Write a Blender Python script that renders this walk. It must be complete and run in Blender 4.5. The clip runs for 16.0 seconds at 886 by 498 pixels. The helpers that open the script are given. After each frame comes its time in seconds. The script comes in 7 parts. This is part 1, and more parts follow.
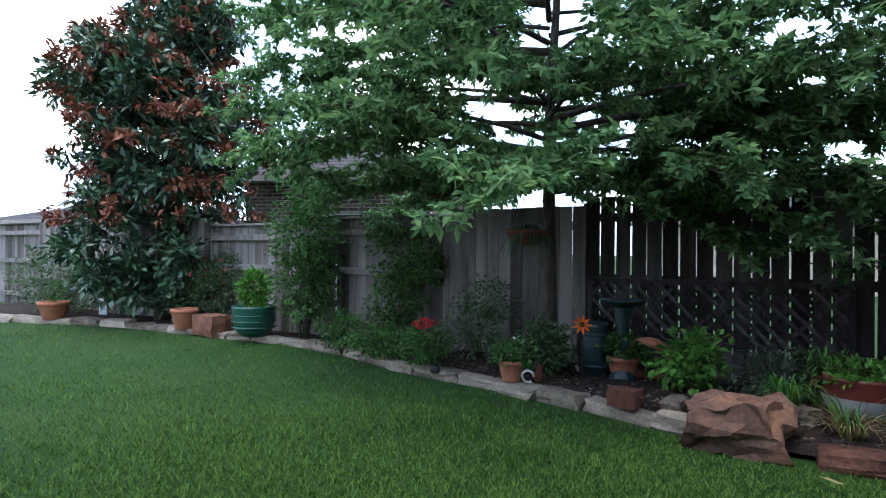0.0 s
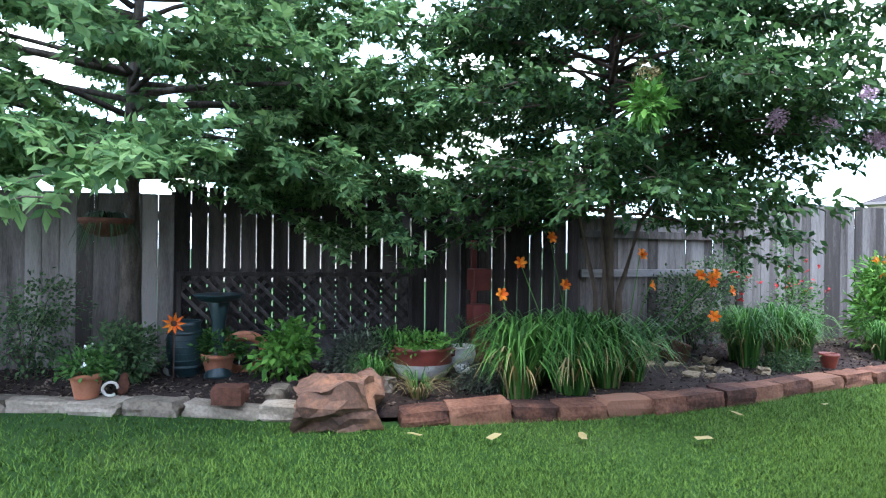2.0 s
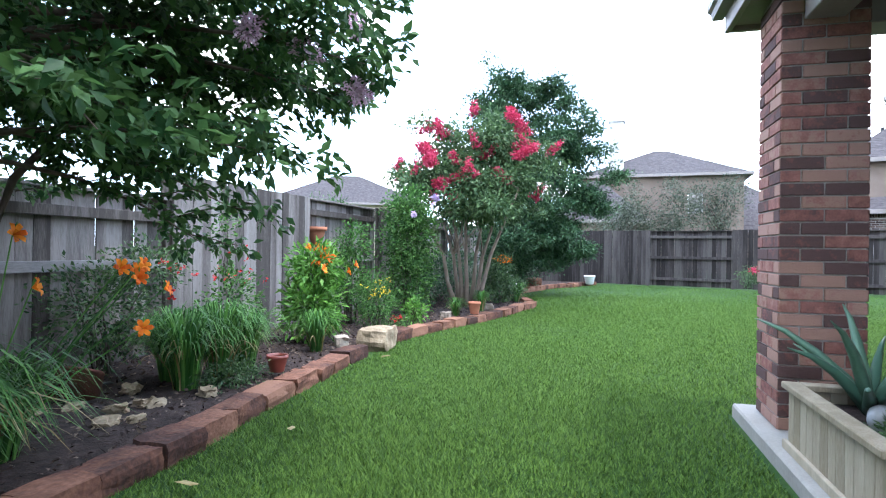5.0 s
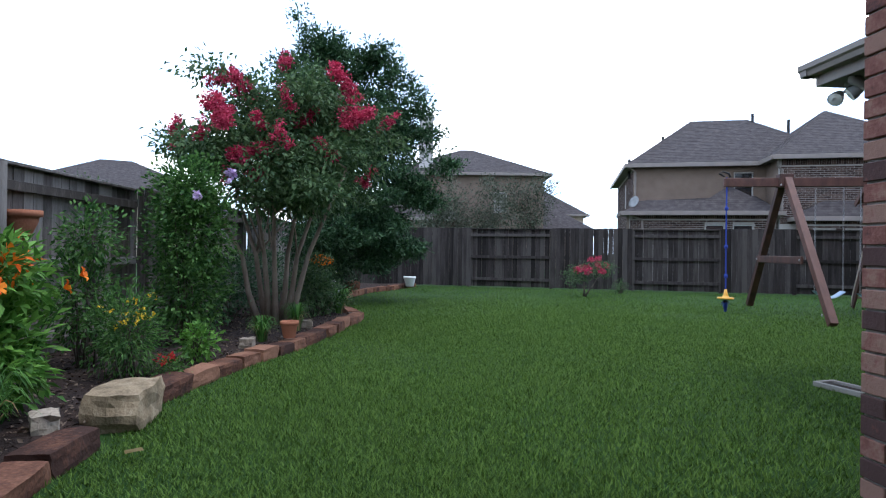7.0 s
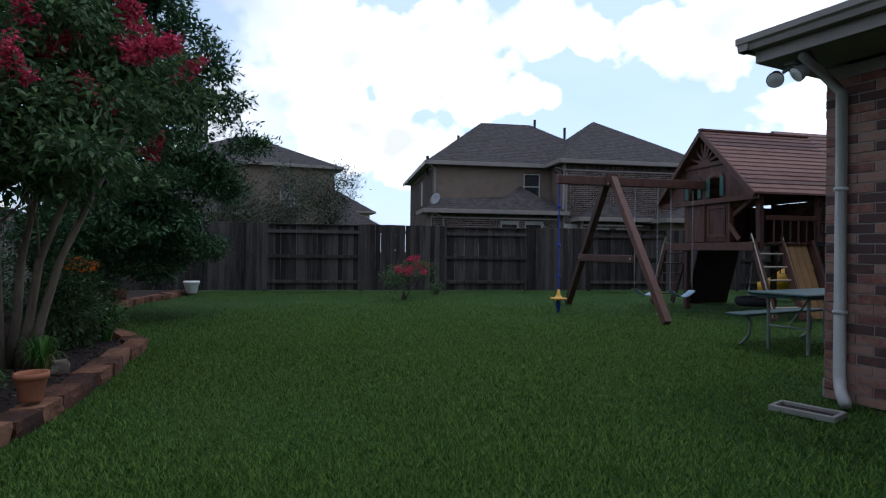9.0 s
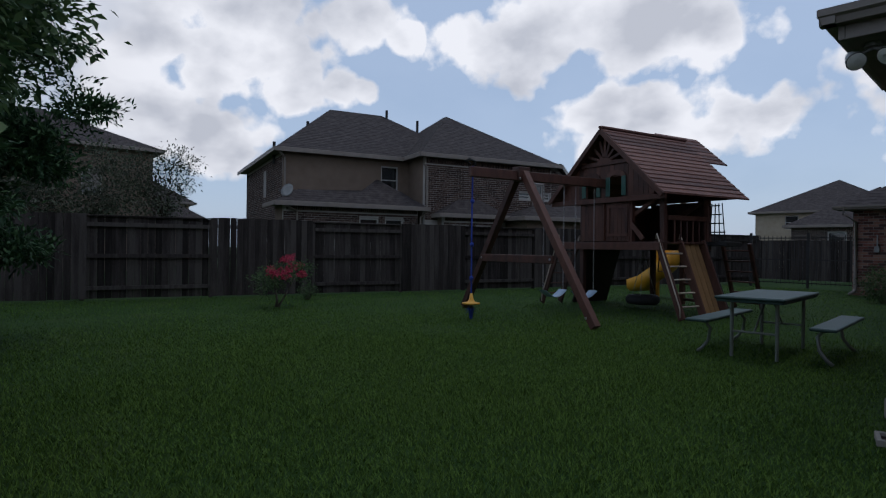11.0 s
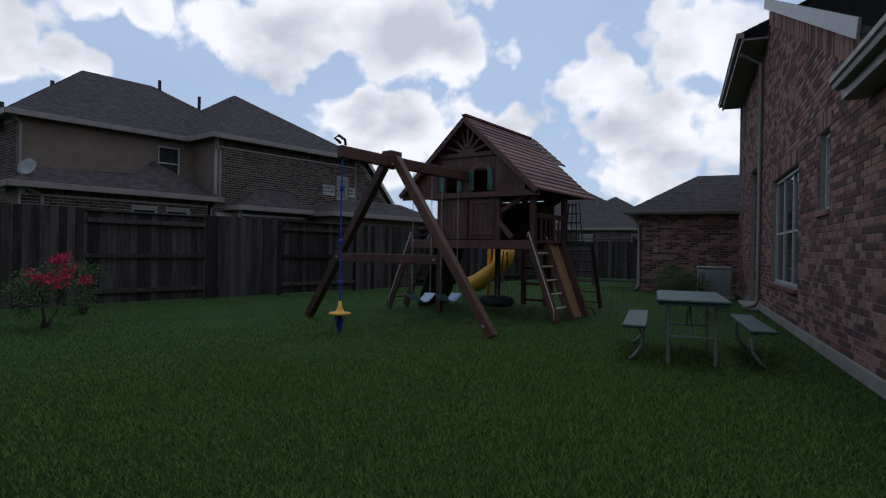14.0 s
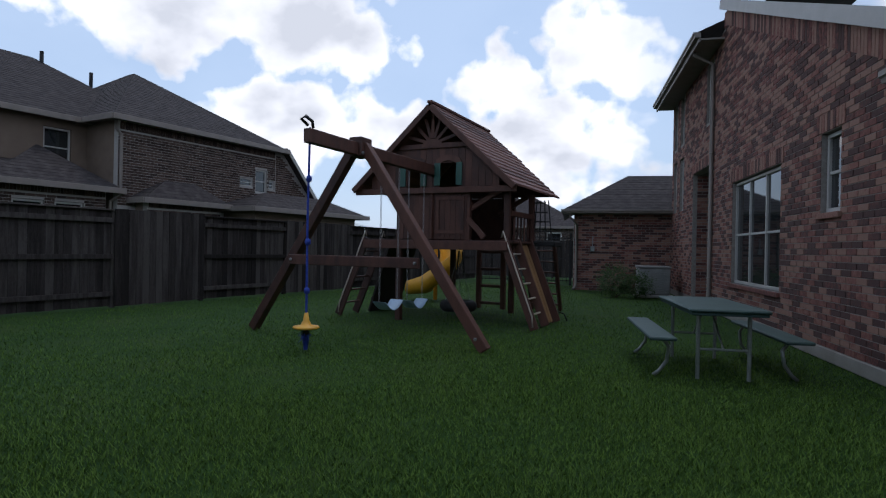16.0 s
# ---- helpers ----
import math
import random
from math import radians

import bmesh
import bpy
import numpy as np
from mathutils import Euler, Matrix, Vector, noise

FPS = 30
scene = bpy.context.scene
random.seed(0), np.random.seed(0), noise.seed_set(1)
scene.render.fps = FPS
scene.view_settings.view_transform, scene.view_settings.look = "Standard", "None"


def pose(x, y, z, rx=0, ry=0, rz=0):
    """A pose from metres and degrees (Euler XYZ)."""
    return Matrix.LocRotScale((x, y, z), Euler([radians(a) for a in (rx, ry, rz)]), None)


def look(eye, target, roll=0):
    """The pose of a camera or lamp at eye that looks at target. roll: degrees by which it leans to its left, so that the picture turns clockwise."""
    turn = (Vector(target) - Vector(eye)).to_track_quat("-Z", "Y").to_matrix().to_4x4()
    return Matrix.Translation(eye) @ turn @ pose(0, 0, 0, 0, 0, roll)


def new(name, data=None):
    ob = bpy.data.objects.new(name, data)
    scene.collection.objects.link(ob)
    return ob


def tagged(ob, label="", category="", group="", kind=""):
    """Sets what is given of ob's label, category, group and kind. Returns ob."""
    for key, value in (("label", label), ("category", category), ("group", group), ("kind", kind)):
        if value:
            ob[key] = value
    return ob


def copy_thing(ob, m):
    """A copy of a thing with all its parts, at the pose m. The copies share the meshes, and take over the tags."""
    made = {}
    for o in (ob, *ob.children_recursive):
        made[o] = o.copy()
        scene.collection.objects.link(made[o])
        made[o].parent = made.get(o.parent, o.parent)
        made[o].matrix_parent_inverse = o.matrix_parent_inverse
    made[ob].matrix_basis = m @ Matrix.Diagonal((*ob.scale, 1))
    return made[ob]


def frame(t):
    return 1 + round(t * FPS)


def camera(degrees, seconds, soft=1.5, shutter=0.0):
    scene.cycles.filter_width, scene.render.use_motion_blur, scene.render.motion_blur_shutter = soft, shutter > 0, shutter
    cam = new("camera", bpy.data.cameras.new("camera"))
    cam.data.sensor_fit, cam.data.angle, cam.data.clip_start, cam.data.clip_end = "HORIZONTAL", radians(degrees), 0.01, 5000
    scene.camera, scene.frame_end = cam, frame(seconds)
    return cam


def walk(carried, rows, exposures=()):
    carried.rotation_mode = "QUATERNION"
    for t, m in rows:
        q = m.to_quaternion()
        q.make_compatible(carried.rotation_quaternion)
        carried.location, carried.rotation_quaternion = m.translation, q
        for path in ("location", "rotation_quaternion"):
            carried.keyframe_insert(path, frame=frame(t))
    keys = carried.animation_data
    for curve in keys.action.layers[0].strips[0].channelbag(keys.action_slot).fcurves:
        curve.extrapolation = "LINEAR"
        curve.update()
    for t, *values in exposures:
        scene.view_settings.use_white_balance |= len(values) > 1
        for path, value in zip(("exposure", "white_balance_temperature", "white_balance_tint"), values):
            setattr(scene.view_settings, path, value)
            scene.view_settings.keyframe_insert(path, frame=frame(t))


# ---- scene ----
# camera: seconds, x, y, eye height, heading, pitch, roll
cam = camera(74.4, 16.0, soft=1.15)
PATH = [
    (0.0, 1.038, 1.394, 1.233, 19.81, 0.30, 0.51),
    (0.5, 0.972, 1.313, 1.236, 8.93, 0.39, 0.46),
    (1.0, 0.860, 1.307, 1.233, -1.68, 0.34, 0.51),
    (1.5, 0.740, 1.343, 1.243, -12.08, 0.14, 0.66),
    (2.0, 0.716, 1.458, 1.227, -21.59, 0.07, 0.63),
    (2.5, 0.775, 1.655, 1.222, -30.42, 0.02, 0.69),
    (3.0, 0.887, 1.844, 1.212, -38.56, -0.09, 0.78),
    (3.5, 1.049, 2.111, 1.219, -49.35, -0.05, 0.86),
    (4.0, 1.266, 2.334, 1.183, -59.50, -0.05, 0.90),
    (4.5, 1.584, 2.600, 1.155, -68.91, 0.11, 0.86),
    (5.0, 1.981, 2.817, 1.150, -75.35, 0.05, 0.75),
    (7.5, 4.919, 3.640, 1.148, -100.58, 0.19, 0.73),
    (8.0, 5.417, 3.762, 1.151, -107.03, 0.17, 0.66),
    (8.5, 5.880, 3.876, 1.156, -112.72, 0.19, 0.62),
    (9.0, 6.381, 3.994, 1.172, -116.88, 0.17, 0.66),
    (11.5, 8.969, 4.450, 1.245, -138.84, -0.18, 0.73),
    (12.0, 9.387, 4.399, 1.241, -142.96, -0.16, 0.81),
    (12.5, 9.748, 4.316, 1.231, -147.84, -0.03, 0.84),
    (13.0, 10.136, 4.222, 1.230, -151.48, -0.00, 0.92),
    (13.5, 10.521, 4.159, 1.225, -155.36, 0.06, 0.98),
    (14.0, 10.894, 4.056, 1.206, -157.90, 0.09, 1.04),
    (14.5, 11.266, 3.895, 1.232, -158.84, -0.01, 1.04),
    (15.0, 11.614, 3.744, 1.250, -160.46, -0.07, 1.10),
    (15.5, 11.924, 3.608, 1.256, -164.52, -0.07, 1.19),
    (16.0, 12.251, 3.406, 1.256, -167.53, -0.06, 1.16),
]
EXPOSURES = [(t, e, k, 13) for t, e, k in ((0.0, 0.1, 5850), (1.5, 0.85, 5800), (2.5, 1.42, 5850), (3.5, 1.45, 5850), (5.0, 1.15, 5900), (6.2, 0.35, 5950), (7.5, -0.75, 6000), (8.5, -1.25, 5950),
             (9.5, -1.9, 6100), (12.0, -2.5, 6100), (14.0, -2.3, 6100), (16.0, -2.0, 6100))]
walk(cam, [(t, pose(x, y, z, 90 + pitch, 0, yaw) @ pose(0, 0, 0, 0, 0, roll)) for t, x, y, z, yaw, pitch, roll in PATH], EXPOSURES)

# ---- sky and sun: bright broken cloud ----
SUN_ELEVATION, SUN_HEADING = radians(74), radians(205)
world = bpy.data.worlds.new("sky")
scene.world = world
world.use_nodes = True
wn, wl = world.node_tree.nodes, world.node_tree.links
wn.clear()
sky = wn.new("ShaderNodeTexSky")
sky.sky_type, sky.sun_disc = "NISHITA", False
sky.sun_elevation, sky.sun_rotation = SUN_ELEVATION, SUN_HEADING
sky.air_density, sky.dust_density, sky.ozone_density = 1.2, 0.8, 3.0
tc = wn.new("ShaderNodeTexCoord")
sep = wn.new("ShaderNodeSeparateXYZ")
wl.new(tc.outputs["Generated"], sep.inputs[0])
# project the view on to a flat cloud layer so that clouds shrink towards the horizon
addz = wn.new("ShaderNodeMath"); addz.operation = "ADD"; addz.inputs[1].default_value = 0.42
wl.new(sep.outputs["Z"], addz.inputs[0])
mxz = wn.new("ShaderNodeMath"); mxz.operation = "MAXIMUM"; mxz.inputs[1].default_value = 0.1
wl.new(addz.outputs[0], mxz.inputs[0])
dx = wn.new("ShaderNodeMath"); dx.operation = "DIVIDE"
dy = wn.new("ShaderNodeMath"); dy.operation = "DIVIDE"
wl.new(sep.outputs["X"], dx.inputs[0]); wl.new(mxz.outputs[0], dx.inputs[1])
wl.new(sep.outputs["Y"], dy.inputs[0]); wl.new(mxz.outputs[0], dy.inputs[1])
comb = wn.new("ShaderNodeCombineXYZ")
wl.new(dx.outputs[0], comb.inputs[0]); wl.new(dy.outputs[0], comb.inputs[1])
cloud = wn.new("ShaderNodeTexNoise")
cloud.inputs["Scale"].default_value, cloud.inputs["Detail"].default_value, cloud.inputs["Roughness"].default_value = 1.9, 6.0, 0.5
wl.new(comb.outputs[0], cloud.inputs["Vector"])
cover = wn.new("ShaderNodeValToRGB")
cover.color_ramp.elements[0].position, cover.color_ramp.elements[1].position = 0.385, 0.435
cover.color_ramp.elements[0].color = (0.1, 0.1, 0.1, 1)
puff = wn.new("ShaderNodeTexVoronoi")
puff.feature = "SMOOTH_F1"
puff.inputs["Scale"].default_value, puff.inputs["Detail"].default_value, puff.inputs["Smoothness"].default_value = 7.0, 3.0, 0.4
wl.new(comb.outputs[0], puff.inputs["Vector"])
billow = wn.new("ShaderNodeMath"); billow.operation = "MULTIPLY_ADD"; billow.inputs[1].default_value = -0.13
wl.new(puff.outputs["Distance"], billow.inputs[0]); wl.new(cloud.outputs["Fac"], billow.inputs[2])
# the cumulus masses over the far end of the garden: a direction and an angular size each
CUMULUS = [(0.556, -0.753, 0.352, 0.15), (0.434, -0.827, 0.357, 0.17), (0.344, -0.881, 0.324, 0.1), (0.412, -0.889, 0.2, 0.13), (0.501, -0.839, 0.211, 0.09), (0.314, -0.927, 0.205, 0.1),
          (0.008, -0.951, 0.308, 0.15), (0.098, -0.956, 0.275, 0.12), (0.03, -0.985, 0.17, 0.16), (0.042, -0.98, 0.194, 0.16), (0.846, -0.435, 0.308, 0.15), (0.836, -0.483, 0.26, 0.09),
          (0.89, -0.376, 0.259, 0.1), (0.748, -0.559, 0.359, 0.09), (0.717, -0.612, 0.334, 0.05), (0.775, -0.576, 0.259, 0.045), (0.911, -0.279, 0.304, 0.11), (0.909, -0.377, 0.18, 0.13),
          (0.911, -0.234, 0.34, 0.17), (0.852, -0.424, 0.308, 0.13), (0.934, -0.298, 0.199, 0.16), (0.635, -0.697, 0.332, 0.1), (0.793, -0.55, 0.26, 0.06), (0.488, -0.858, 0.161, 0.13)]
ruffle = wn.new("ShaderNodeTexNoise")
ruffle.inputs["Scale"].default_value, ruffle.inputs["Detail"].default_value, ruffle.inputs["Roughness"].default_value = 9.0, 7.0, 0.55
wl.new(tc.outputs["Generated"], ruffle.inputs["Vector"])
lobes = wn.new("ShaderNodeTexVoronoi")
lobes.feature = "SMOOTH_F1"
lobes.inputs["Scale"].default_value, lobes.inputs["Detail"].default_value, lobes.inputs["Smoothness"].default_value = 15.0, 2.0, 0.5
wl.new(tc.outputs["Generated"], lobes.inputs["Vector"])


def sky_math(operation, a, b):
    node = wn.new("ShaderNodeMath")
    node.operation = operation
    for k, q in enumerate((a, b)):
        if isinstance(q, float):
            node.inputs[k].default_value = q
        else:
            wl.new(q, node.inputs[k])
    return node.outputs[0]


squash = wn.new("ShaderNodeVectorMath"); squash.operation = "MULTIPLY"; squash.inputs[1].default_value = (1, 1, 1.35)
wl.new(tc.outputs["Generated"], squash.inputs[0])
mass = None
for px_, py_, pz_, size in CUMULUS:
    gap = wn.new("ShaderNodeVectorMath"); gap.operation = "DISTANCE"; gap.inputs[1].default_value = (px_, py_, pz_ * 1.35)
    wl.new(squash.outputs[0], gap.inputs[0])
    one = sky_math("SUBTRACT", 1.0, sky_math("DIVIDE", gap.outputs["Value"], size))
    mass = one if mass is None else sky_math("MAXIMUM", mass, one)
mass = sky_math("ADD", mass, sky_math("MULTIPLY", sky_math("SUBTRACT", ruffle.outputs["Fac"], 0.5), 1.5))
mass = sky_math("SUBTRACT", mass, sky_math("MULTIPLY", lobes.outputs["Distance"], 0.5))
mass = sky_math("ADD", mass, 0.2)
heap = wn.new("ShaderNodeMapRange")
heap.inputs["From Min"].default_value, heap.inputs["From Max"].default_value = -0.02, 0.16
heap.inputs["To Min"].default_value, heap.inputs["To Max"].default_value = 0.08, 1.0
wl.new(mass, heap.inputs["Value"])
side = wn.new("ShaderNodeVectorMath"); side.operation = "DOT_PRODUCT"; side.inputs[1].default_value = (0.56, -0.80, 0.2)
wl.new(tc.outputs["Generated"], side.inputs[0])
sector = wn.new("ShaderNodeMapRange")
sector.inputs["From Min"].default_value, sector.inputs["From Max"].default_value = 0.62, 0.8
wl.new(side.outputs["Value"], sector.inputs["Value"])
wl.new(billow.outputs[0], cover.inputs[0])
covered = sky_math("ADD", sky_math("MULTIPLY", heap.outputs[0], sector.outputs[0]), sky_math("MULTIPLY", cover.outputs[0], sky_math("SUBTRACT", 1.0, sector.outputs[0])))
belly = wn.new("ShaderNodeTexNoise")
belly.inputs["Scale"].default_value, belly.inputs["Detail"].default_value = 4.2, 7.0
wl.new(comb.outputs[0], belly.inputs["Vector"])
cloudcol = wn.new("ShaderNodeValToRGB")
cloudcol.color_ramp.elements[0].color, cloudcol.color_ramp.elements[1].color = (0.6, 0.62, 0.66, 1), (1, 1, 1, 1)
cloudcol.color_ramp.elements[0].position, cloudcol.color_ramp.elements[1].position = 0.3, 0.58
shade = sky_math("SUBTRACT", belly.outputs["Fac"], sky_math("MULTIPLY", sky_math("MULTIPLY", sector.outputs[0], sky_math("MAXIMUM", mass, 0.0)), 0.22))
wl.new(sky_math("ADD", shade, 0.06), cloudcol.inputs[0])
bg_sky, bg_cloud, mixw, outw = wn.new("ShaderNodeBackground"), wn.new("ShaderNodeBackground"), wn.new("ShaderNodeMixShader"), wn.new("ShaderNodeOutputWorld")
bg_sky.inputs["Strength"].default_value, bg_cloud.inputs["Strength"].default_value = 0.15, 1.0
wl.new(sky.outputs[0], bg_sky.inputs["Color"])
# bright summer haze over the blue
bg_haze, addw = wn.new("ShaderNodeBackground"), wn.new("ShaderNodeAddShader")
bg_haze.inputs["Color"].default_value, bg_haze.inputs["Strength"].default_value = (0.60, 0.77, 1.0, 1), 2.1
wl.new(bg_sky.outputs[0], addw.inputs[0]); wl.new(bg_haze.outputs[0], addw.inputs[1])
wl.new(cloudcol.outputs[0], bg_cloud.inputs["Color"])
# cloud is brightest on the sun's side of the sky
toward = wn.new("ShaderNodeVectorMath"); toward.operation = "DOT_PRODUCT"
toward.inputs[1].default_value = (math.sin(SUN_HEADING) * math.cos(SUN_ELEVATION), math.cos(SUN_HEADING) * math.cos(SUN_ELEVATION), math.sin(SUN_ELEVATION))
wl.new(tc.outputs["Generated"], toward.inputs[0])
glare = wn.new("ShaderNodeMapRange")
glare.inputs["From Min"].default_value, glare.inputs["From Max"].default_value = -0.2, 0.9
glare.inputs["To Min"].default_value, glare.inputs["To Max"].default_value = 3.2, 3.5
wl.new(toward.outputs["Value"], glare.inputs["Value"])
wl.new(sky_math("MULTIPLY", glare.outputs[0], sky_math("ADD", 1.0, sky_math("MULTIPLY", sector.outputs[0], 0.4))), bg_cloud.inputs["Strength"])
wl.new(sky_math("ADD", 2.1, sky_math("MULTIPLY", sector.outputs[0], 0.45)), bg_haze.inputs["Strength"])
wl.new(covered, mixw.inputs[0]); wl.new(addw.outputs[0], mixw.inputs[1]); wl.new(bg_cloud.outputs[0], mixw.inputs[2])
wl.new(mixw.outputs[0], outw.inputs["Surface"])

sun = bpy.data.lights.new("sun", "SUN")
sun.energy, sun.angle, sun.color = 1.5, radians(7), (1.0, 0.95, 0.88)
sun_ob = new("sun", sun)
sun_dir = Vector((math.sin(SUN_HEADING) * math.cos(SUN_ELEVATION), math.cos(SUN_HEADING) * math.cos(SUN_ELEVATION), math.sin(SUN_ELEVATION)))
sun_ob.matrix_world = look(sun_dir * 60, (0, 0, 0))


# ---- materials ----
def material(name, colours, scale=8.0, rough=0.8, bump=0.2, metal=0.0, stretch=(1, 1, 1), fine=60.0, island=0.0, coat=0.0, translucent=0.0, spot=0.0):
    """Two scales of noise over two or three colours, with matching relief. island: how far each separate piece differs."""
    m = bpy.data.materials.new(name)
    m.use_nodes = True
    n, l = m.node_tree.nodes, m.node_tree.links
    b = n["Principled BSDF"]
    b.inputs["Roughness"].default_value, b.inputs["Metallic"].default_value = rough, metal
    if rough >= 0.85:
        b.inputs["Specular IOR Level"].default_value = 0.2
    if coat:
        b.inputs["Coat Weight"].default_value = coat
    t = n.new("ShaderNodeTexCoord")
    mp = n.new("ShaderNodeMapping")
    mp.inputs["Scale"].default_value = stretch
    l.new(t.outputs["Object"], mp.inputs["Vector"])
    info, geo = n.new("ShaderNodeObjectInfo"), n.new("ShaderNodeNewGeometry")
    shift = n.new("ShaderNodeVectorMath"); shift.operation = "SCALE"; shift.inputs["Scale"].default_value = 37.0
    cx = n.new("ShaderNodeCombineXYZ")
    l.new(info.outputs["Random"], cx.inputs[0]); l.new(geo.outputs["Random Per Island"], cx.inputs[1])
    l.new(cx.outputs[0], shift.inputs[0])
    vadd = n.new("ShaderNodeVectorMath"); vadd.operation = "ADD"
    l.new(mp.outputs[0], vadd.inputs[0]); l.new(shift.outputs[0], vadd.inputs[1])
    big, small = n.new("ShaderNodeTexNoise"), n.new("ShaderNodeTexNoise")
    big.inputs["Scale"].default_value, big.inputs["Detail"].default_value = scale, 5.0
    small.inputs["Scale"].default_value, small.inputs["Detail"].default_value = fine, 4.0
    l.new(vadd.outputs[0], big.inputs["Vector"]); l.new(vadd.outputs[0], small.inputs["Vector"])
    mix = n.new("ShaderNodeMath"); mix.operation = "MULTIPLY_ADD"; mix.inputs[1].default_value = 0.35
    half = n.new("ShaderNodeMath"); half.operation = "MULTIPLY"; half.inputs[1].default_value = 0.65
    l.new(big.outputs["Fac"], half.inputs[0])
    l.new(small.outputs["Fac"], mix.inputs[0]); l.new(half.outputs[0], mix.inputs[2])
    fac = mix
    if island:
        r = n.new("ShaderNodeMath"); r.operation = "ADD"
        l.new(geo.outputs["Random Per Island"], r.inputs[0]); l.new(info.outputs["Random"], r.inputs[1])
        fr = n.new("ShaderNodeMath"); fr.operation = "FRACT"
        l.new(r.outputs[0], fr.inputs[0])
        sub = n.new("ShaderNodeMath"); sub.operation = "SUBTRACT"; sub.inputs[1].default_value = 0.5
        l.new(fr.outputs[0], sub.inputs[0])
        ad = n.new("ShaderNodeMath"); ad.operation = "MULTIPLY_ADD"; ad.inputs[1].default_value = island
        l.new(sub.outputs[0], ad.inputs[0]); l.new(mix.outputs[0], ad.inputs[2])
        fac = ad
    ramp = n.new("ShaderNodeValToRGB")
    while len(ramp.color_ramp.elements) < len(colours):
        ramp.color_ramp.elements.new(0.5)
    for i, c in enumerate(colours):
        e = ramp.color_ramp.elements[i]
        e.position, e.color = 0.3 + 0.4 * i / (len(colours) - 1), (*c, 1)
    l.new(fac.outputs[0], ramp.inputs[0])
    l.new(ramp.outputs[0], b.inputs["Base Color"])
    if bump:
        bp = n.new("ShaderNodeBump")
        bp.inputs["Strength"].default_value, bp.inputs["Distance"].default_value = bump, 0.02
        l.new(mix.outputs[0], bp.inputs["Height"]); l.new(bp.outputs[0], b.inputs["Normal"])
    if translucent:
        tr, ms = n.new("ShaderNodeBsdfTranslucent"), n.new("ShaderNodeMixShader")
        ms.inputs[0].default_value = translucent
        l.new(ramp.outputs[0], tr.inputs["Color"])
        l.new(b.outputs[0], ms.inputs[1]); l.new(tr.outputs[0], ms.inputs[2])
        l.new(ms.outputs[0], n["Material Output"].inputs["Surface"])
    return m


def leafmat(name, dark, light, rough=0.5, translucent=0.3):
    m = material(name, [dark, light], scale=3, rough=rough, bump=0.0, island=0.9, translucent=translucent)
    m.node_tree.nodes["Principled BSDF"].inputs["Specular IOR Level"].default_value = 0.5 if rough < 0.4 else 0.18
    return m


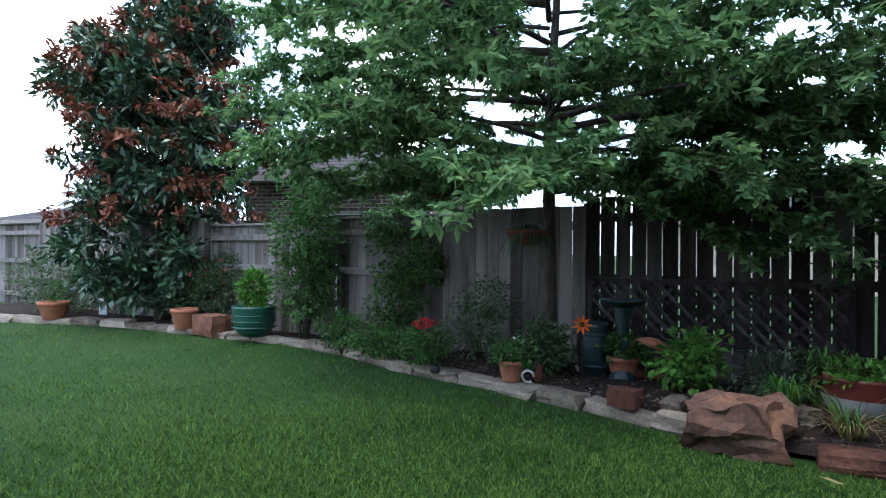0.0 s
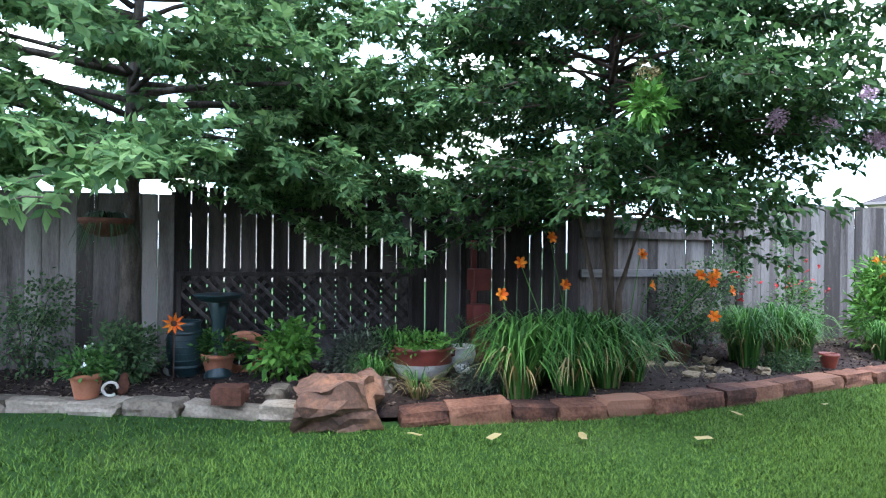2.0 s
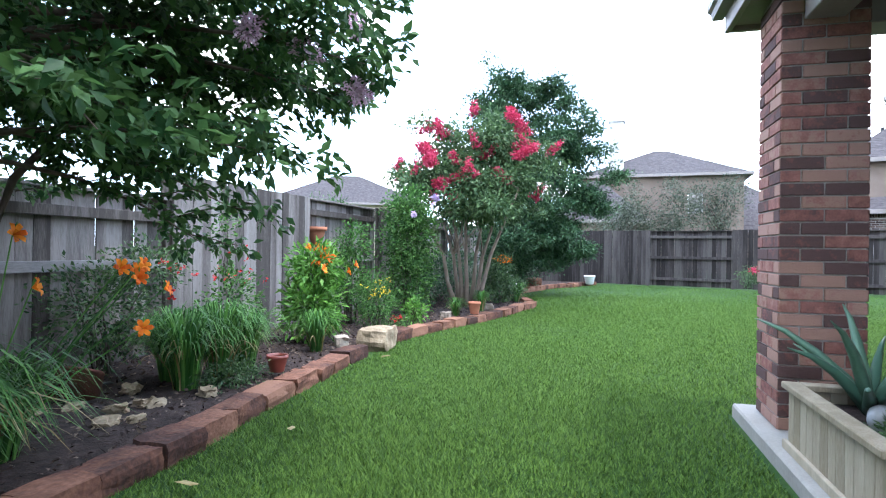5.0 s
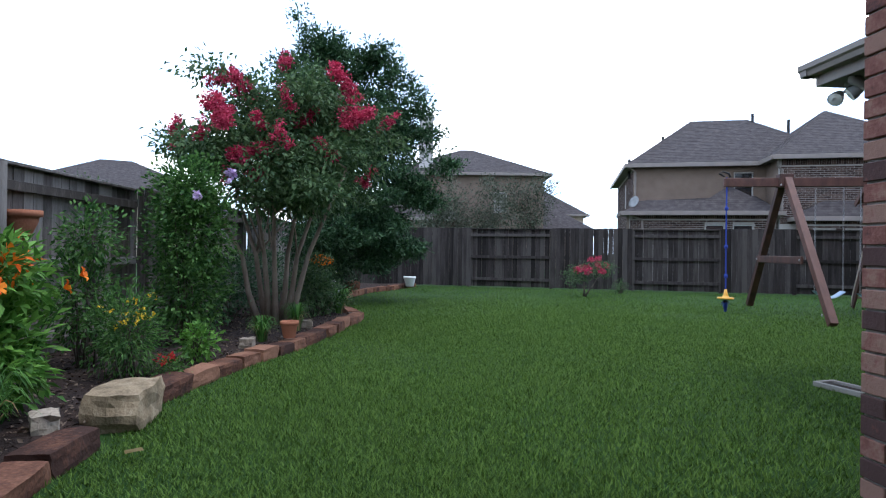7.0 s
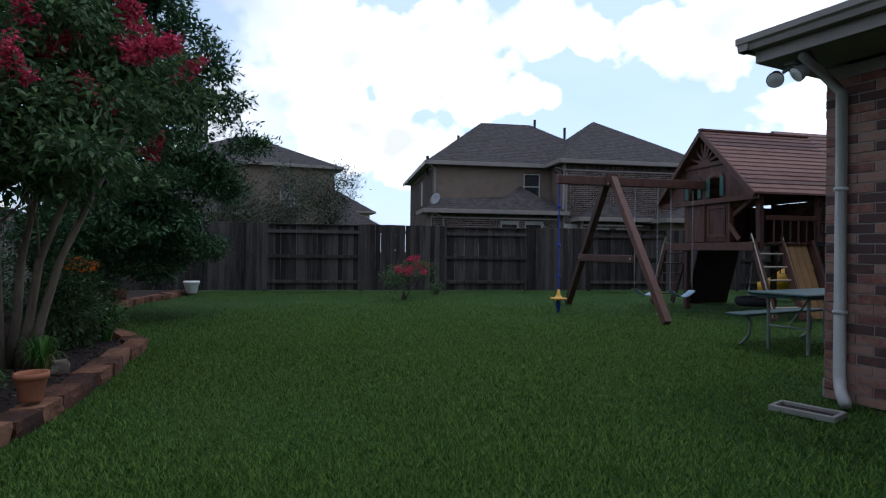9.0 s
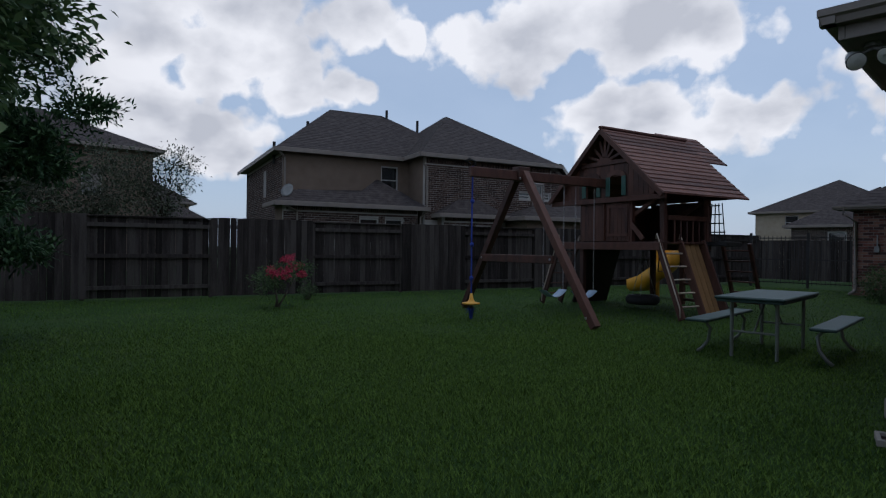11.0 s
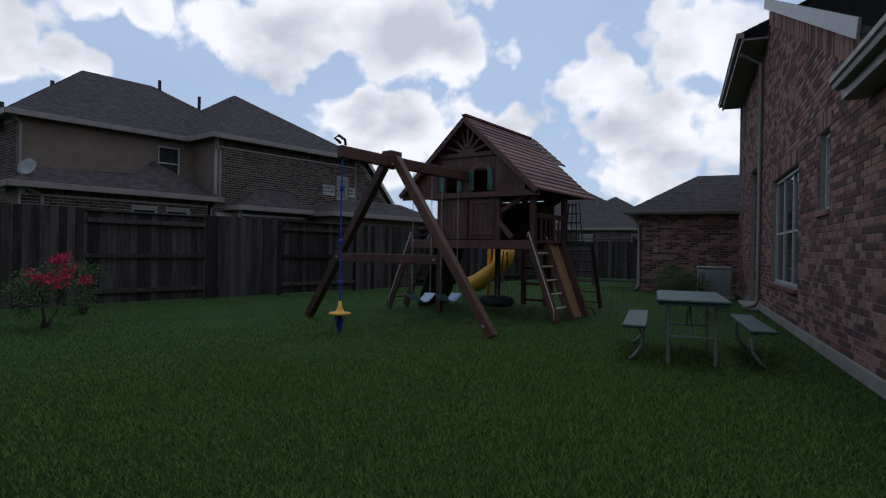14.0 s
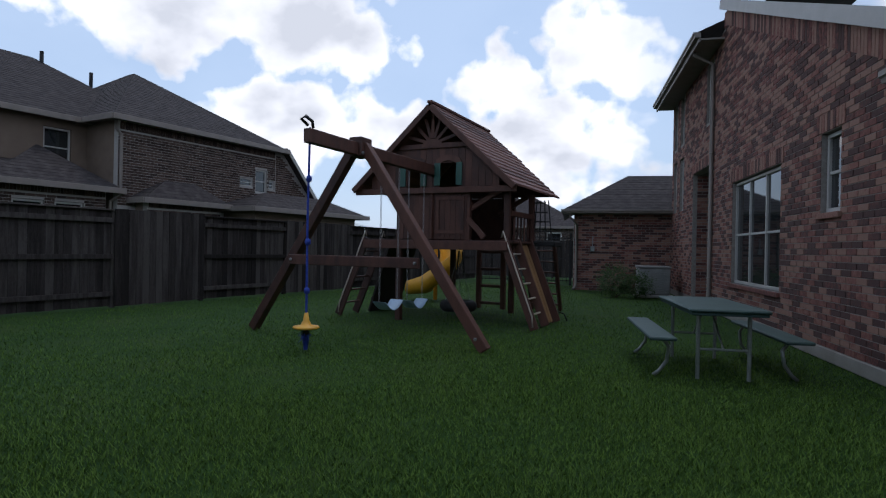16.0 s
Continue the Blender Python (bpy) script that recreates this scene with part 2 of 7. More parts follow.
M = dict(
    soil=material("turf_soil", [(0.01, 0.032, 0.006), (0.018, 0.052, 0.009), (0.036, 0.06, 0.016)], scale=0.9, fine=45, bump=0.6, rough=1.0),
    grass=leafmat("grass_blades", (0.034, 0.078, 0.010), (0.115, 0.2, 0.034), rough=0.7, translucent=0.25),
    mulch=material("dark_mulch", [(0.012, 0.009, 0.008), (0.03, 0.02, 0.017), (0.06, 0.042, 0.034)], scale=14, fine=90, bump=1.0, rough=1.0),
    chip=material("mulch_chips", [(0.02, 0.012, 0.01), (0.07, 0.045, 0.035), (0.16, 0.12, 0.09)], scale=9, island=1.0, rough=0.95, bump=0.3),
    fence=material("weathered_cedar", [(0.055, 0.047, 0.042), (0.13, 0.115, 0.105), (0.23, 0.21, 0.195)], scale=2.2, fine=34, stretch=(5, 5, 0.5), rough=0.9, bump=0.35, island=0.45),
    # older dark cedar; shade under the trees is also put into these tones
    fence_dark=material("dark_weathered_cedar_shaded", [(0.0176, 0.0144, 0.0136), (0.04, 0.0336, 0.032), (0.08, 0.0704, 0.0656)], scale=2.2, fine=34, stretch=(5, 5, 0.5), rough=0.9, bump=0.35, island=0.4),
    rail=material("grey_rail", [(0.10, 0.095, 0.09), (0.26, 0.25, 0.245)], scale=3, fine=40, stretch=(0.6, 5, 5), rough=0.9, bump=0.3),
    limestone=material("pale_limestone", [(0.11, 0.088, 0.066), (0.225, 0.185, 0.142), (0.36, 0.305, 0.24)], scale=5, fine=40, rough=0.95, bump=0.7, island=0.35),
    redstone=material("red_sandstone", [(0.045, 0.023, 0.018), (0.125, 0.056, 0.035), (0.23, 0.115, 0.072)], scale=5, fine=40, rough=0.95, bump=0.7, island=0.4),
    boulder=material("rust_boulder", [(0.04, 0.029, 0.025), (0.13, 0.074, 0.052), (0.3, 0.15, 0.085)], scale=3.5, fine=30, rough=0.95, bump=1.0),
    white_rock=material("white_rock", [(0.11, 0.082, 0.052), (0.25, 0.19, 0.12), (0.38, 0.31, 0.21)], scale=9, rough=0.9, bump=0.6),
    brick=material("red_brown_brick", [(0.085, 0.05, 0.047), (0.17, 0.072, 0.062), (0.23, 0.105, 0.085), (0.28, 0.165, 0.13)], scale=16, fine=90, rough=0.92, bump=0.35, island=0.8),
    nbrick=material("dark_brick", [(0.04, 0.028, 0.026), (0.068, 0.046, 0.04), (0.105, 0.074, 0.063)], scale=16, fine=80, rough=0.92, bump=0.3, island=0.5),
    mortar=material("grey_mortar", [(0.2, 0.18, 0.165), (0.32, 0.3, 0.28)], scale=20, rough=1.0, bump=0.4),
    nmortar=material("pale_mortar", [(0.30, 0.29, 0.27), (0.42, 0.40, 0.38)], scale=20, rough=1.0, bump=0.4),
    stucco=material("taupe_stucco", [(0.15, 0.115, 0.09), (0.2, 0.155, 0.125)], scale=3, fine=120, rough=0.95, bump=0.3),
    tan=material("tan_siding", [(0.34, 0.28, 0.21), (0.44, 0.38, 0.30)], scale=3, fine=60, rough=0.9, bump=0.2),
    shingle=material("grey_shingle", [(0.034, 0.03, 0.031), (0.058, 0.051, 0.052), (0.09, 0.08, 0.08)], scale=5, fine=70, rough=0.95, bump=0.5),
    tanwood=material("tan_plank", [(0.2, 0.11, 0.045), (0.34, 0.2, 0.085)], scale=3, fine=30, rough=0.7, bump=0.2),
    trim=material("taupe_trim", [(0.17, 0.148, 0.13), (0.23, 0.2, 0.18)], scale=4, rough=0.5, bump=0.05),
    trim_white=material("pale_trim", [(0.3596, 0.3534, 0.341), (0.434, 0.4278, 0.4154)], scale=4, rough=0.55, bump=0.08),
    soffit=material("grey_soffit", [(0.17, 0.155, 0.14), (0.23, 0.21, 0.19)], scale=4, rough=0.7, bump=0.1),
    concrete=material("concrete", [(0.216, 0.2016, 0.18), (0.3096, 0.2952, 0.2664)], scale=3, fine=60, rough=0.95, bump=0.3),
    redwood=material("stained_redwood", [(0.0357, 0.01445, 0.01105), (0.07225, 0.0272, 0.0187), (0.1105, 0.0442, 0.02975)], scale=4, fine=50, stretch=(2, 2, 0.7), rough=0.6, bump=0.2, island=0.3),
    redroof=material("red_plank_roof", [(0.072, 0.02736, 0.0216), (0.1224, 0.0504, 0.0396), (0.1728, 0.0792, 0.0612)], scale=4, fine=50, rough=0.7, bump=0.2, island=0.5),
    black=material("black_rubber", [(0.010, 0.010, 0.011), (0.028, 0.028, 0.03)], scale=10, rough=0.75, bump=0.2),
    darkpanel=material("dark_climbing_panel", [(0.012, 0.008, 0.008), (0.03, 0.016, 0.014)], scale=5, rough=0.7, bump=0.2),
    yellow=material("yellow_plastic", [(0.62, 0.30, 0.02), (0.75, 0.40, 0.035)], scale=2, rough=0.4, bump=0.03),
    blue=material("blue_plastic", [(0.25, 0.36, 0.50), (0.36, 0.48, 0.62)], scale=4, rough=0.45, bump=0.05),
    rope=material("blue_rope", [(0.02, 0.035, 0.22), (0.05, 0.09, 0.42)], scale=30, rough=0.85, bump=0.4),
    cream=material("cream_pipe", [(0.42, 0.36, 0.3), (0.55, 0.48, 0.4)], scale=5, rough=0.5, bump=0.05),
    green_shutter=material("green_shutter", [(0.02, 0.075, 0.06), (0.035, 0.11, 0.09)], scale=4, rough=0.5, bump=0.05),
    chain=material("galvanised_chain", [(0.28, 0.28, 0.29), (0.42, 0.42, 0.43)], scale=20, rough=0.4, metal=0.9, bump=0.1),
    table=material("green_coated_metal", [(0.016, 0.045, 0.042), (0.032, 0.07, 0.066)], scale=6, rough=0.6, bump=0.08),
    tube=material("grey_steel_tube", [(0.20, 0.22, 0.21), (0.3, 0.32, 0.31)], scale=8, rough=0.45, metal=0.5, bump=0.05),
    terracotta=material("terracotta", [(0.27, 0.10, 0.055), (0.4, 0.17, 0.10)], scale=7, rough=0.9, bump=0.25),
    glaze_red=material("dark_red_glaze", [(0.12, 0.025, 0.018), (0.2, 0.045, 0.03)], scale=7, rough=0.4, bump=0.1),
    glaze_white=material("white_glaze", [(0.4, 0.38, 0.34), (0.6, 0.57, 0.53)], scale=12, rough=0.5, bump=0.3),
    glaze_green=material("green_glaze", [(0.012, 0.06, 0.042), (0.03, 0.11, 0.08)], scale=7, rough=0.3, bump=0.1),
    verdigris=material("dark_teal_ceramic", [(0.006, 0.018, 0.02), (0.014, 0.036, 0.04)], scale=7, rough=0.45, bump=0.2),
    rust=material("rusty_iron", [(0.05, 0.022, 0.016), (0.13, 0.055, 0.035)], scale=14, rough=0.9, bump=0.5),
    redpaint=material("red_paint", [(0.085, 0.012, 0.01), (0.15, 0.025, 0.018)], scale=6, rough=0.6, bump=0.1),
    white=material("white_paint", [(0.62, 0.62, 0.6), (0.78, 0.78, 0.76)], scale=8, rough=0.6, bump=0.1),
    metal_grey=material("grey_metal", [(0.2, 0.21, 0.21), (0.3, 0.31, 0.31)], scale=6, rough=0.5, metal=0.3, bump=0.1),
    planterwood=material("pale_treated_wood", [(0.20, 0.165, 0.11), (0.36, 0.31, 0.23)], scale=3, fine=40, stretch=(3, 3, 0.6), rough=0.9, bump=0.3, island=0.4),
    bark=material("grey_bark", [(0.0315, 0.0245, 0.0196), (0.077, 0.063, 0.0525), (0.133, 0.1155, 0.098)], scale=7, fine=50, stretch=(3, 3, 0.8), rough=0.95, bump=0.8),
    bark_stem=material("brown_smooth_bark", [(0.05, 0.036, 0.027), (0.12, 0.09, 0.068)], scale=6, fine=30, stretch=(2, 2, 0.5), rough=0.9, bump=0.4),
    bark_pale=material("pale_smooth_bark", [(0.12, 0.085, 0.062), (0.26, 0.21, 0.165)], scale=6, fine=30, stretch=(2, 2, 0.5), rough=0.85, bump=0.3),
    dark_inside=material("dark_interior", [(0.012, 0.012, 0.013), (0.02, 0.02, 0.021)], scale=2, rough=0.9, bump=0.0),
    leaf_a=leafmat("sweetgum_leaves", (0.065, 0.14, 0.052), (0.185, 0.31, 0.115), translucent=0.48),
    leaf_b=leafmat("dark_crape_leaves", (0.022, 0.058, 0.019), (0.07, 0.138, 0.04), translucent=0.35),
    leaf_mag=leafmat("magnolia_leaves", (0.022, 0.06, 0.034), (0.085, 0.15, 0.075), rough=0.3, translucent=0.08),
    leaf_rust=leafmat("rusty_new_leaves", (0.11, 0.036, 0.022), (0.25, 0.095, 0.052), rough=0.6, translucent=0.1),
    leaf_ever=leafmat("evergreen_leaves", (0.02, 0.055, 0.026), (0.065, 0.13, 0.055), rough=0.5, translucent=0.15),
    leaf_mid=leafmat("shrub_leaves", (0.03, 0.085, 0.02), (0.10, 0.21, 0.05)),
    leaf_dull=leafmat("dull_shrub_leaves", (0.035, 0.075, 0.03), (0.10, 0.165, 0.065)),
    leaf_light=leafmat("fresh_green_leaves", (0.06, 0.16, 0.025), (0.16, 0.33, 0.06)),
    leaf_grey=leafmat("hazy_leaves", (0.045, 0.058, 0.04), (0.10, 0.12, 0.08)),
    blade=leafmat("daylily_blades", (0.03, 0.095, 0.018), (0.10, 0.23, 0.045)),
    blade_dry=leafmat("dry_blades", (0.18, 0.13, 0.05), (0.36, 0.29, 0.14)),
    aloe=leafmat("aloe_leaves", (0.05, 0.11, 0.075), (0.10, 0.18, 0.12), rough=0.4, translucent=0.1),
    pink=leafmat("pink_blossom", (0.34, 0.02, 0.06), (0.62, 0.085, 0.16), rough=0.7),
    mauve=leafmat("mauve_blossom", (0.5, 0.3, 0.42), (0.68, 0.5, 0.6), rough=0.7),
    orange=leafmat("orange_petals", (0.72, 0.13, 0.01), (0.88, 0.27, 0.02), rough=0.6),
    yellow_petal=leafmat("yellow_petals", (0.7, 0.42, 0.02), (0.85, 0.6, 0.05), rough=0.6),
    red_petal=leafmat("red_petals", (0.4, 0.02, 0.02), (0.65, 0.05, 0.05), rough=0.6),
    lilac=leafmat("lilac_petals", (0.5, 0.35, 0.6), (0.7, 0.55, 0.75), rough=0.6),
)
glass = bpy.data.materials.new("window_glass")
glass.use_nodes = True
gb = glass.node_tree.nodes["Principled BSDF"]
gb.inputs["Base Color"].default_value, gb.inputs["Roughness"].default_value, gb.inputs["Metallic"].default_value = (0.02, 0.024, 0.026, 1), 0.03, 0.0
gb.inputs["Specular IOR Level"].default_value = 0.9
M["glass"] = glass


# ---- mesh building ----
class Shape:
    """Vertices and faces of one mesh."""

    def __init__(self):
        self.v, self.f = [], []

    def add(self, verts, faces, m=None):
        k = len(self.v)
        self.v += [tuple(m @ Vector(p)) if m else tuple(p) for p in verts]
        self.f += [tuple(i + k for i in f) for f in faces]
        return self

    def box(self, x0, x1, y0, y1, z0, z1, m=None, c=0.0):
        """A box with its upright and top edges chamfered by c."""
        if not c:
            v = [(x, y, z) for z in (z0, z1) for x, y in ((x0, y0), (x1, y0), (x1, y1), (x0, y1))]
            return self.add(v, [(3, 2, 1, 0), (4, 5, 6, 7), (0, 1, 5, 4), (1, 2, 6, 5), (2, 3, 7, 6), (3, 0, 4, 7)], m)
        o = [(x0 + c, y0), (x1 - c, y0), (x1, y0 + c), (x1, y1 - c), (x1 - c, y1), (x0 + c, y1), (x0, y1 - c), (x0, y0 + c)]
        i = [(min(max(x, x0 + c), x1 - c), min(max(y, y0 + c), y1 - c)) for x, y in o]
        v = [(*p, z0 + c) for p in o] + [(*p, z1 - c) for p in o] + [(*p, z1) for p in i] + [(*p, z0) for p in i]
        f = [(k, (k + 1) % 8, 8 + (k + 1) % 8, 8 + k) for k in range(8)]
        f += [(8 + k, 8 + (k + 1) % 8, 16 + (k + 1) % 8, 16 + k) for k in range(8)]
        f += [(24 + k, 24 + (k + 1) % 8, (k + 1) % 8, k) for k in range(8)]
        f += [tuple(range(16, 24)), tuple(range(31, 23, -1))]
        return self.add(v, f, m)

    def tube(self, points, radii, sides=8, cap=True):
        """A round tube along points; radii: one or one a point."""
        pts = [Vector(p) for p in points]
        rr = radii if isinstance(radii, (list, tuple)) else [radii] * len(pts)
        k0 = len(self.v)
        up = Vector((0.13, 0.31, 0.94))
        for i, p in enumerate(pts):
            d = (pts[min(i + 1, len(pts) - 1)] - pts[max(i - 1, 0)]).normalized()
            a = d.cross(up if abs(d.dot(up)) < 0.95 else Vector((1, 0, 0))).normalized()
            b = d.cross(a)
            for s in range(sides):
                w = 2 * math.pi * s / sides
                self.v.append(tuple(p + rr[i] * (math.cos(w) * a + math.sin(w) * b)))
        for i in range(len(pts) - 1):
            for s in range(sides):
                s2 = (s + 1) % sides
                self.f.append((k0 + i * sides + s, k0 + (i + 1) * sides + s, k0 + (i + 1) * sides + s2, k0 + i * sides + s2))
        if cap:
            self.f.append(tuple(k0 + s for s in range(sides)))
            self.f.append(tuple(k0 + (len(pts) - 1) * sides + s for s in reversed(range(sides))))
        return self

    def lathe(self, profile, m=None, sides=20):
        """(radius, height) pairs turned round z."""
        v, f, n = [], [], len(profile)
        for r, z in profile:
            v += [(r * math.cos(2 * math.pi * s / sides), r * math.sin(2 * math.pi * s / sides), z) for s in range(sides)]
        for i in range(n - 1):
            for s in range(sides):
                s2 = (s + 1) % sides
                f.append((i * sides + s, i * sides + s2, (i + 1) * sides + s2, (i + 1) * sides + s))
        f.append(tuple(reversed(range(sides))))
        return self.add(v, f, m)

    def prism(self, outline, m, depth):
        """An outline in local x, z, extruded from y = 0 to depth."""
        n = len(outline)
        v = [(x, 0, z) for x, z in outline] + [(x, depth, z) for x, z in outline]
        f = [tuple(range(n)), tuple(reversed(range(n, 2 * n)))] + [((k + 1) % n, k, n + k, n + (k + 1) % n) for k in range(n)]
        return self.add(v, f, m)

    def beam(self, a, b, w, h, c=0.006, roll=0.0):
        """A timber w wide and h high from a to b."""
        a, b = Vector(a), Vector(b)
        d = b - a
        m = Matrix.Translation(a) @ d.to_track_quat("X", "Z").to_matrix().to_4x4() @ pose(0, 0, 0, roll)
        return self.box(0, d.length, -w / 2, w / 2, -h / 2, h / 2, m, c)

    def weld(self):
        """Join corners that lie on one another."""
        seen, index, v = {}, [], []
        for p in self.v:
            k = tuple(round(c, 4) for c in p)
            if k not in seen:
                seen[k] = len(v)
                v.append(p)
            index.append(seen[k])
        faces = {}
        for f in self.f:
            g = tuple(index[i] for i in f)
            faces.setdefault(tuple(sorted(g)), []).append(g)
        self.v, self.f = v, [g[0] for g in faces.values() if len(g) == 1 and len(set(g[0])) > 2]
        return self

    def mesh(self, name, mat, smooth=False):
        me = bpy.data.meshes.new(name)
        me.from_pydata(self.v, [], self.f)
        if mat:
            me.materials.append(mat)
        if smooth:
            me.polygons.foreach_set("use_smooth", [True] * len(me.polygons))
        me.update()
        return me


def part(name, shape, mat, parent=None, label="", smooth=False, m=None):
    ob = new(name, shape.mesh(name, mat, smooth) if isinstance(shape, Shape) else shape)
    if m is not None:
        ob.matrix_basis = m
    if parent is not None:
        ob.parent = parent
    if label:
        tagged(ob, label)
    return ob


def thing(name, label, category, at=None, group="", kind=""):
    ob = new(name)
    ob.empty_display_size = 0.1
    if at is not None:
        ob.matrix_basis = at
    return tagged(ob, label, category, group, kind)


def single(name, shape, mat, label, category="", at=None, group="", kind="", smooth=False):
    ob = new(name, shape.mesh(name, mat, smooth) if isinstance(shape, Shape) else shape)
    if at is not None:
        ob.matrix_basis = at
    return tagged(ob, label, category, group, kind)


def quads_mesh(name, verts, faces, mat):
    """A mesh out of arrays: verts (n, 3), faces (m, 3 or 4)."""
    me = bpy.data.meshes.new(name)
    n, k = faces.shape
    me.vertices.add(len(verts)); me.vertices.foreach_set("co", np.ascontiguousarray(verts, dtype=np.float32).ravel())
    me.loops.add(n * k); me.loops.foreach_set("vertex_index", faces.astype(np.int32).ravel())
    me.polygons.add(n); me.polygons.foreach_set("loop_start", np.arange(0, n * k, k, dtype=np.int32))
    me.update(calc_edges=True)
    me.materials.append(mat)
    return me


def leaf_mesh(name, at, out, length, width, mat, seed=0, fold=0.25, droop=0.0, lobes=1):
    """One folded, pointed leaf at each place, growing roughly along out. Each leaf is two triangles a half."""
    rng = np.random.default_rng(seed)
    n = len(at)
    d = out + rng.normal(0, 0.45, (n, 3)); d[:, 2] -= droop
    d /= np.linalg.norm(d, axis=1)[:, None] + 1e-9
    s = np.cross(d, rng.normal(0, 0.5, (n, 3)) + (0, 0, 1.0)); s /= np.linalg.norm(s, axis=1)[:, None] + 1e-9
    u = np.cross(s, d)
    if lobes > 1:
        turns = np.linspace(-1.0, 1.0, lobes)
        d0, s0 = d, s
        d = np.concatenate([np.cos(w) * d0 + np.sin(w) * s0 for w in turns])
        s = np.concatenate([np.cos(w) * s0 - np.sin(w) * d0 for w in turns])
        at, u, n = np.concatenate([at] * lobes), np.concatenate([u] * lobes), n * lobes
    L = (length * rng.uniform(0.65, 1.25, n))[:, None]
    W = (width * rng.uniform(0.7, 1.2, n))[:, None] * 0.5
    mid = at + d * L * 0.45
    tip = at + d * L - u * L * 0.12
    v = np.stack([at, mid + s * W + u * W * fold, tip, mid - s * W + u * W * fold], 1).reshape(-1, 3)
    k = np.arange(n)[:, None] * 4
    f = np.concatenate([k + (0, 1, 2), k + (0, 2, 3)], 1).reshape(-1, 3)
    return quads_mesh(name, v, f, mat)


def in_blobs(blobs, n, rng, shell=0.55):
    """Places spread over ellipsoids (x, y, z, rx, ry, rz), denser towards the outside, and the way out of each."""
    b = np.array(blobs, float)
    w = (b[:, 3] * b[:, 4] * b[:, 5]) ** 0.75
    i = rng.choice(len(b), n, p=w / w.sum())
    d = rng.normal(0, 1, (n, 3)); d /= np.linalg.norm(d, axis=1)[:, None]
    r = 1 - (1 - rng.uniform(0, 1, n) ** 0.6) * shell
    r *= 1 + 0.16 * np.sin(d[:, 0] * 7 + i) * np.sin(d[:, 1] * 6 + 2 * i) + rng.normal(0, 0.05, n)
    return b[i, :3] + d * r[:, None] * b[i, 3:], d


def crown(blobs, n_twigs, per, spread, seed, shell=0.55):
    """Leaf places in twig clusters."""
    rng = np.random.default_rng(seed)
    c, d = in_blobs(blobs, n_twigs, rng, shell)
    at = np.repeat(c, per, 0) + rng.normal(0, spread, (n_twigs * per, 3)) * (1, 1, 0.7)
    return at, np.repeat(d, per, 0), c


def clumps(blobs, n, size, seed, shell=0.75):
    """Break a crown's ellipsoids into many flat sprays with gaps between."""
    rng = np.random.default_rng(seed)
    c, d = in_blobs(blobs, n, rng, shell)
    r = size * rng.uniform(0.6, 1.35, n)
    return [(*p, q, q, q * 0.5) for p, q in zip(c, r)]


def limbs(shape, start, radius, targets, rng, sides=6):
    """Bent tapering limbs from start to each target."""
    for t in targets:
        a, b = Vector(start), Vector(t)
        k = (b - a).length
        mid = [a.lerp(b, q) + Vector(rng.normal(0, 0.05 * k, 3)) * (1 - q) + Vector((0, 0, 0.10 * k * math.sin(q * 3.1))) for q in (0.25, 0.5, 0.75)]
        shape.tube([a, *mid, b], [radius, radius * 0.8, radius * 0.55, radius * 0.36, radius * 0.15], sides)


def arcs(n, rng, base, reach, height, width, steps=4, lean=1.0, droop=0.6):
    """Strap leaves arching out of a clump: verts and quad faces."""
    a = rng.uniform(0, 2 * np.pi, n)
    h = height * rng.uniform(0.6, 1.15, n); r = reach * rng.uniform(0.35, 1.15, n)
    b = np.array(base) + np.stack([np.cos(a), np.sin(a), 0 * a], 1) * (rng.uniform(0, 0.25, n) * reach)[:, None]
    side = np.stack([-np.sin(a), np.cos(a), 0 * a], 1)
    rows = []
    for k in range(steps + 1):
        q = k / steps
        p = b + np.stack([np.cos(a) * r * q ** 1.3, np.sin(a) * r * q ** 1.3, h * ((2 + droop) * q - (1 + 1.6 * droop) * q * q) * 4 * (1 + 1.6 * droop) / (2 + droop) ** 2], 1)
        w = width * (1 - q ** 2.2) * 0.5 + 0.0006
        rows += [p - side * w, p + side * w]
    v = np.stack(rows, 1).reshape(-1, 3)
    m = 2 * (steps + 1)
    k0 = np.arange(n)[:, None] * m
    f = np.concatenate([k0 + (2 * k, 2 * k + 1, 2 * k + 3, 2 * k + 2) for k in range(steps)], 1).reshape(-1, 4)
    return v, f


# ---- the lie of the land ----
def polyline(points):
    xs, ys = [p[0] for p in points], [p[1] for p in points]
    return lambda x: np.interp(x, xs, ys)


KERB = [(-11.5, 8.0), (-9.2, 8.1), (-7.6, 8.4), (-6.1, 8.3), (-4.7, 8.1), (-3.6, 7.95), (-2.5, 7.6), (-1.5, 6.95), (-0.55, 6.58), (0.3, 6.2), (1.2, 5.7),
        (1.7, 5.4), (2.5, 5.22), (3.4, 5.02), (4.1, 4.98), (4.9, 4.98), (5.9, 5.08), (7.2, 5.15), (8.8, 5.22), (9.7, 5.0), (10.4, 4.84),
        (11.2, 4.55), (12.6, 4.25), (14.0, 4.0)]
KERB_BACK = [(14.0, 4.0), (14.5, 4.1), (15.6, 4.6), (17.5, 4.75), (20.0, 4.15), (21.4, 3.45), (23.0, 2.8)]
kerb_y = polyline(KERB + KERB_BACK[1:])
FENCE = [(-16.0, 10.95), (3.2, 7.11), (24.4, 6.35)]
fence_y = polyline(FENCE)
fence_x = lambda y: 22.66 + 0.308 * y
HOUSE_X, HOUSE_Y = 9.25, -1.0
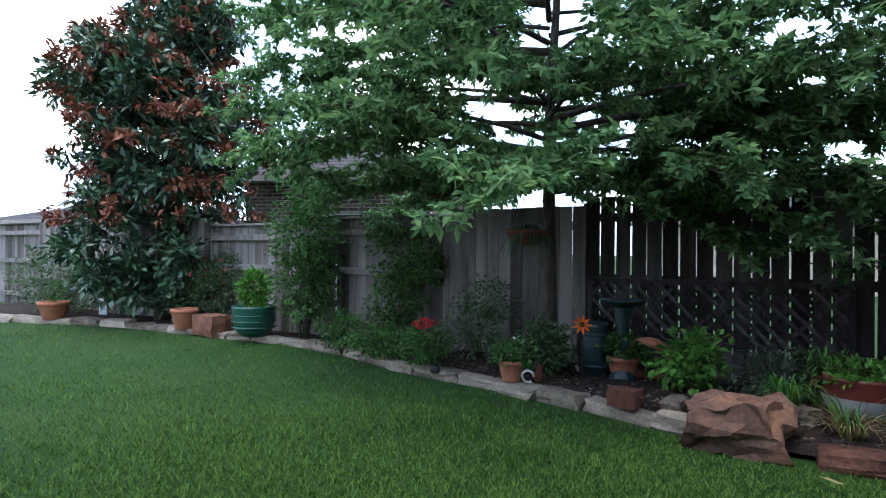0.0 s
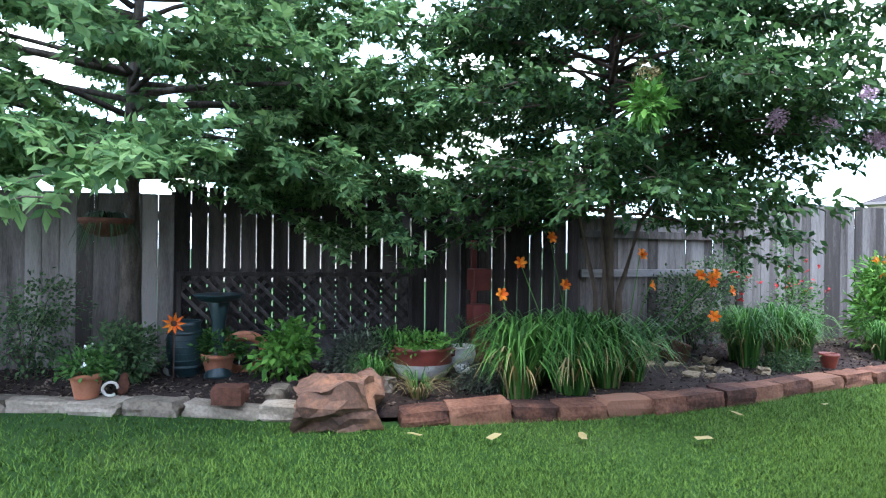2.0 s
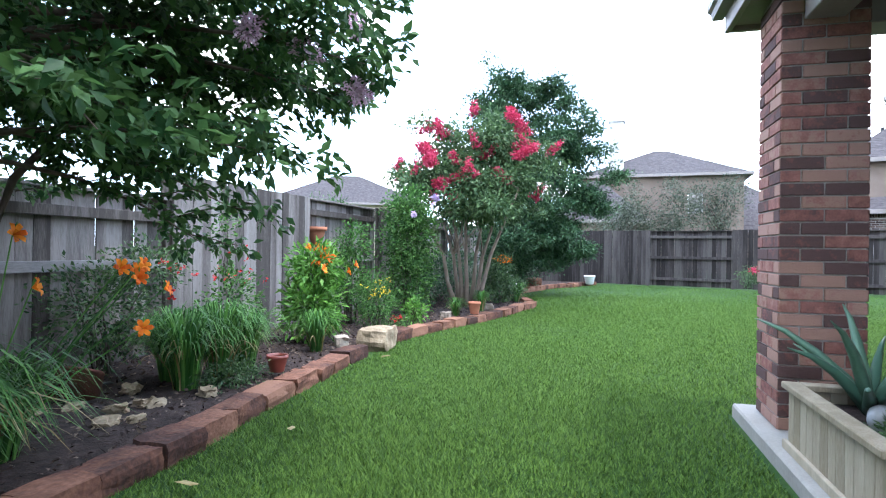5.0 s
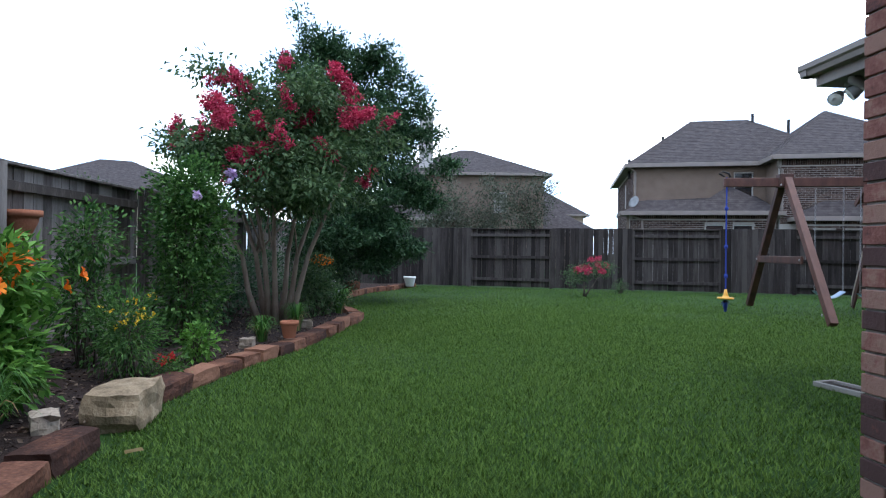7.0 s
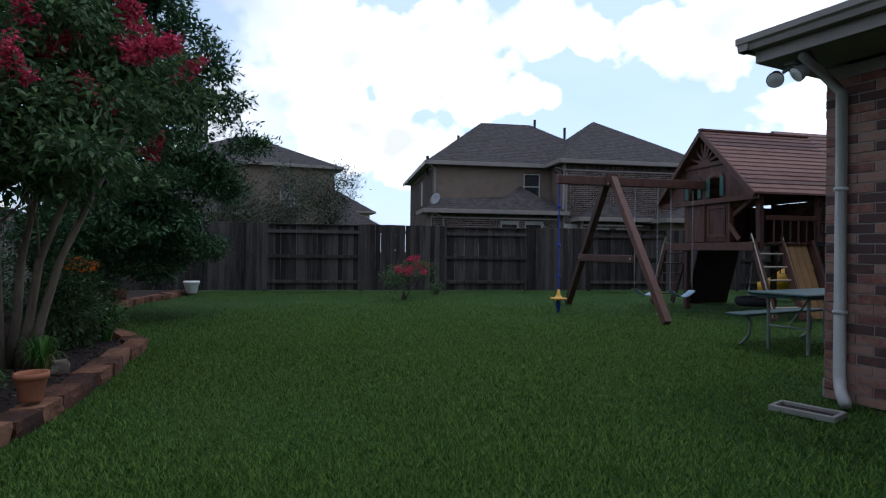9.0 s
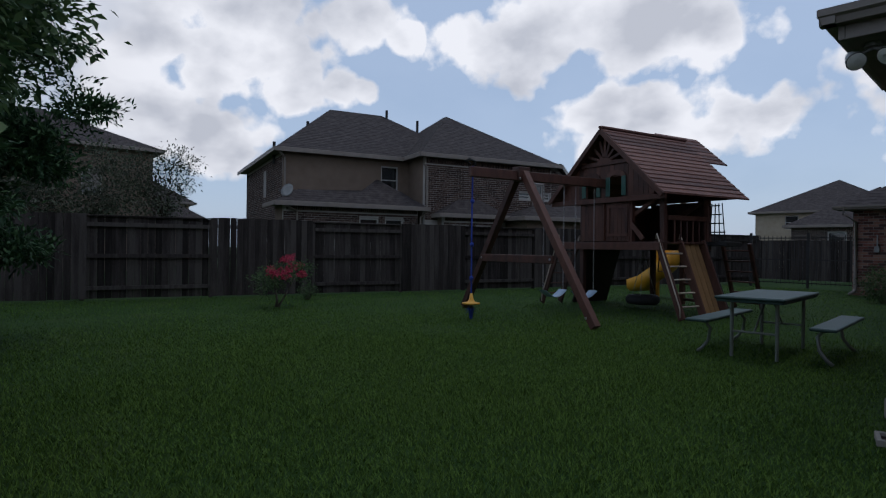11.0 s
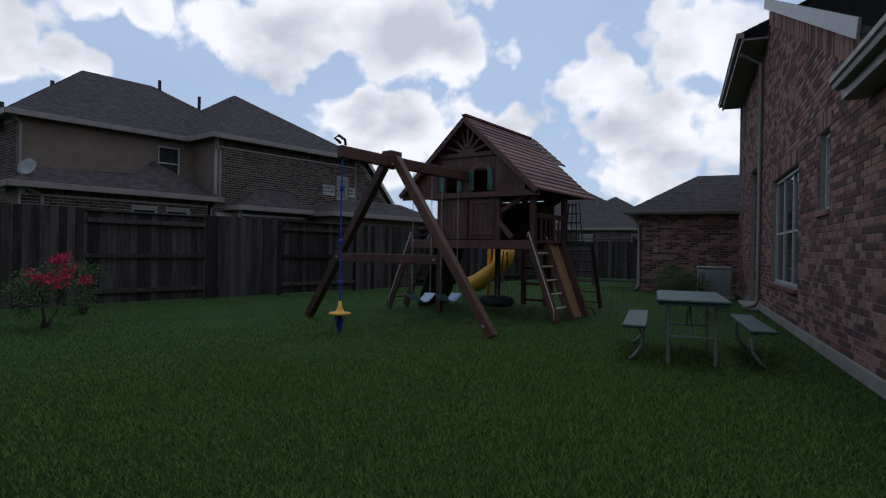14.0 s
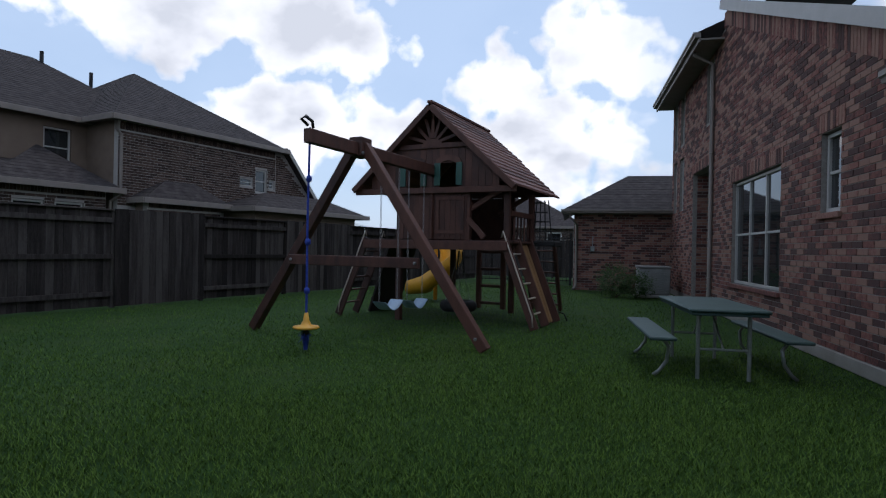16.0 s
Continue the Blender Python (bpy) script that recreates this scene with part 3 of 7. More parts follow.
FAR_BREAKS = (1.1, -1.4, -3.75, -6.1, -8.0, -10.4, -12.8, -15.2, -17.6)


def soil_z(x, y):
    return 0.085 + 0.03 * noise.noise((x * 0.9, y * 0.9, 0)) + 0.012 * noise.noise((x * 5, y * 5, 3))


g = Shape()
xs = [-400, -120, -50] + [-30 + i * 1.5 for i in range(54)] + [70, 140, 400]
ys = [-400, -120, -60] + [-45 + i * 1.5 for i in range(54)] + [50, 120, 400]
for y in ys:
    for x in xs:
        g.v.append((x, y, 0.015 * noise.noise((x * 0.5, y * 0.5, 7)) - 0.012))
for j in range(len(ys) - 1):
    for i in range(len(xs) - 1):
        a = j * len(xs) + i
        g.f.append((a, a + 1, a + 1 + len(xs), a + len(xs)))
single("ground", g, M["soil"], "dark soil under a mown green lawn", "ground", kind="structure", smooth=True)

# mulched bed between kerb and fence
g = Shape()
cols = [-11.5 + 0.25 * i for i in range(139)]
rows = 10
for x in cols:
    y0, y1 = float(kerb_y(x)) + 0.12, float(fence_y(x)) + 0.02
    for j in range(rows + 1):
        y = y0 + (y1 - y0) * j / rows
        g.v.append((x, y, soil_z(x, y) - (0.06 if j == 0 else 0)))
for i in range(len(cols) - 1):
    for j in range(rows):
        a = i * (rows + 1) + j
        g.f.append((a, a + rows + 1, a + rows + 2, a + 1))
single("bed_soil", g, M["mulch"], "dark mulched soil of the raised flower bed", "flower bed", kind="structure", smooth=True)

# loose bark chips
rng = np.random.default_rng(5)
n = 9000
cx = rng.uniform(-3, 14, n); cy = kerb_y(cx) + 0.15 + (fence_y(cx) - kerb_y(cx) - 0.2) * rng.uniform(0, 1, n)
at = np.stack([cx, cy, [soil_z(a, b) + 0.006 for a, b in zip(cx, cy)]], 1)
single("bark_chips", leaf_mesh("bark_chips", at, rng.normal(0, 1, (n, 3)) * (1, 1, 0.15), 0.045, 0.02, M["chip"], 5), None, "scattered brown bark chips on the bed", "mulch", kind="stuff")


# ---- lawn ----
def lawn(n, middle, spread, rng, height):
    """Blades scattered round a middle, or over the whole garden."""
    if middle is None:
        x, y = rng.uniform(-12, 24.5, n), rng.uniform(-18, 8.4, n)
    else:
        x, y = rng.normal(middle[0], spread[0], n), rng.normal(middle[1], spread[1], n)
    keep = (y < kerb_y(x) - 0.02 + 0.05 * rng.normal(0, 1, n)) & (x < fence_x(y) - 0.05) & ~((x < HOUSE_X + 0.02) & (y < HOUSE_Y)) & ~((x < 6.55) & (y < 1.9))
    x, y = x[keep], y[keep]
    n = len(x)
    patch = np.sin(x * 1.7 + 1.3 * np.sin(y * 1.1)) * np.sin(y * 1.9 + np.sin(x * 0.8))
    h = height * rng.uniform(0.5, 1.2, n) * (1 + 0.22 * patch)
    a = rng.uniform(0, 2 * np.pi, n)
    lean = rng.uniform(0.3, 1.5, n) * h
    b = np.stack([x, y, np.full(n, -0.012)], 1)
    w = 0.0025 + 0.0025 * rng.uniform(0, 1, n)
    s = np.stack([-np.sin(a), np.cos(a), 0 * a], 1) * w[:, None]
    tip = b + np.stack([np.cos(a) * lean, np.sin(a) * lean, h], 1)
    return np.stack([b - s, b + s, tip], 1).reshape(-1, 3)


rng = np.random.default_rng(11)
v = np.concatenate([lawn(430000, (4.5, 3.6), (4.0, 1.3), rng, 0.032), lawn(360000, (12, 0.5), (3.2, 2.8), rng, 0.032), lawn(360000, None, None, rng, 0.042)])
f = np.arange(len(v)).reshape(-1, 3)
single("lawn_grass", quads_mesh("lawn_grass", v, f, M["grass"]), None, "short bright green mown lawn grass", "lawn", kind="stuff")


# ---- edging stones ----
def rock(w, d, h, seed, rough=0.12, cuts=3):
    """A rough hewn block, w along x, sitting on z = 0."""
    bm = bmesh.new()
    bmesh.ops.create_cube(bm, size=1)
    bmesh.ops.subdivide_edges(bm, edges=bm.edges, cuts=cuts, use_grid_fill=True)
    for q in bm.verts:
        p = q.co.copy()
        r = max(abs(p.x), abs(p.y), abs(p.z)) * 2
        ball = p.normalized() * 0.62
        p = p.lerp(ball, 0.16 * r)
        o = Vector((seed * 3.1, seed * 1.7, seed))
        p += Vector((noise.noise(p * 2.2 + o), noise.noise(p * 2.2 + o * 2), noise.noise(p * 2.4 + o * 3))) * rough
        p += Vector((noise.noise(p * 9 + o), noise.noise(p * 9 + o * 2), noise.noise(p * 9 + o * 3))) * rough * 0.22
        q.co = (p.x * w, p.y * d, (p.z + 0.5) * h)
    bmesh.ops.triangulate(bm, faces=bm.faces)
    me = bpy.data.meshes.new("stone")
    bm.to_mesh(me); bm.free()
    return me


def edging(points, seed):
    rng = random.Random(seed)
    pts = [Vector((x, y, 0)) for x, y in points]
    run, k, a = 0.0, 0, pts[0]
    seg = 0
    pos = 0.0
    lens = [(pts[i + 1] - pts[i]).length for i in range(len(pts) - 1)]
    total = sum(lens)
    def on(s):
        for i, q in enumerate(lens):
            if s <= q or i == len(lens) - 1:
                return pts[i].lerp(pts[i + 1], s / q)
            s -= q
    while pos < total - 0.2:
        x = on(pos).x
        red = x > 1.55
        w = rng.uniform(0.3, 0.52) if red else rng.uniform(0.36, 0.62)
        if x > 9.3:
            w = rng.uniform(0.3, 0.45)
        p, q = on(pos), on(min(pos + w, total))
        mid, d = (p + q) / 2, (q - p)
        h = rng.uniform(0.115, 0.15) if red else rng.uniform(0.09, 0.125)
        skip = 1.35 < mid.x < 2.05 or 7.95 < mid.x < 8.6
        if not skip:
            me = rock(w * 0.98, rng.uniform(0.17, 0.25), h, rng.uniform(0, 50), 0.07 if red else 0.1)
            me.materials.append(M["redstone"] if red else M["limestone"])
            ob = new("edging_stone", me)
            ob.matrix_basis = pose(mid.x - d.y * 0.2, mid.y + abs(d.x) * 0.12 + 0.04, -0.02, rng.uniform(-4, 4), rng.uniform(-3, 3), math.degrees(math.atan2(d.y, d.x)) + rng.uniform(-4, 4))
            tagged(ob, "rough red sandstone block edging the flower bed" if red else "pale rough limestone slab edging the flower bed", "stone", "stones edging the bed")
        pos += w


edging(KERB, 3)
edging(KERB_BACK, 8)
for args, label, mat, at in (
        ((0.58, 0.38, 0.34, 17.3, 0.26, 7), "large jagged rust and grey boulder in the bed edge", "boulder", pose(1.55, 5.55, -0.03, 3, -4, -12)),
        ((0.5, 0.34, 0.25, 9.7, 0.1, 5), "pale tan cut limestone block standing in the bed edge", "white_rock", pose(8.36, 5.26, -0.02, 0, 0, 4)),
        ((0.5, 0.32, 0.3, 2.9, 0.08, 4), "red-brown flat rock with a white chipped face", "redstone", pose(-4.95, 8.2, 0.0, 0, 0, -15)),
        ((0.55, 0.4, 0.36, 6.1, 0.08, 4), "dark red sandstone block at the bed corner", "redstone", pose(19.6, 4.6, -0.02, 0, 0, 12))):
    me = rock(*args)
    me.materials.append(M[mat])
    tagged(new("boulder", me), label, "boulder").matrix_basis = at
rng = random.Random(4)
for k in range(10):
    me = rock(rng.uniform(0.07, 0.18), rng.uniform(0.05, 0.12), rng.uniform(0.03, 0.07), k * 2.3, 0.34, 3)
    me.materials.append(M["white_rock"])
    ob = tagged(new("white_rock", me), "small broken white rock lying on mulch", "rock", "white rocks in the bed")
    x, y = 4.95 + rng.uniform(-0.2, 0.75), 5.75 + rng.uniform(-0.35, 0.5)
    ob.matrix_basis = pose(x, y, soil_z(x, y) - 0.01, 0, rng.uniform(-12, 12), rng.uniform(0, 360))
for k, (x, y) in enumerate(((10.75, 5.05), (1.2, 6.0), (2.0, 6.0), (7.9, 5.5), (12.4, 4.7))):
    me = rock(0.2, 0.14, 0.11, 30 + k, 0.16, 2)
    me.materials.append(M["limestone"])
    tagged(new("loose_stone", me), "small pale loose stone on the mulch", "rock").matrix_basis = pose(x, y, soil_z(x, y) - 0.01, 0, 0, 70 * k)


# ---- board fences ----
def board_mesh(w, h, seed):
    """A dog-eared fence board with a slightly warped face."""
    rng = random.Random(seed)
    s, t, c = Shape(), 0.017, 0.007
    e = [rng.uniform(-0.004, 0.004) for _ in range(4)]
    s.prism([(-w / 2, 0), (w / 2, 0), (w / 2 + e[0], h - c), (w / 2 - c, h + e[1]), (-w / 2 + c, h + e[2]), (-w / 2 + e[3], h - c)], None, t)
    return s


def fence(name, a, b, panels, label, seed):
    """A fence from a to b. panels: the place where each begins, its height, whether it is dark, whether its rails face the garden, the gap between boards."""
    rng = random.Random(seed)
    a, b = Vector((*a, 0)), Vector((*b, 0))
    d = (b - a).normalized()
    ob = thing(name, label, "fence", pose(a.x, a.y, 0, 0, 0, math.degrees(math.atan2(d.y, d.x))), kind="structure")
    length = (b - a).length
    boards = {}
    def board(w, h, mat):
        k = (round(w, 3), round(h, 2), mat)
        if k not in boards:
            boards[k] = [board_mesh(w, h, 10 * j).mesh("board", M[mat]) for j in range(3)]
        return rng.choice(boards[k])
    ends = [p[0] for p in panels[1:]] + [length]
    for (x, h, is_dark, rails, gap), x1 in zip(panels, ends):
        mat = "fence_dark" if is_dark else "fence"
        part("post", Shape().box(-0.045, 0.045, -0.045, 0.045, 0, h - 0.02, None, 0.006), M[mat], ob, m=pose(x, 0.045, 0))
        fy = 0.03 if rails else -0.03
        for z in (0.22, 0.93, h - 0.22):
            ry = -0.012 if rails else 0.02
            part("rail", Shape().box(x + 0.03, x1 - 0.03, ry - 0.02, ry + 0.02, z, z + 0.09, None, 0.004), M["rail"] if rails and not is_dark and z == 0.93 else M[mat], ob)
        if rails:
            part("cap_rail", Shape().box(x - 0.01, x1 + 0.01, -0.03, 0.05, h + 0.005, h + 0.035, None, 0.004), M[mat], ob)
        p = x + 0.07
        while p < x1 + 0.02:
            w = 0.138
            part("board", board(w, h, mat), None, ob, m=pose(p, fy + (0.012 if rails else -0.017) + rng.uniform(-0.004, 0.004), 0.03 + rng.uniform(-0.006, 0.006), rng.uniform(-0.3, 0.3), rng.uniform(-0.25, 0.25), rng.uniform(-1.2, 1.2)))
            p += w + gap * rng.uniform(0.6, 1.35) + 0.002
    return ob


along = lambda x: (x + 16.0) * 1.0198
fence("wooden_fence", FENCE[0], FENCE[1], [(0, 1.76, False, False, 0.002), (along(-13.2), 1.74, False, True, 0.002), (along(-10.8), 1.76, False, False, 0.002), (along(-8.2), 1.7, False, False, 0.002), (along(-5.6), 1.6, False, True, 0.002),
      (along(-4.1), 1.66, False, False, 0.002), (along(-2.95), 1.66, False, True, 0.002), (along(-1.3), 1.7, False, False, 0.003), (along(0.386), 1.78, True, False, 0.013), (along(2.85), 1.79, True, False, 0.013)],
      "weathered grey cedar board fence, dark panels toned down for tree shade", 1)
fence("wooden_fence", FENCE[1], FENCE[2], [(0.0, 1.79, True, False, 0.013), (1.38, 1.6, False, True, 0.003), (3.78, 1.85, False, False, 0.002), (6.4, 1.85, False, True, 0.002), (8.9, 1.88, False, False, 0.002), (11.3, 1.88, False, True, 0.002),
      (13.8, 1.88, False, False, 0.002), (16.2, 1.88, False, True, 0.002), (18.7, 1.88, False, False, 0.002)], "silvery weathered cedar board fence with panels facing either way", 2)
far_at = lambda y: (6.2 - y) * 1.0464
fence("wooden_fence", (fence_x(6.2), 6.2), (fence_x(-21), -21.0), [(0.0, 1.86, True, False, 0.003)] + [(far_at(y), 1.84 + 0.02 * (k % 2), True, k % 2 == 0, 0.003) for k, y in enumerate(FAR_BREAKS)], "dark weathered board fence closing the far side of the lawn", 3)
# lattice fixed to the dark panel
lat = thing("lattice_panel", "dark wooden diamond lattice fixed low on the fence", "lattice", kind="structure")
d = (Vector((*FENCE[1], 0)) - Vector((*FENCE[0], 0))).normalized()
lat.matrix_basis = pose(0.41, float(fence_y(0.41)) - 0.1, 0.38, 0, 0, math.degrees(math.atan2(d.y, d.x)))
LW, LH = 2.26, 0.61
for x0, x1, z0, z1 in ((0, LW, 0, 0.04), (0, LW, LH - 0.04, LH), (0, 0.04, 0.04, LH - 0.04), (LW - 0.04, LW, 0.04, LH - 0.04)):
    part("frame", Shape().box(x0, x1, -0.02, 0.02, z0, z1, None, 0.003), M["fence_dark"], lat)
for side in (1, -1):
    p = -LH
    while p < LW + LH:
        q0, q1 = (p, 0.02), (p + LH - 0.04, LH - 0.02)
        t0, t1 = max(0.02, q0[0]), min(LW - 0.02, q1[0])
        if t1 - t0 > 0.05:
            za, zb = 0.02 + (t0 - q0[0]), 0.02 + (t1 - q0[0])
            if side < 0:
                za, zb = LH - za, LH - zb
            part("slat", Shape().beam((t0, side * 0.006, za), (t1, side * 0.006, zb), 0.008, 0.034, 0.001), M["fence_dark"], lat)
        p += 0.115


# ---- brickwork ----
BL, BH = 0.245, 0.079


def clear_of(openings, u0, u1, z0, z1):
    return all(u1 <= o[0] or u0 >= o[1] or z1 <= o[2] or z0 >= o[3] for o in openings)


def brick_skin(length, top, openings, proud=0.008, bl=BL, bh=BH, z_from=0.0, seed=0, apart=None):
    """Bricks in running bond on the plane y = 0 facing -y, from u = 0 to length, below top(u), clear of openings."""
    s, row, z = Shape(), 0, z_from
    rng = random.Random(seed)
    zmax = max(top(length * k / 20) for k in range(21))
    while z < zmax:
        u = -(row % 2) * bl / 2
        while u < length:
            a, b, c, d = max(u, 0) + 0.005, min(u + bl, length) - 0.005, z + 0.005, z + bh - 0.005
            u += bl
            for o in openings:
                if c < o[3] and d > o[2]:
                    if a < o[0] < b < o[1]:
                        b = o[0] - 0.004
                    elif o[0] < a < o[1] < b:
                        a = o[1] + 0.004
            if b - a < 0.03 or d > min(top(a), top(b)) or not clear_of(openings, a, b, c, d):
                continue
            p = proud * rng.uniform(0.6, 1.3)
            if apart is not None and len(apart[1]) < 300 and apart[0](a, c) and b - a > bl - 0.02:
                apart[1].append((a, p, c))
                continue
            s.add([(a, 0, c), (b, 0, c), (b, 0, d), (a, 0, d), (a + .002, -p, c + .002), (b - .002, -p, c + .002), (b - .002, -p, d - .002), (a + .002, -p, d - .002)],
                  [(4, 5, 6, 7), (0, 1, 5, 4), (1, 2, 6, 5), (2, 3, 7, 6), (3, 0, 4, 7)])
        z += bh
        row += 1
    return s


def wall_shape(length, top, openings, thick=0.2):
    """A wall from y = 0 to thick with openings through it, its top following top(u)."""
    s = Shape()
    us = sorted({0.0, length, *[o[0] for o in openings], *[o[1] for o in openings], *[length * k / 6 for k in range(1, 6)]})
    for a, b in zip(us, us[1:]):
        zs = [(0.0, None)]
        cuts = sorted((o[2], o[3]) for o in openings if o[0] <= a + 1e-6 and o[1] >= b - 1e-6)
        z = 0.0
        for lo, hi in cuts:
            if lo > z:
                s.box(a, b, 0, thick, z, lo)
            z = hi
        ta, tb = top(a), top(b)
        v = [(a, 0, z), (b, 0, z), (b, thick, z), (a, thick, z), (a, 0, ta), (b, 0, tb), (b, thick, tb), (a, thick, ta)]
        s.add(v, [(3, 2, 1, 0), (4, 5, 6, 7), (0, 1, 5, 4), (1, 2, 6, 5), (2, 3, 7, 6), (3, 0, 4, 7)])
    return s.weld()


def sash_window(parent, m, w, h, cols, mid=0.5, name="window"):
    """A window with frame, meeting rail, mullions and panes; m: its lower corner, facing -y."""
    # near-black plate behind the panes paints in the unlit room
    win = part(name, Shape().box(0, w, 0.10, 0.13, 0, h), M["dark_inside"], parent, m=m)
    fr = Shape()
    for x0, x1, z0, z1 in ((0, w, 0, 0.05), (0, w, h - 0.05, h), (0, 0.05, 0.05, h - 0.05), (w - 0.05, w, 0.05, h - 0.05)):
        fr.box(x0, x1, 0.03, 0.09, z0, z1, None, 0.004)
    for k in range(1, cols):
        fr.box(w * k / cols - 0.025, w * k / cols + 0.025, 0.035, 0.085, 0.05, h - 0.05, None, 0.004)
    part("window_frame", fr, M["trim_white"], win)
    for k in range(cols):
        for z0, z1 in ((0.05, h * mid), (h * mid, h - 0.05)):
            part("pane", Shape().box(w * k / cols + 0.03, w * (k + 1) / cols - 0.03, 0.066, 0.070, z0 + 0.01, z1 - 0.01), M["glass"], win)
        part("sash_rail", Shape().box(w * k / cols + 0.03, w * (k + 1) / cols - 0.03, 0.045, 0.078, h * mid - 0.02, h * mid + 0.02, None, 0.003), M["trim_white"], win)
    return win


def roof_face(corners, courses, mat_step=0.007):
    """Overlapping shingle courses on a face whose first edge is the eave: (eave0, eave1, top1, top0)."""
    e0, e1, t1, t0 = [Vector(c) for c in corners]
    s = Shape()
    nrm = (e1 - e0).cross(t0 - e0 + t1 - e1)
    nrm.normalize()
    if nrm.z < 0:
        nrm = -nrm
    up, rows = nrm * mat_step, [(e0, e1)]
    for k in range(courses):
        q0, q1 = k / courses, (k + 1) / courses
        rows += [(e0.lerp(t0, q0) + up, e1.lerp(t1, q0) + up), (e0.lerp(t0, q1), e1.lerp(t1, q1))]
    v = [p for r in rows for p in r]
    n = len(rows)
    f = [(2 * k, 2 * k + 1, 2 * k + 3, 2 * k + 2) for k in range(n - 1)]
    low = len(v)
    v += [e0 - up * 2, e1 - up * 2, t1 - up * 2, t0 - up * 2]
    f += [(low + 3, low + 2, low + 1, low), (low, low + 1, 1, 0), (low + 2, low + 3, 2 * n - 2, 2 * n - 1)]
    return s.add(v, f)


def gutter(a, b, mat, parent, size=0.11):
    a, b = Vector(a), Vector(b)
    d = b - a
    m = Matrix.Translation(a) @ pose(0, 0, 0, 0, 0, math.degrees(math.atan2(d.y, d.x)))
    L = d.length
    s = Shape()
    out = [(0, 0), (size * 0.7, 0), (size * 0.8, size * 0.4), (size, size * 0.55), (size, size), (size - 0.012, size), (size - 0.012, size * 0.6), (size * 0.65, 0.012), (0.012, 0.012), (0.012, size), (0, size)]
    n = len(out)
    v = [(0, -y, z) for y, z in out] + [(L, -y, z) for y, z in out]
    s.add(v, [((k + 1) % n, k, n + k, n + (k + 1) % n) for k in range(n)] + [(0, 1, 2, 3, 4, 10), tuple(n + k for k in (10, 4, 3, 2, 1, 0))], m)
    return part("gutter", s, mat, parent)


def downspout(top, foot, out, mat, parent, name="downspout"):
    """From under a gutter back to the wall and down to a kick-out foot; out: the way off the wall."""
    t, f, o = Vector(top), Vector(foot), Vector(out)
    s = Shape()
    wall_x = f
    pts = [t, t - Vector((0, 0, 0.12)), f + Vector((0, 0, t.z - f.z - 0.35)), f + Vector((0, 0, 0.2)), f + o * 0.05 + Vector((0, 0, 0.09)), f + o * 0.28 + Vector((0, 0, 0.03))]
    s.tube(pts, 0.045, 8)
    for z in (0.7, (t.z - f.z) * 0.6):
        q = f + Vector((0, 0, z))
        s.tube([q - Vector((0, 0, 0.015)), q + Vector((0, 0, 0.015))], 0.052, 8)
    return part(name, s, mat, parent, smooth=True)


# ---- the house ----
house = thing("house", "red-brown brick family house with a grey shingle roof", "house")
# east wall: u runs from the north corner away, facing +x
EAST = Matrix.Translation((HOUSE_X, HOUSE_Y, 0)) @ Matrix(((0, -1, 0, 0), (-1, 0, 0, 0), (0, 0, 1, 0), (0, 0, 0, 1)))
rake = lambda u: min(2.62 + 0.432 * u, 6.25) if u < 8.7 else 5.86
E_LEN = 14.8
RAKE_Z = lambda u: 2.70 + 0.432 * u
E_OPEN = [(3.12, 3.68, 1.78, 2.76), (5.1, 7.78, 0.70, 2.62), (9.42, 11.6, 0.0, 3.27), (9.45, 10.2, 4.26, 5.6), (12.9, 13.5, 4.34, 5.7), (14.0, 14.5, 4.34, 5.7), (12.9, 13.5, 2.45, 3.95), (14.0, 14.5, 2.45, 3.95)]
part("wall", wall_shape(E_LEN, rake, E_OPEN, 0.22), M["mortar"], house, m=EAST)
near = []
bricks_far = brick_skin(E_LEN, rake, E_OPEN, seed=1, z_from=0.16, apart=(lambda u, z: u < 3.0, near))
face_brick = Shape().box(0, BL - 0.01, 0, 0.03, 0, BH - 0.01, None, 0.003).mesh("brick", M["brick"])
for a, p, c in near:
    part("brick", face_brick, None, house, m=EAST @ Matrix.Translation((a, -p, c)))
tagged(part("bricks", bricks_far, M["brick"], house, "mottled red-brown bricks with pale mortar", m=EAST), kind="stuff")
part("footing", Shape().box(0, 9.4, -0.02, 0.1, 0, 0.155, None, 0.01), M["concrete"], house, m=EAST)
for u0, u1, z in ((3.12, 3.68, 2.76), (5.1, 7.78, 2.62), (9.42, 11.6, 3.27)):
    u = u0 - 0.1
    while u < u1 + 0.1:
        part("lintel_brick", Shape().box(u + 0.005, u + BH - 0.005, -0.016, 0.0, z + 0.01, z + 0.24, None, 0.003), M["brick"], house, m=EAST)
        u += BH
for u0, u1, z in ((3.12, 3.68, 1.78), (5.1, 7.78, 0.70)):
    part("window_sill", Shape().box(u0 - 0.05, u1 + 0.05, -0.05, 0.06, z - 0.075, z - 0.002, None, 0.008), M["brick"], house, m=EAST)
for (u0, u1, z0, z1), cols in zip(E_OPEN[:2] + E_OPEN[3:], (1, 3, 1, 1, 1, 1, 1)):
    sash_window(house, EAST @ Matrix.Translation((u0 + 0.01, 0.03, z0 + 0.01)), u1 - u0 - 0.02, z1 - z0 - 0.02, cols, 0.48 if cols == 3 else 0.5)
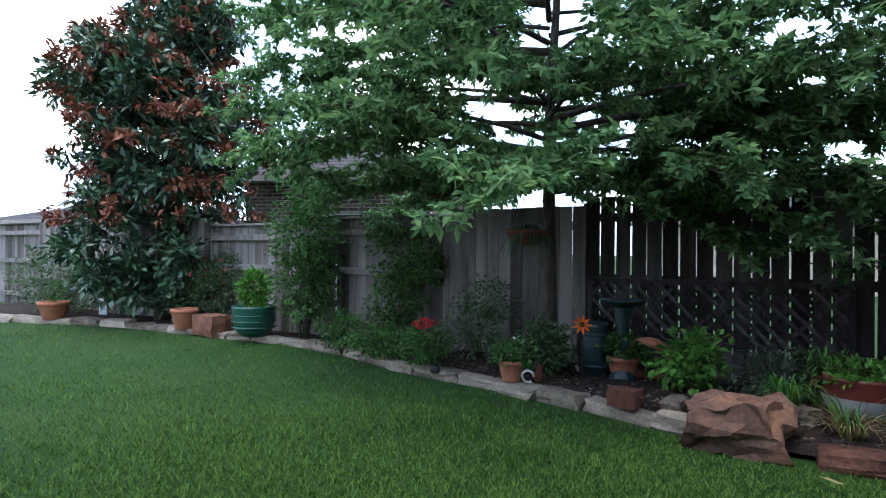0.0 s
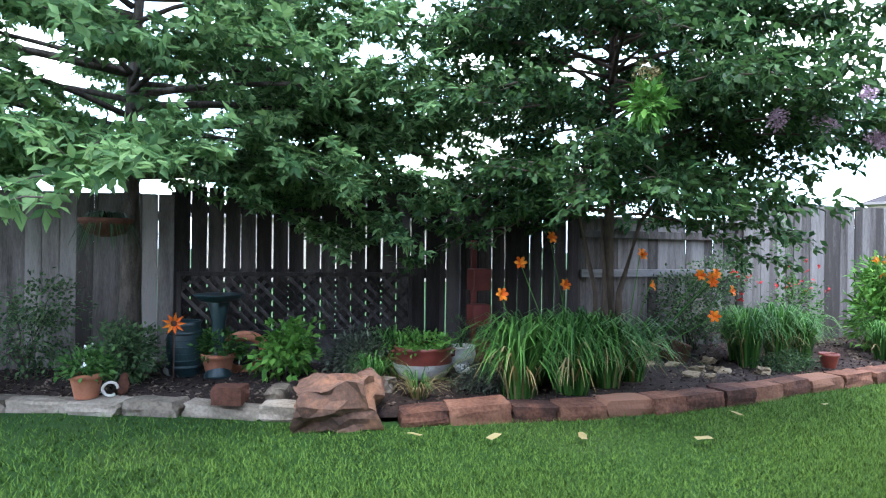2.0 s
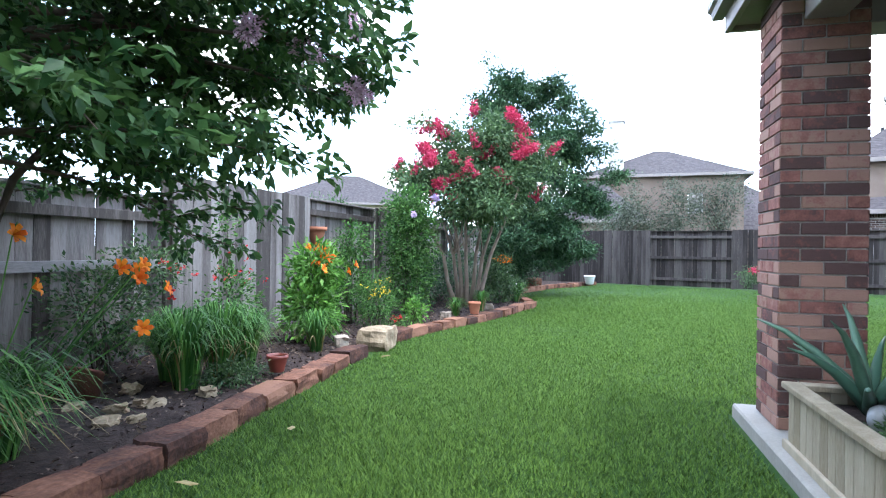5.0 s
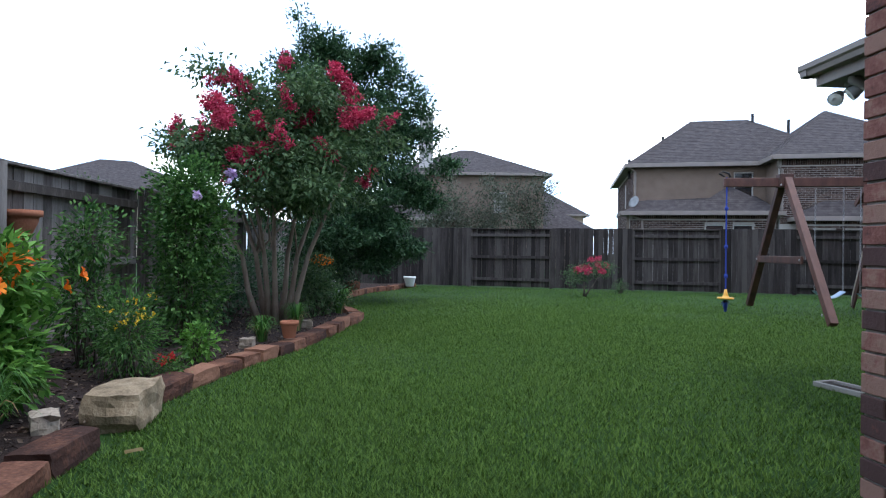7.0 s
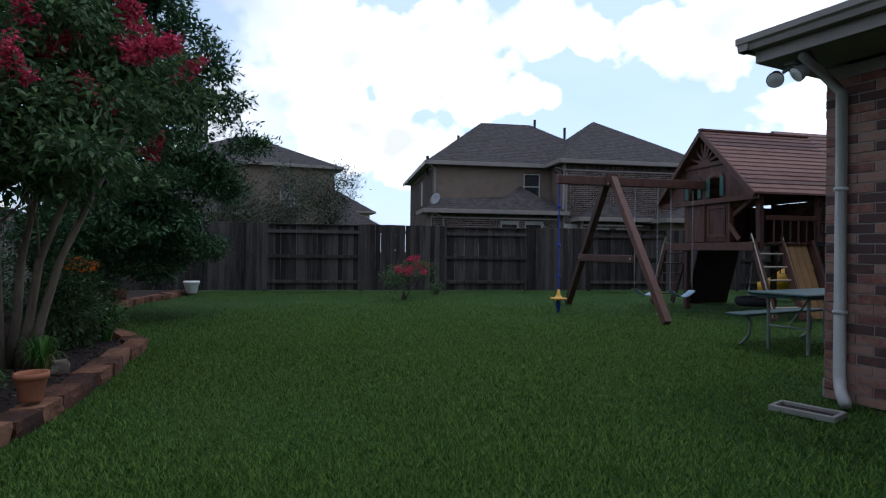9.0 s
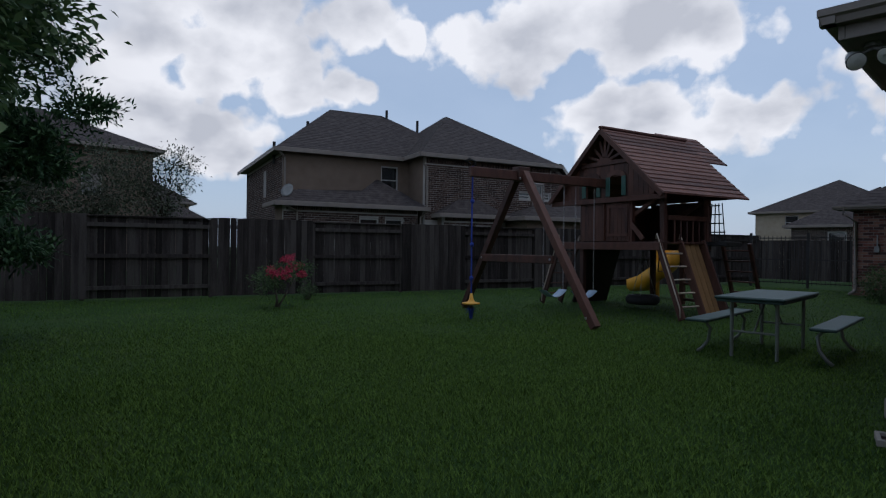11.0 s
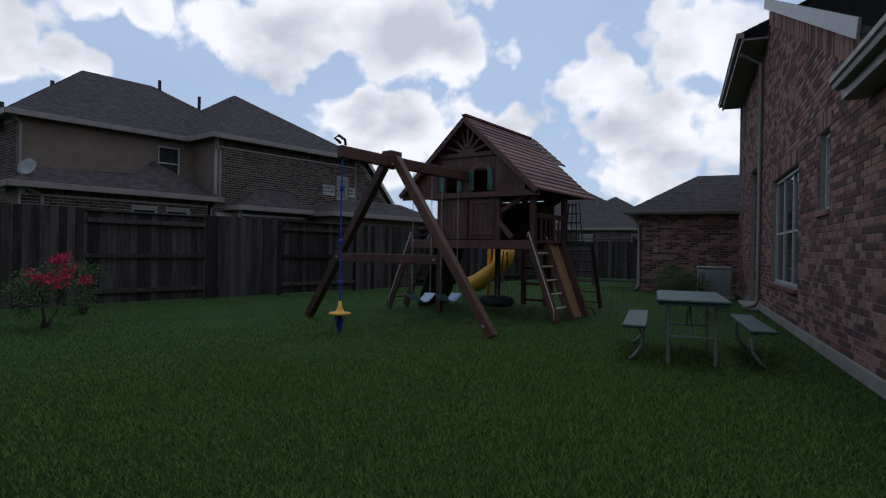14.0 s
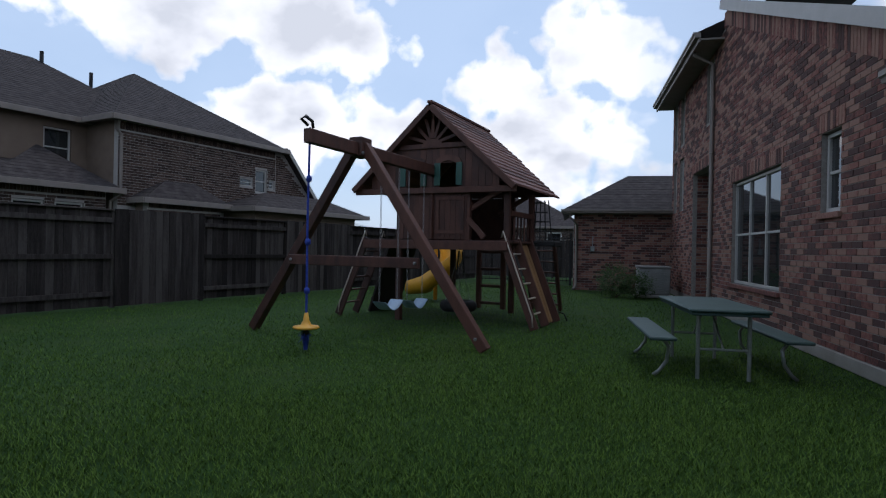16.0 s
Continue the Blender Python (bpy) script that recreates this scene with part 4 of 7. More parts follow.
# upright bricks along the rake
u, c = 0.4, Shape()
while u < 8.55:
    top, tilt = rake(u) - 0.04, 0.432
    c.add([(u, 0, top - 0.3), (u + 0.068, 0, top - 0.3 + 0.068 * tilt), (u + 0.068, 0, top + 0.068 * tilt), (u, 0, top), (u, -0.018, top - 0.3), (u + 0.068, -0.018, top - 0.3 + 0.068 * tilt), (u + 0.068, -0.018, top + 0.068 * tilt), (u, -0.018, top)],
          [(4, 5, 6, 7), (0, 1, 5, 4), (1, 2, 6, 5), (2, 3, 7, 6), (3, 0, 4, 7)])
    u += BH
tagged(part("upright_bricks", c, M["brick"], house, m=EAST), kind="stuff")
# recessed side porch
por = Shape()
por.box(9.3, 11.72, 1.3, 1.5, 0, 3.4).box(9.2, 9.42, 0.22, 1.5, 0, 3.4).box(11.6, 11.8, 0.22, 1.5, 0, 3.4).box(9.2, 11.8, 0.22, 1.5, 3.4, 3.5)
part("porch_recess", por, M["mortar"], house, m=EAST)
skin = brick_skin(1.25, lambda u: 3.25, [], seed=4)
tagged(part("bricks", skin, M["brick"], house, m=EAST @ Matrix.Translation((11.6, 0.1, 0)) @ Matrix(((0, 1, 0, 0), (1, 0, 0, 0), (0, 0, 1, 0), (0, 0, 0, 1)))), kind="stuff")
part("porch_floor", Shape().box(9.3, 11.7, -0.25, 1.4, 0, 0.06, None, 0.01), M["concrete"], house, m=EAST)
# north wall of the house behind the patio, facing +y
NORTH = Matrix.Translation((HOUSE_X - 0.0, HOUSE_Y, 0)) @ Matrix(((-1, 0, 0, 0), (0, -1, 0, 0), (0, 0, 1, 0), (0, 0, 0, 1)))
N_OPEN = [(4.6, 6.4, 0.12, 2.15), (8.2, 10.6, 0.75, 2.15)]
part("wall", wall_shape(14.0, lambda u: 2.7, N_OPEN, 0.2), M["mortar"], house, m=NORTH)
tagged(part("bricks", brick_skin(14.0, lambda u: 2.66, N_OPEN, seed=2), M["brick"], house, m=NORTH), kind="stuff")
for (u0, u1, z0, z1), cols in zip(N_OPEN, (2, 3)):
    sash_window(house, NORTH @ Matrix.Translation((u0 + 0.01, 0.03, z0 + 0.01)), u1 - u0 - 0.02, z1 - z0 - 0.02, cols)
# unseen sides
part("wall", Shape().box(-4.75, -4.55, -15.8, -1.22, 0, 5.8), M["mortar"], house)
part("wall", Shape().box(-4.55, 9.0, -15.8, -15.6, 0, 5.8), M["mortar"], house)
# roofs
part("roof", roof_face([(-5.2, -0.42, 2.90), (9.36, -0.42, 2.90), (9.36, -9.75, RAKE_Z(8.75) + 0.12), (-5.2, -9.75, RAKE_Z(8.75) + 0.12)], 38), M["shingle"], house)
part("roof", roof_face([(9.85, -15.9, 5.84), (9.85, -9.6, 5.84), (5.2, -9.6, 7.9), (5.2, -15.9, 7.9)], 24), M["shingle"], house)
part("rake_board", Shape().beam((9.33, -2.65, RAKE_Z(1.65)), (9.33, -9.72, RAKE_Z(8.72)), 0.035, 0.2), M["trim_white"], house)
part("eave_soffit", Shape().box(9.26, 9.74, -15.9, -9.6, 5.70, 5.74), M["soffit"], house)
part("fascia", Shape().box(9.72, 9.76, -15.9, -9.6, 5.66, 5.86, None, 0.004), M["trim"], house)
gutter((9.76, -15.9, 5.76), (9.76, -9.6, 5.76), M["trim"], house)
downspout((9.7, -10.35, 5.75), (9.31, -10.35, 0.02), (1, 0, 0), M["trim"], house)
# low eave wrapping the near corner, over the wall and its flood lamps
part("soffit", Shape().box(6.7, 9.44, -0.98, -0.42, 2.72, 2.76), M["soffit"], house)
part("soffit", Shape().box(9.27, 9.44, -2.6, -0.98, 2.721, 2.761), M["soffit"], house)
part("roof_return", roof_face([(9.5, -2.62, 2.93), (9.5, -0.4, 2.93), (9.2, -0.6, 3.05), (9.2, -2.62, 3.05)], 3), M["shingle"], house)
part("fascia", Shape().box(9.43, 9.47, -2.62, -0.40, 2.72, 2.9, None, 0.004).box(-5.2, 9.43, -0.44, -0.40, 2.72, 2.9, None, 0.004).box(9.28, 9.43, -2.62, -2.58, 2.72, 2.9, None, 0.004), M["trim"], house)
gutter((9.47, -2.6, 2.82), (9.47, -0.3, 2.82), M["trim"], house)
gutter((9.57, -0.40, 2.82), (6.7, -0.40, 2.82), M["trim"], house)
downspout((9.12, -0.47, 2.82), (9.1, -0.94, 0.02), (-0.6, 0.8, 0), M["trim_white"], house)

# twin flood lamps under the eave
lamp = thing("flood_lamp", "twin grey flood lamps under the eave", "lamp", pose(9.3, -0.62, 2.72))
part("plate", Shape().lathe([(0.06, -0.03), (0.06, 0.0)]), M["metal_grey"], lamp)
for sx in (-0.1, 0.1):
    part("arm", Shape().tube([(0, 0, -0.03), (sx * 0.7, 0.02, -0.07)], 0.014), M["metal_grey"], lamp)
    hd = part("head", Shape().lathe([(0.028, 0.07), (0.04, 0.05), (0.062, -0.03), (0.066, -0.06)]), M["metal_grey"], lamp, smooth=True, m=pose(sx * 1.1, 0.05, -0.1, 55, 0, 30 * (1 if sx > 0 else -1)))
    part("lens", Shape().lathe([(0.06, -0.061), (0.02, -0.07)]), M["white"], hd)

# garage wing beyond
gar = thing("garage_wing", "brick garage wing with a hipped grey shingle roof", "house", pose(0, -16.0, 0))
part("wall", wall_shape(4.0, lambda u: 2.5, [], 0.2), M["mortar"], gar, m=Matrix.Translation((12.2, 0, 0)) @ Matrix(((-1, 0, 0, 0), (0, -1, 0, 0), (0, 0, 1, 0), (0, 0, 0, 1))))
tagged(part("bricks", brick_skin(4.0, lambda u: 2.5, [], seed=6), M["brick"], gar, m=Matrix.Translation((12.2, 0, 0)) @ Matrix(((-1, 0, 0, 0), (0, -1, 0, 0), (0, 0, 1, 0), (0, 0, 0, 1)))), kind="stuff")
part("wall", Shape().box(12.0, 12.2, -6, -0.2, 0, 2.5), M["mortar"], gar)
part("roof", roof_face([(12.6, 0.4, 2.55), (8.2, 0.4, 2.55), (8.2, -2.4, 3.98), (10.35, -2.4, 3.98)], 14), M["shingle"], gar)
part("roof", roof_face([(12.6, -6, 2.55), (12.6, 0.4, 2.55), (10.35, -2.4, 3.98), (10.35, -6, 3.98)], 14), M["shingle"], gar)
part("soffit", Shape().box(8.2, 12.55, 0.0, 0.36, 2.46, 2.49), M["soffit"], gar)
gutter((12.62, 0.38, 2.47), (9.2, 0.38, 2.47), M["trim"], gar)
downspout((12.35, 0.42, 2.47), (12.12, 0.06, 0.02), (0.3, 0.9, 0), M["trim"], gar)
part("meter_box", Shape().box(11.55, 11.68, 0.01, 0.1, 1.25, 1.42, None, 0.01).box(11.6, 11.63, 0.02, 0.06, 1.42, 1.75), M["metal_grey"], gar)
ac = thing("air_conditioner", "grey louvred air conditioner unit beside the garage", "air conditioner", pose(10.0, -14.1, 0))
part("pad", Shape().box(-0.5, 0.5, -0.5, 0.5, 0, 0.08, None, 0.01), M["concrete"], ac)
part("body", Shape().box(-0.42, 0.42, -0.42, 0.42, 0.08, 0.82, None, 0.03), M["metal_grey"], ac)
for k in range(12):
    part("louvre", Shape().box(-0.4, 0.4, 0.42, 0.432, 0.14 + 0.05 * k, 0.165 + 0.05 * k, None, 0.002), M["metal_grey"], ac)
part("top_grille", Shape().box(-0.44, 0.44, -0.44, 0.44, 0.82, 0.88, None, 0.015), M["metal_grey"], ac)

# ---- covered patio ----
tagged(part("patio_slab", Shape().box(-4.6, 6.55, -1.0, 1.86, -0.05, 0.08, None, 0.012), M["concrete"]), "grey concrete patio slab", "patio", kind="structure")
col = thing("brick_column", "square brick column at the patio corner", "column", pose(5.93, 1.26, 0.08))
part("core", Shape().box(0.012, 0.468, 0.012, 0.468, 0, 2.72), M["mortar"], col)
unit = {}
def one_brick(w):
    if w not in unit:
        unit[w] = Shape().box(0.005, w - 0.005, 0.0, 0.05, 0.005, BH - 0.005, None, 0.003).mesh("brick", M["brick"])
    return unit[w]
rng = random.Random(2)
for row in range(34):
    for side in range(4):
        a = pose(0.24, 0.24, row * BH, 0, 0, 90 * side) @ Matrix.Translation((-0.24, -0.24, 0))
        lay = [0.245, 0.235] if (row + side) % 2 else [0.118, 0.245, 0.117]
        u = 0.0
        for w in lay:
            part("brick", one_brick(w), None, col, m=a @ Matrix.Translation((u, rng.uniform(-0.002, 0.002), 0)))
            u += w
roofp = thing("patio_roof", "flat timber patio roof with a grey soffit", "roof", kind="structure")
part("soffit", Shape().box(-4.6, 6.6, -0.3, 1.88, 2.80, 2.84), M["soffit"], roofp)
part("fascia", Shape().box(-4.6, 6.6, 1.88, 1.92, 2.76, 3.0, None, 0.004).box(6.6, 6.64, -0.3, 1.92, 2.76, 3.0, None, 0.004), M["trim"], roofp)
part("roof_deck", Shape().box(-4.6, 6.62, -0.32, 1.9, 2.85, 3.02), M["shingle"], roofp)
part("beam", Shape().box(-4.6, 5.92, 1.4, 1.62, 2.56, 2.795, None, 0.006).box(6.05, 6.3, -0.95, 1.25, 2.56, 2.795, None, 0.006), M["trim"], roofp)
gutter((6.7, 1.92, 2.88), (-4.6, 1.92, 2.88), M["trim"], roofp)

# ---- planter ----
pl = thing("planter_box", "pale slatted timber planter box on the patio", "planter", pose(4.45, 1.22, 0.08))
PW, PD, PH = 1.12, 0.56, 0.33
for k in range(12):
    w = PW / 12
    for y in (0.0, PD - 0.02):
        part("slat", Shape().box(k * w + 0.003, (k + 1) * w - 0.003, y, y + 0.02, 0.02, PH, None, 0.002), M["planterwood"], pl)
for k in range(6):
    w = (PD - 0.05) / 6
    for x in (0.0, PW - 0.02):
        part("slat", Shape().box(x, x + 0.02, 0.025 + k * w + 0.003, 0.025 + (k + 1) * w - 0.003, 0.02, PH, None, 0.002), M["planterwood"], pl)
for x0, x1, y0, y1 in ((-0.03, PW + 0.03, -0.03, 0.06), (-0.03, PW + 0.03, PD - 0.06, PD + 0.03), (-0.03, 0.06, 0.06, PD - 0.06), (PW - 0.06, PW + 0.03, 0.06, PD - 0.06)):
    part("cap", Shape().box(x0, x1, y0, y1, PH, PH + 0.035, None, 0.005), M["planterwood"], pl)
part("soil", Shape().box(0.03, PW - 0.03, 0.03, PD - 0.03, 0.0, PH - 0.06), M["mulch"], pl)
part("foot_rail", Shape().box(-0.02, PW + 0.02, PD, PD + 0.025, 0.0, 0.05, None, 0.004), M["planterwood"], pl)
aloe = thing("aloe_plant", "grey-green spiky aloe growing in the planter", "plant", pose(5.3, 1.5, 0.36))
for k in range(11):
    a, reach, hgt = k * 2.4, 0.17 + 0.035 * (k % 5), 0.5 - 0.032 * k
    s = Shape()
    pts = [(math.cos(a) * reach * q ** 1.2 * 2, math.sin(a) * reach * q ** 1.2 * 2, hgt * (q * 1.35 - 0.35 * q ** 3) + 0.02) for q in (0, 0.25, 0.5, 0.75, 1.0)]
    s.tube(pts, [0.034, 0.032, 0.024, 0.014, 0.003], 6)
    part("leaf", s, M["aloe"], aloe, smooth=True)
mug = thing("fallen_pot", "grey spotted ceramic pot lying on its side in the planter", "pot", pose(5.02, 1.56, 0.405, 90, 0, 70))
part("body", Shape().lathe([(0.03, -0.07), (0.055, -0.06), (0.06, 0.0), (0.05, 0.06), (0.056, 0.08), (0.048, 0.08), (0.042, 0.0)]), M["metal_grey"], mug, smooth=True)
ball = Shape().lathe([(0.0, 0.07), (0.045, 0.055), (0.068, 0.02), (0.07, -0.01), (0.05, -0.05), (0.01, -0.065)])
single("red_ball", ball, M["redpaint"], "dark red glazed ball lying in the planter", "ball", pose(4.82, 1.5, 0.42), smooth=True)
at, out, _ = crown([(4.75, 1.5, 0.38, 0.24, 0.2, 0.07)], 260, 5, 0.02, 3)
single("succulent", leaf_mesh("succulent", at, out, 0.035, 0.016, M["leaf_dull"], 3), None, "low dull green succulent filling the planter", "plant")


# ---- wooden playset ----
PU, PV = Vector((0.972, -0.235, 0)), Vector((-0.235, -0.972, 0))
PLAY = Matrix(((PU.x, PV.x, 0, 15.07), (PU.y, PV.y, 0, -4.05), (0, 0, 1, 0), (0, 0, 0, 1)))
# local x: towards the far fence, local y: away along the swing beam
play = thing("playset", "dark red-brown wooden playset with a gabled fort and swing beam", "playset")
play.matrix_basis = PLAY


def timber(name, a, b, w, h, mat="redwood", roll=0.0, parent=None):
    return part(name, Shape().beam(a, b, w, h, 0.008, roll), M[mat], parent or play)


timber("swing_beam", (0, -1.12, 2.56), (0, 2.2, 2.56), 0.10, 0.17)
timber("leg", (0.06, -0.02, 2.62), (1.86, 0.02, 0.02), 0.13, 0.13)
timber("leg", (-0.06, 0.02, 2.62), (-1.86, 0.02, 0.02), 0.13, 0.13)
timber("cross_brace", (1.12, -0.085, 1.06), (-0.98, -0.085, 1.06), 0.045, 0.14)
part("beam_bracket", Shape().box(-0.1, 0.1, -0.13, 0.13, 2.46, 2.72, None, 0.01), M["redwood"], play)
for x, z in ((1.07, 1.06), (-0.93, 1.06), (-0.12, 2.5), (-1.78, 0.17)):
    part("bolt", Shape().lathe([(0.022, 0), (0.02, 0.012), (0.004, 0.016)], pose(x, -0.11, z, 90)), M["chain"], play)
R0, R1, FW = 2.2, 4.4, 0.64
# fort posts, deck and walls
for x in (-FW, FW):
    for y in (R0, R1):
        timber("fort_post", (x, y, 1.24 if x < 0 and y == R0 else 0), (x, y, 2.3), 0.1, 0.1)
for x in (-1.3,):
    for y in (R0 + 0.1, 3.6):
        timber("fort_post", (x, y, 1.24), (x + 0.02, y, 2.25), 0.1, 0.1)
for k in range(16):
    y = R0 - 0.05 + k * 0.143
    part("deck_board", Shape().box(-1.35 if y < 3.7 else -0.7, 1.33, y, y + 0.135, 1.36, 1.40, None, 0.004), M["redwood"], play)
part("deck_joist", Shape().box(-1.36, 1.34, R0 - 0.1, R0 - 0.055, 1.24, 1.385, None, 0.006), M["redwood"], play)
part("deck_joist", Shape().box(-0.7, 0.7, R1 + 0.06, R1 + 0.1, 1.24, 1.385, None, 0.006), M["redwood"], play)
n = 13
for k in range(n):
    w = 2 * FW / n
    x = -FW + k * w
    hole = (-0.36 < x + w / 2 < -0.03) or (0.3 < x + w / 2 < 0.6)
    part("wall_board", Shape().box(x + 0.002, x + w - 0.002, R0 - 0.06, R0 - 0.038, 1.41, 2.2, None, 0.003), M["redwood"], play)
for y0 in range(14):
    y = R0 + 0.05 + y0 * 0.155
    part("wall_board", Shape().box(FW - 0.01, FW + 0.012, y, y + 0.15, 1.41, 2.2, None, 0.003), M["redwood"], play)
for x0, x1, z0, z1 in ((-0.6, -0.08, 1.5, 2.12),):
    for a, b, c, d in ((x0, x1, z0, z0 + 0.06), (x0, x1, z1 - 0.06, z1), (x0, x0 + 0.06, z0 + 0.06, z1 - 0.06), (x1 - 0.06, x1, z0 + 0.06, z1 - 0.06)):
        part("panel_trim", Shape().box(a, b, R0 - 0.078, R0 - 0.061, c, d, None, 0.003), M["redwood"], play)
timber("corner_trim", (-0.02, R0 - 0.075, 1.42), (-0.02, R0 - 0.075, 2.2), 0.07, 0.02)
part("eave_beam", Shape().box(-1.5, 1.5, R0 - 0.13, R0 - 0.085, 2.17, 2.27, None, 0.006), M["redwood"], play)
# upper gable: boards with two arched windows
EH, PK = 2.28, 3.66
gtop = lambda x: PK - 0.08 - (PK - EH) / 1.5 * abs(x)
for k in range(20):
    w = 2.4 / 20
    x0, x1 = -1.2 + k * w, -1.2 + (k + 1) * w
    xm = (x0 + x1) / 2
    t0, t1 = gtop(x0), gtop(x1)
    win = any(a < xm < b for a, b in ((-0.47, -0.13), (0.19, 0.53)))
    lo, hi = 2.3, 2.68
    def gb(za, zb0, zb1):
        s = Shape()
        v = [(x0 + .002, R0 - .06, za), (x1 - .002, R0 - .06, za), (x1 - .002, R0 - .04, za), (x0 + .002, R0 - .04, za), (x0 + .002, R0 - .06, zb0), (x1 - .002, R0 - .06, zb1), (x1 - .002, R0 - .04, zb1), (x0 + .002, R0 - .04, zb0)]
        return s.add(v, [(3, 2, 1, 0), (4, 5, 6, 7), (0, 1, 5, 4), (1, 2, 6, 5), (2, 3, 7, 6), (3, 0, 4, 7)])
    cap_z = 2.95
    if win:
        part("gable_board", gb(2.68, min(t0, cap_z), min(t1, cap_z)), M["redwood"], play)
    elif min(t0, t1) > 2.32:
        part("gable_board", gb(2.28, min(t0, cap_z), min(t1, cap_z)), M["redwood"], play)
for cx in (-0.30, 0.36):
    arch = Shape()
    outer = [(-0.24, 2.64), (-0.22, 2.74), (-0.12, 2.79), (0, 2.81), (0.12, 2.79), (0.22, 2.74), (0.24, 2.64), (0.17, 2.64), (0.1, 2.7), (0, 2.72), (-0.1, 2.7), (-0.17, 2.64)]
    arch.prism([(cx + x, z) for x, z in outer], Matrix.Translation((0, R0 - 0.085, 0)), 0.024)
    part("window_arch", arch, M["redwood"], play)
    for sx in (-0.2, 0.2):
        part("shutter", Shape().box(cx + sx - 0.055, cx + sx + 0.055, R0 - 0.09, R0 - 0.065, 2.30, 2.68, None, 0.006), M["green_shutter"], play, "dark green plastic shutter")
# back wall
bk = Shape().prism([(-1.46, 2.28), (1.46, 2.28), (0.0, PK - 0.03)], Matrix.Translation((0, R1 - 0.03, 0)), 0.03)
part("back_gable", bk, M["redwood"], play)
part("back_panel", Shape().box(-FW, FW, R1 - 0.03, R1, 1.41, 2.27, None, 0.004), M["redwood"], play)
# sunburst
timber("tie_beam", (-0.64, R0 - 0.075, 2.97), (0.64, R0 - 0.075, 2.97), 0.03, 0.09)
for a in (18, 45, 72, 90, 108, 135, 162):
    c, s_ = math.cos(radians(a)), math.sin(radians(a))
    t = 0.22
    while 3.0 + s_ * t < gtop(c * t) - 0.03 and t < 0.6:
        t += 0.02
    timber("sunburst_ray", (c * 0.1, R0 - 0.07, 3.0 + s_ * 0.1), (c * t, R0 - 0.07, 3.0 + s_ * t), 0.025, 0.06)
part("sunburst_hub", Shape().prism([(0.2 * math.cos(radians(a)), 2.96 + 0.13 * math.sin(radians(a))) for a in range(0, 181, 20)], Matrix.Translation((0, R0 - 0.095, 0)), 0.03), M["redwood"], play)
# plank roofs
for sx in (-1, 1):
    k = 15
    for i in range(k):
        q0, q1 = i / k, (i + 1.15) / k
        x0, x1 = sx * 1.52 * (1 - q0), sx * 1.52 * max(0, 1 - q1)
        z0, z1 = EH - 0.02 + (PK - EH + 0.02) * q0, EH - 0.02 + (PK - EH + 0.02) * min(q1, 1)
        ya, yb = R0 - 0.2, 4.6
        v = [(x0, ya, z0), (x1, ya, z1), (x1, yb, z1), (x0, yb, z0), (x0, ya, z0 + 0.035), (x1, ya, z1 + 0.012), (x1, yb, z1 + 0.012), (x0, yb, z0 + 0.035)]
        part("roof_plank", Shape().add(v, [(3, 2, 1, 0), (4, 5, 6, 7), (0, 1, 5, 4), (1, 2, 6, 5), (2, 3, 7, 6), (3, 0, 4, 7)]), M["redroof"], play)
    timber("bargeboard", (sx * 1.5, R0 - 0.21, EH - 0.05), (0.0, R0 - 0.21, PK - 0.05), 0.03, 0.1)
    for i in range(7):
        q0, q1 = i / 7, (i + 1.15) / 7
        x0, x1 = 0.35 + sx * 0.8 * (1 - q0), 0.35 + sx * 0.8 * max(0, 1 - q1)
        z0, z1 = 3.14 + 0.7 * q0, 3.14 + 0.7 * min(q1, 1)
        v = [(x0, 4.05, z0), (x1, 4.05, z1), (x1, 5.5, z1), (x0, 5.5, z0), (x0, 4.05, z0 + 0.03), (x1, 4.05, z1 + 0.012), (x1, 5.5, z1 + 0.012), (x0, 5.5, z0 + 0.03)]
        part("roof_plank", Shape().add(v, [(3, 2, 1, 0), (4, 5, 6, 7), (0, 1, 5, 4), (1, 2, 6, 5), (2, 3, 7, 6), (3, 0, 4, 7)]), M["redroof"], play)
part("ridge_cap", Shape().box(-0.05, 0.05, R0 - 0.22, 4.62, PK, PK + 0.05, None, 0.01), M["redroof"], play)
for x in (-0.25, 0.3):
    timber("fort_post", (x, 5.0, 0), (x, 5.0, 3.3), 0.1, 0.1)
for z in (0.12, 0.48, 0.84, 1.2):
    timber("rung", (-0.2, 4.97, z), (0.25, 4.97, z), 0.03, 0.06)
# porch posts, rails and brackets on the open side
for y in (R0 + 0.05, 3.6):
    timber("knee_brace", (-FW, y, 1.9), (-1.2, y, 2.22), 0.06, 0.08)
timber("knee_brace", (-0.66, R0 - 0.04, 1.75), (-0.95, R0 - 0.04, 1.44), 0.05, 0.09)
timber("handrail", (-1.3, R0 + 0.2, 1.85), (-1.3, 3.6, 1.85), 0.05, 0.09)
for k in range(6):
    timber("baluster", (-1.3, 2.6 + k * 0.18, 1.4), (-1.3, 2.6 + k * 0.18, 1.83), 0.03, 0.03)
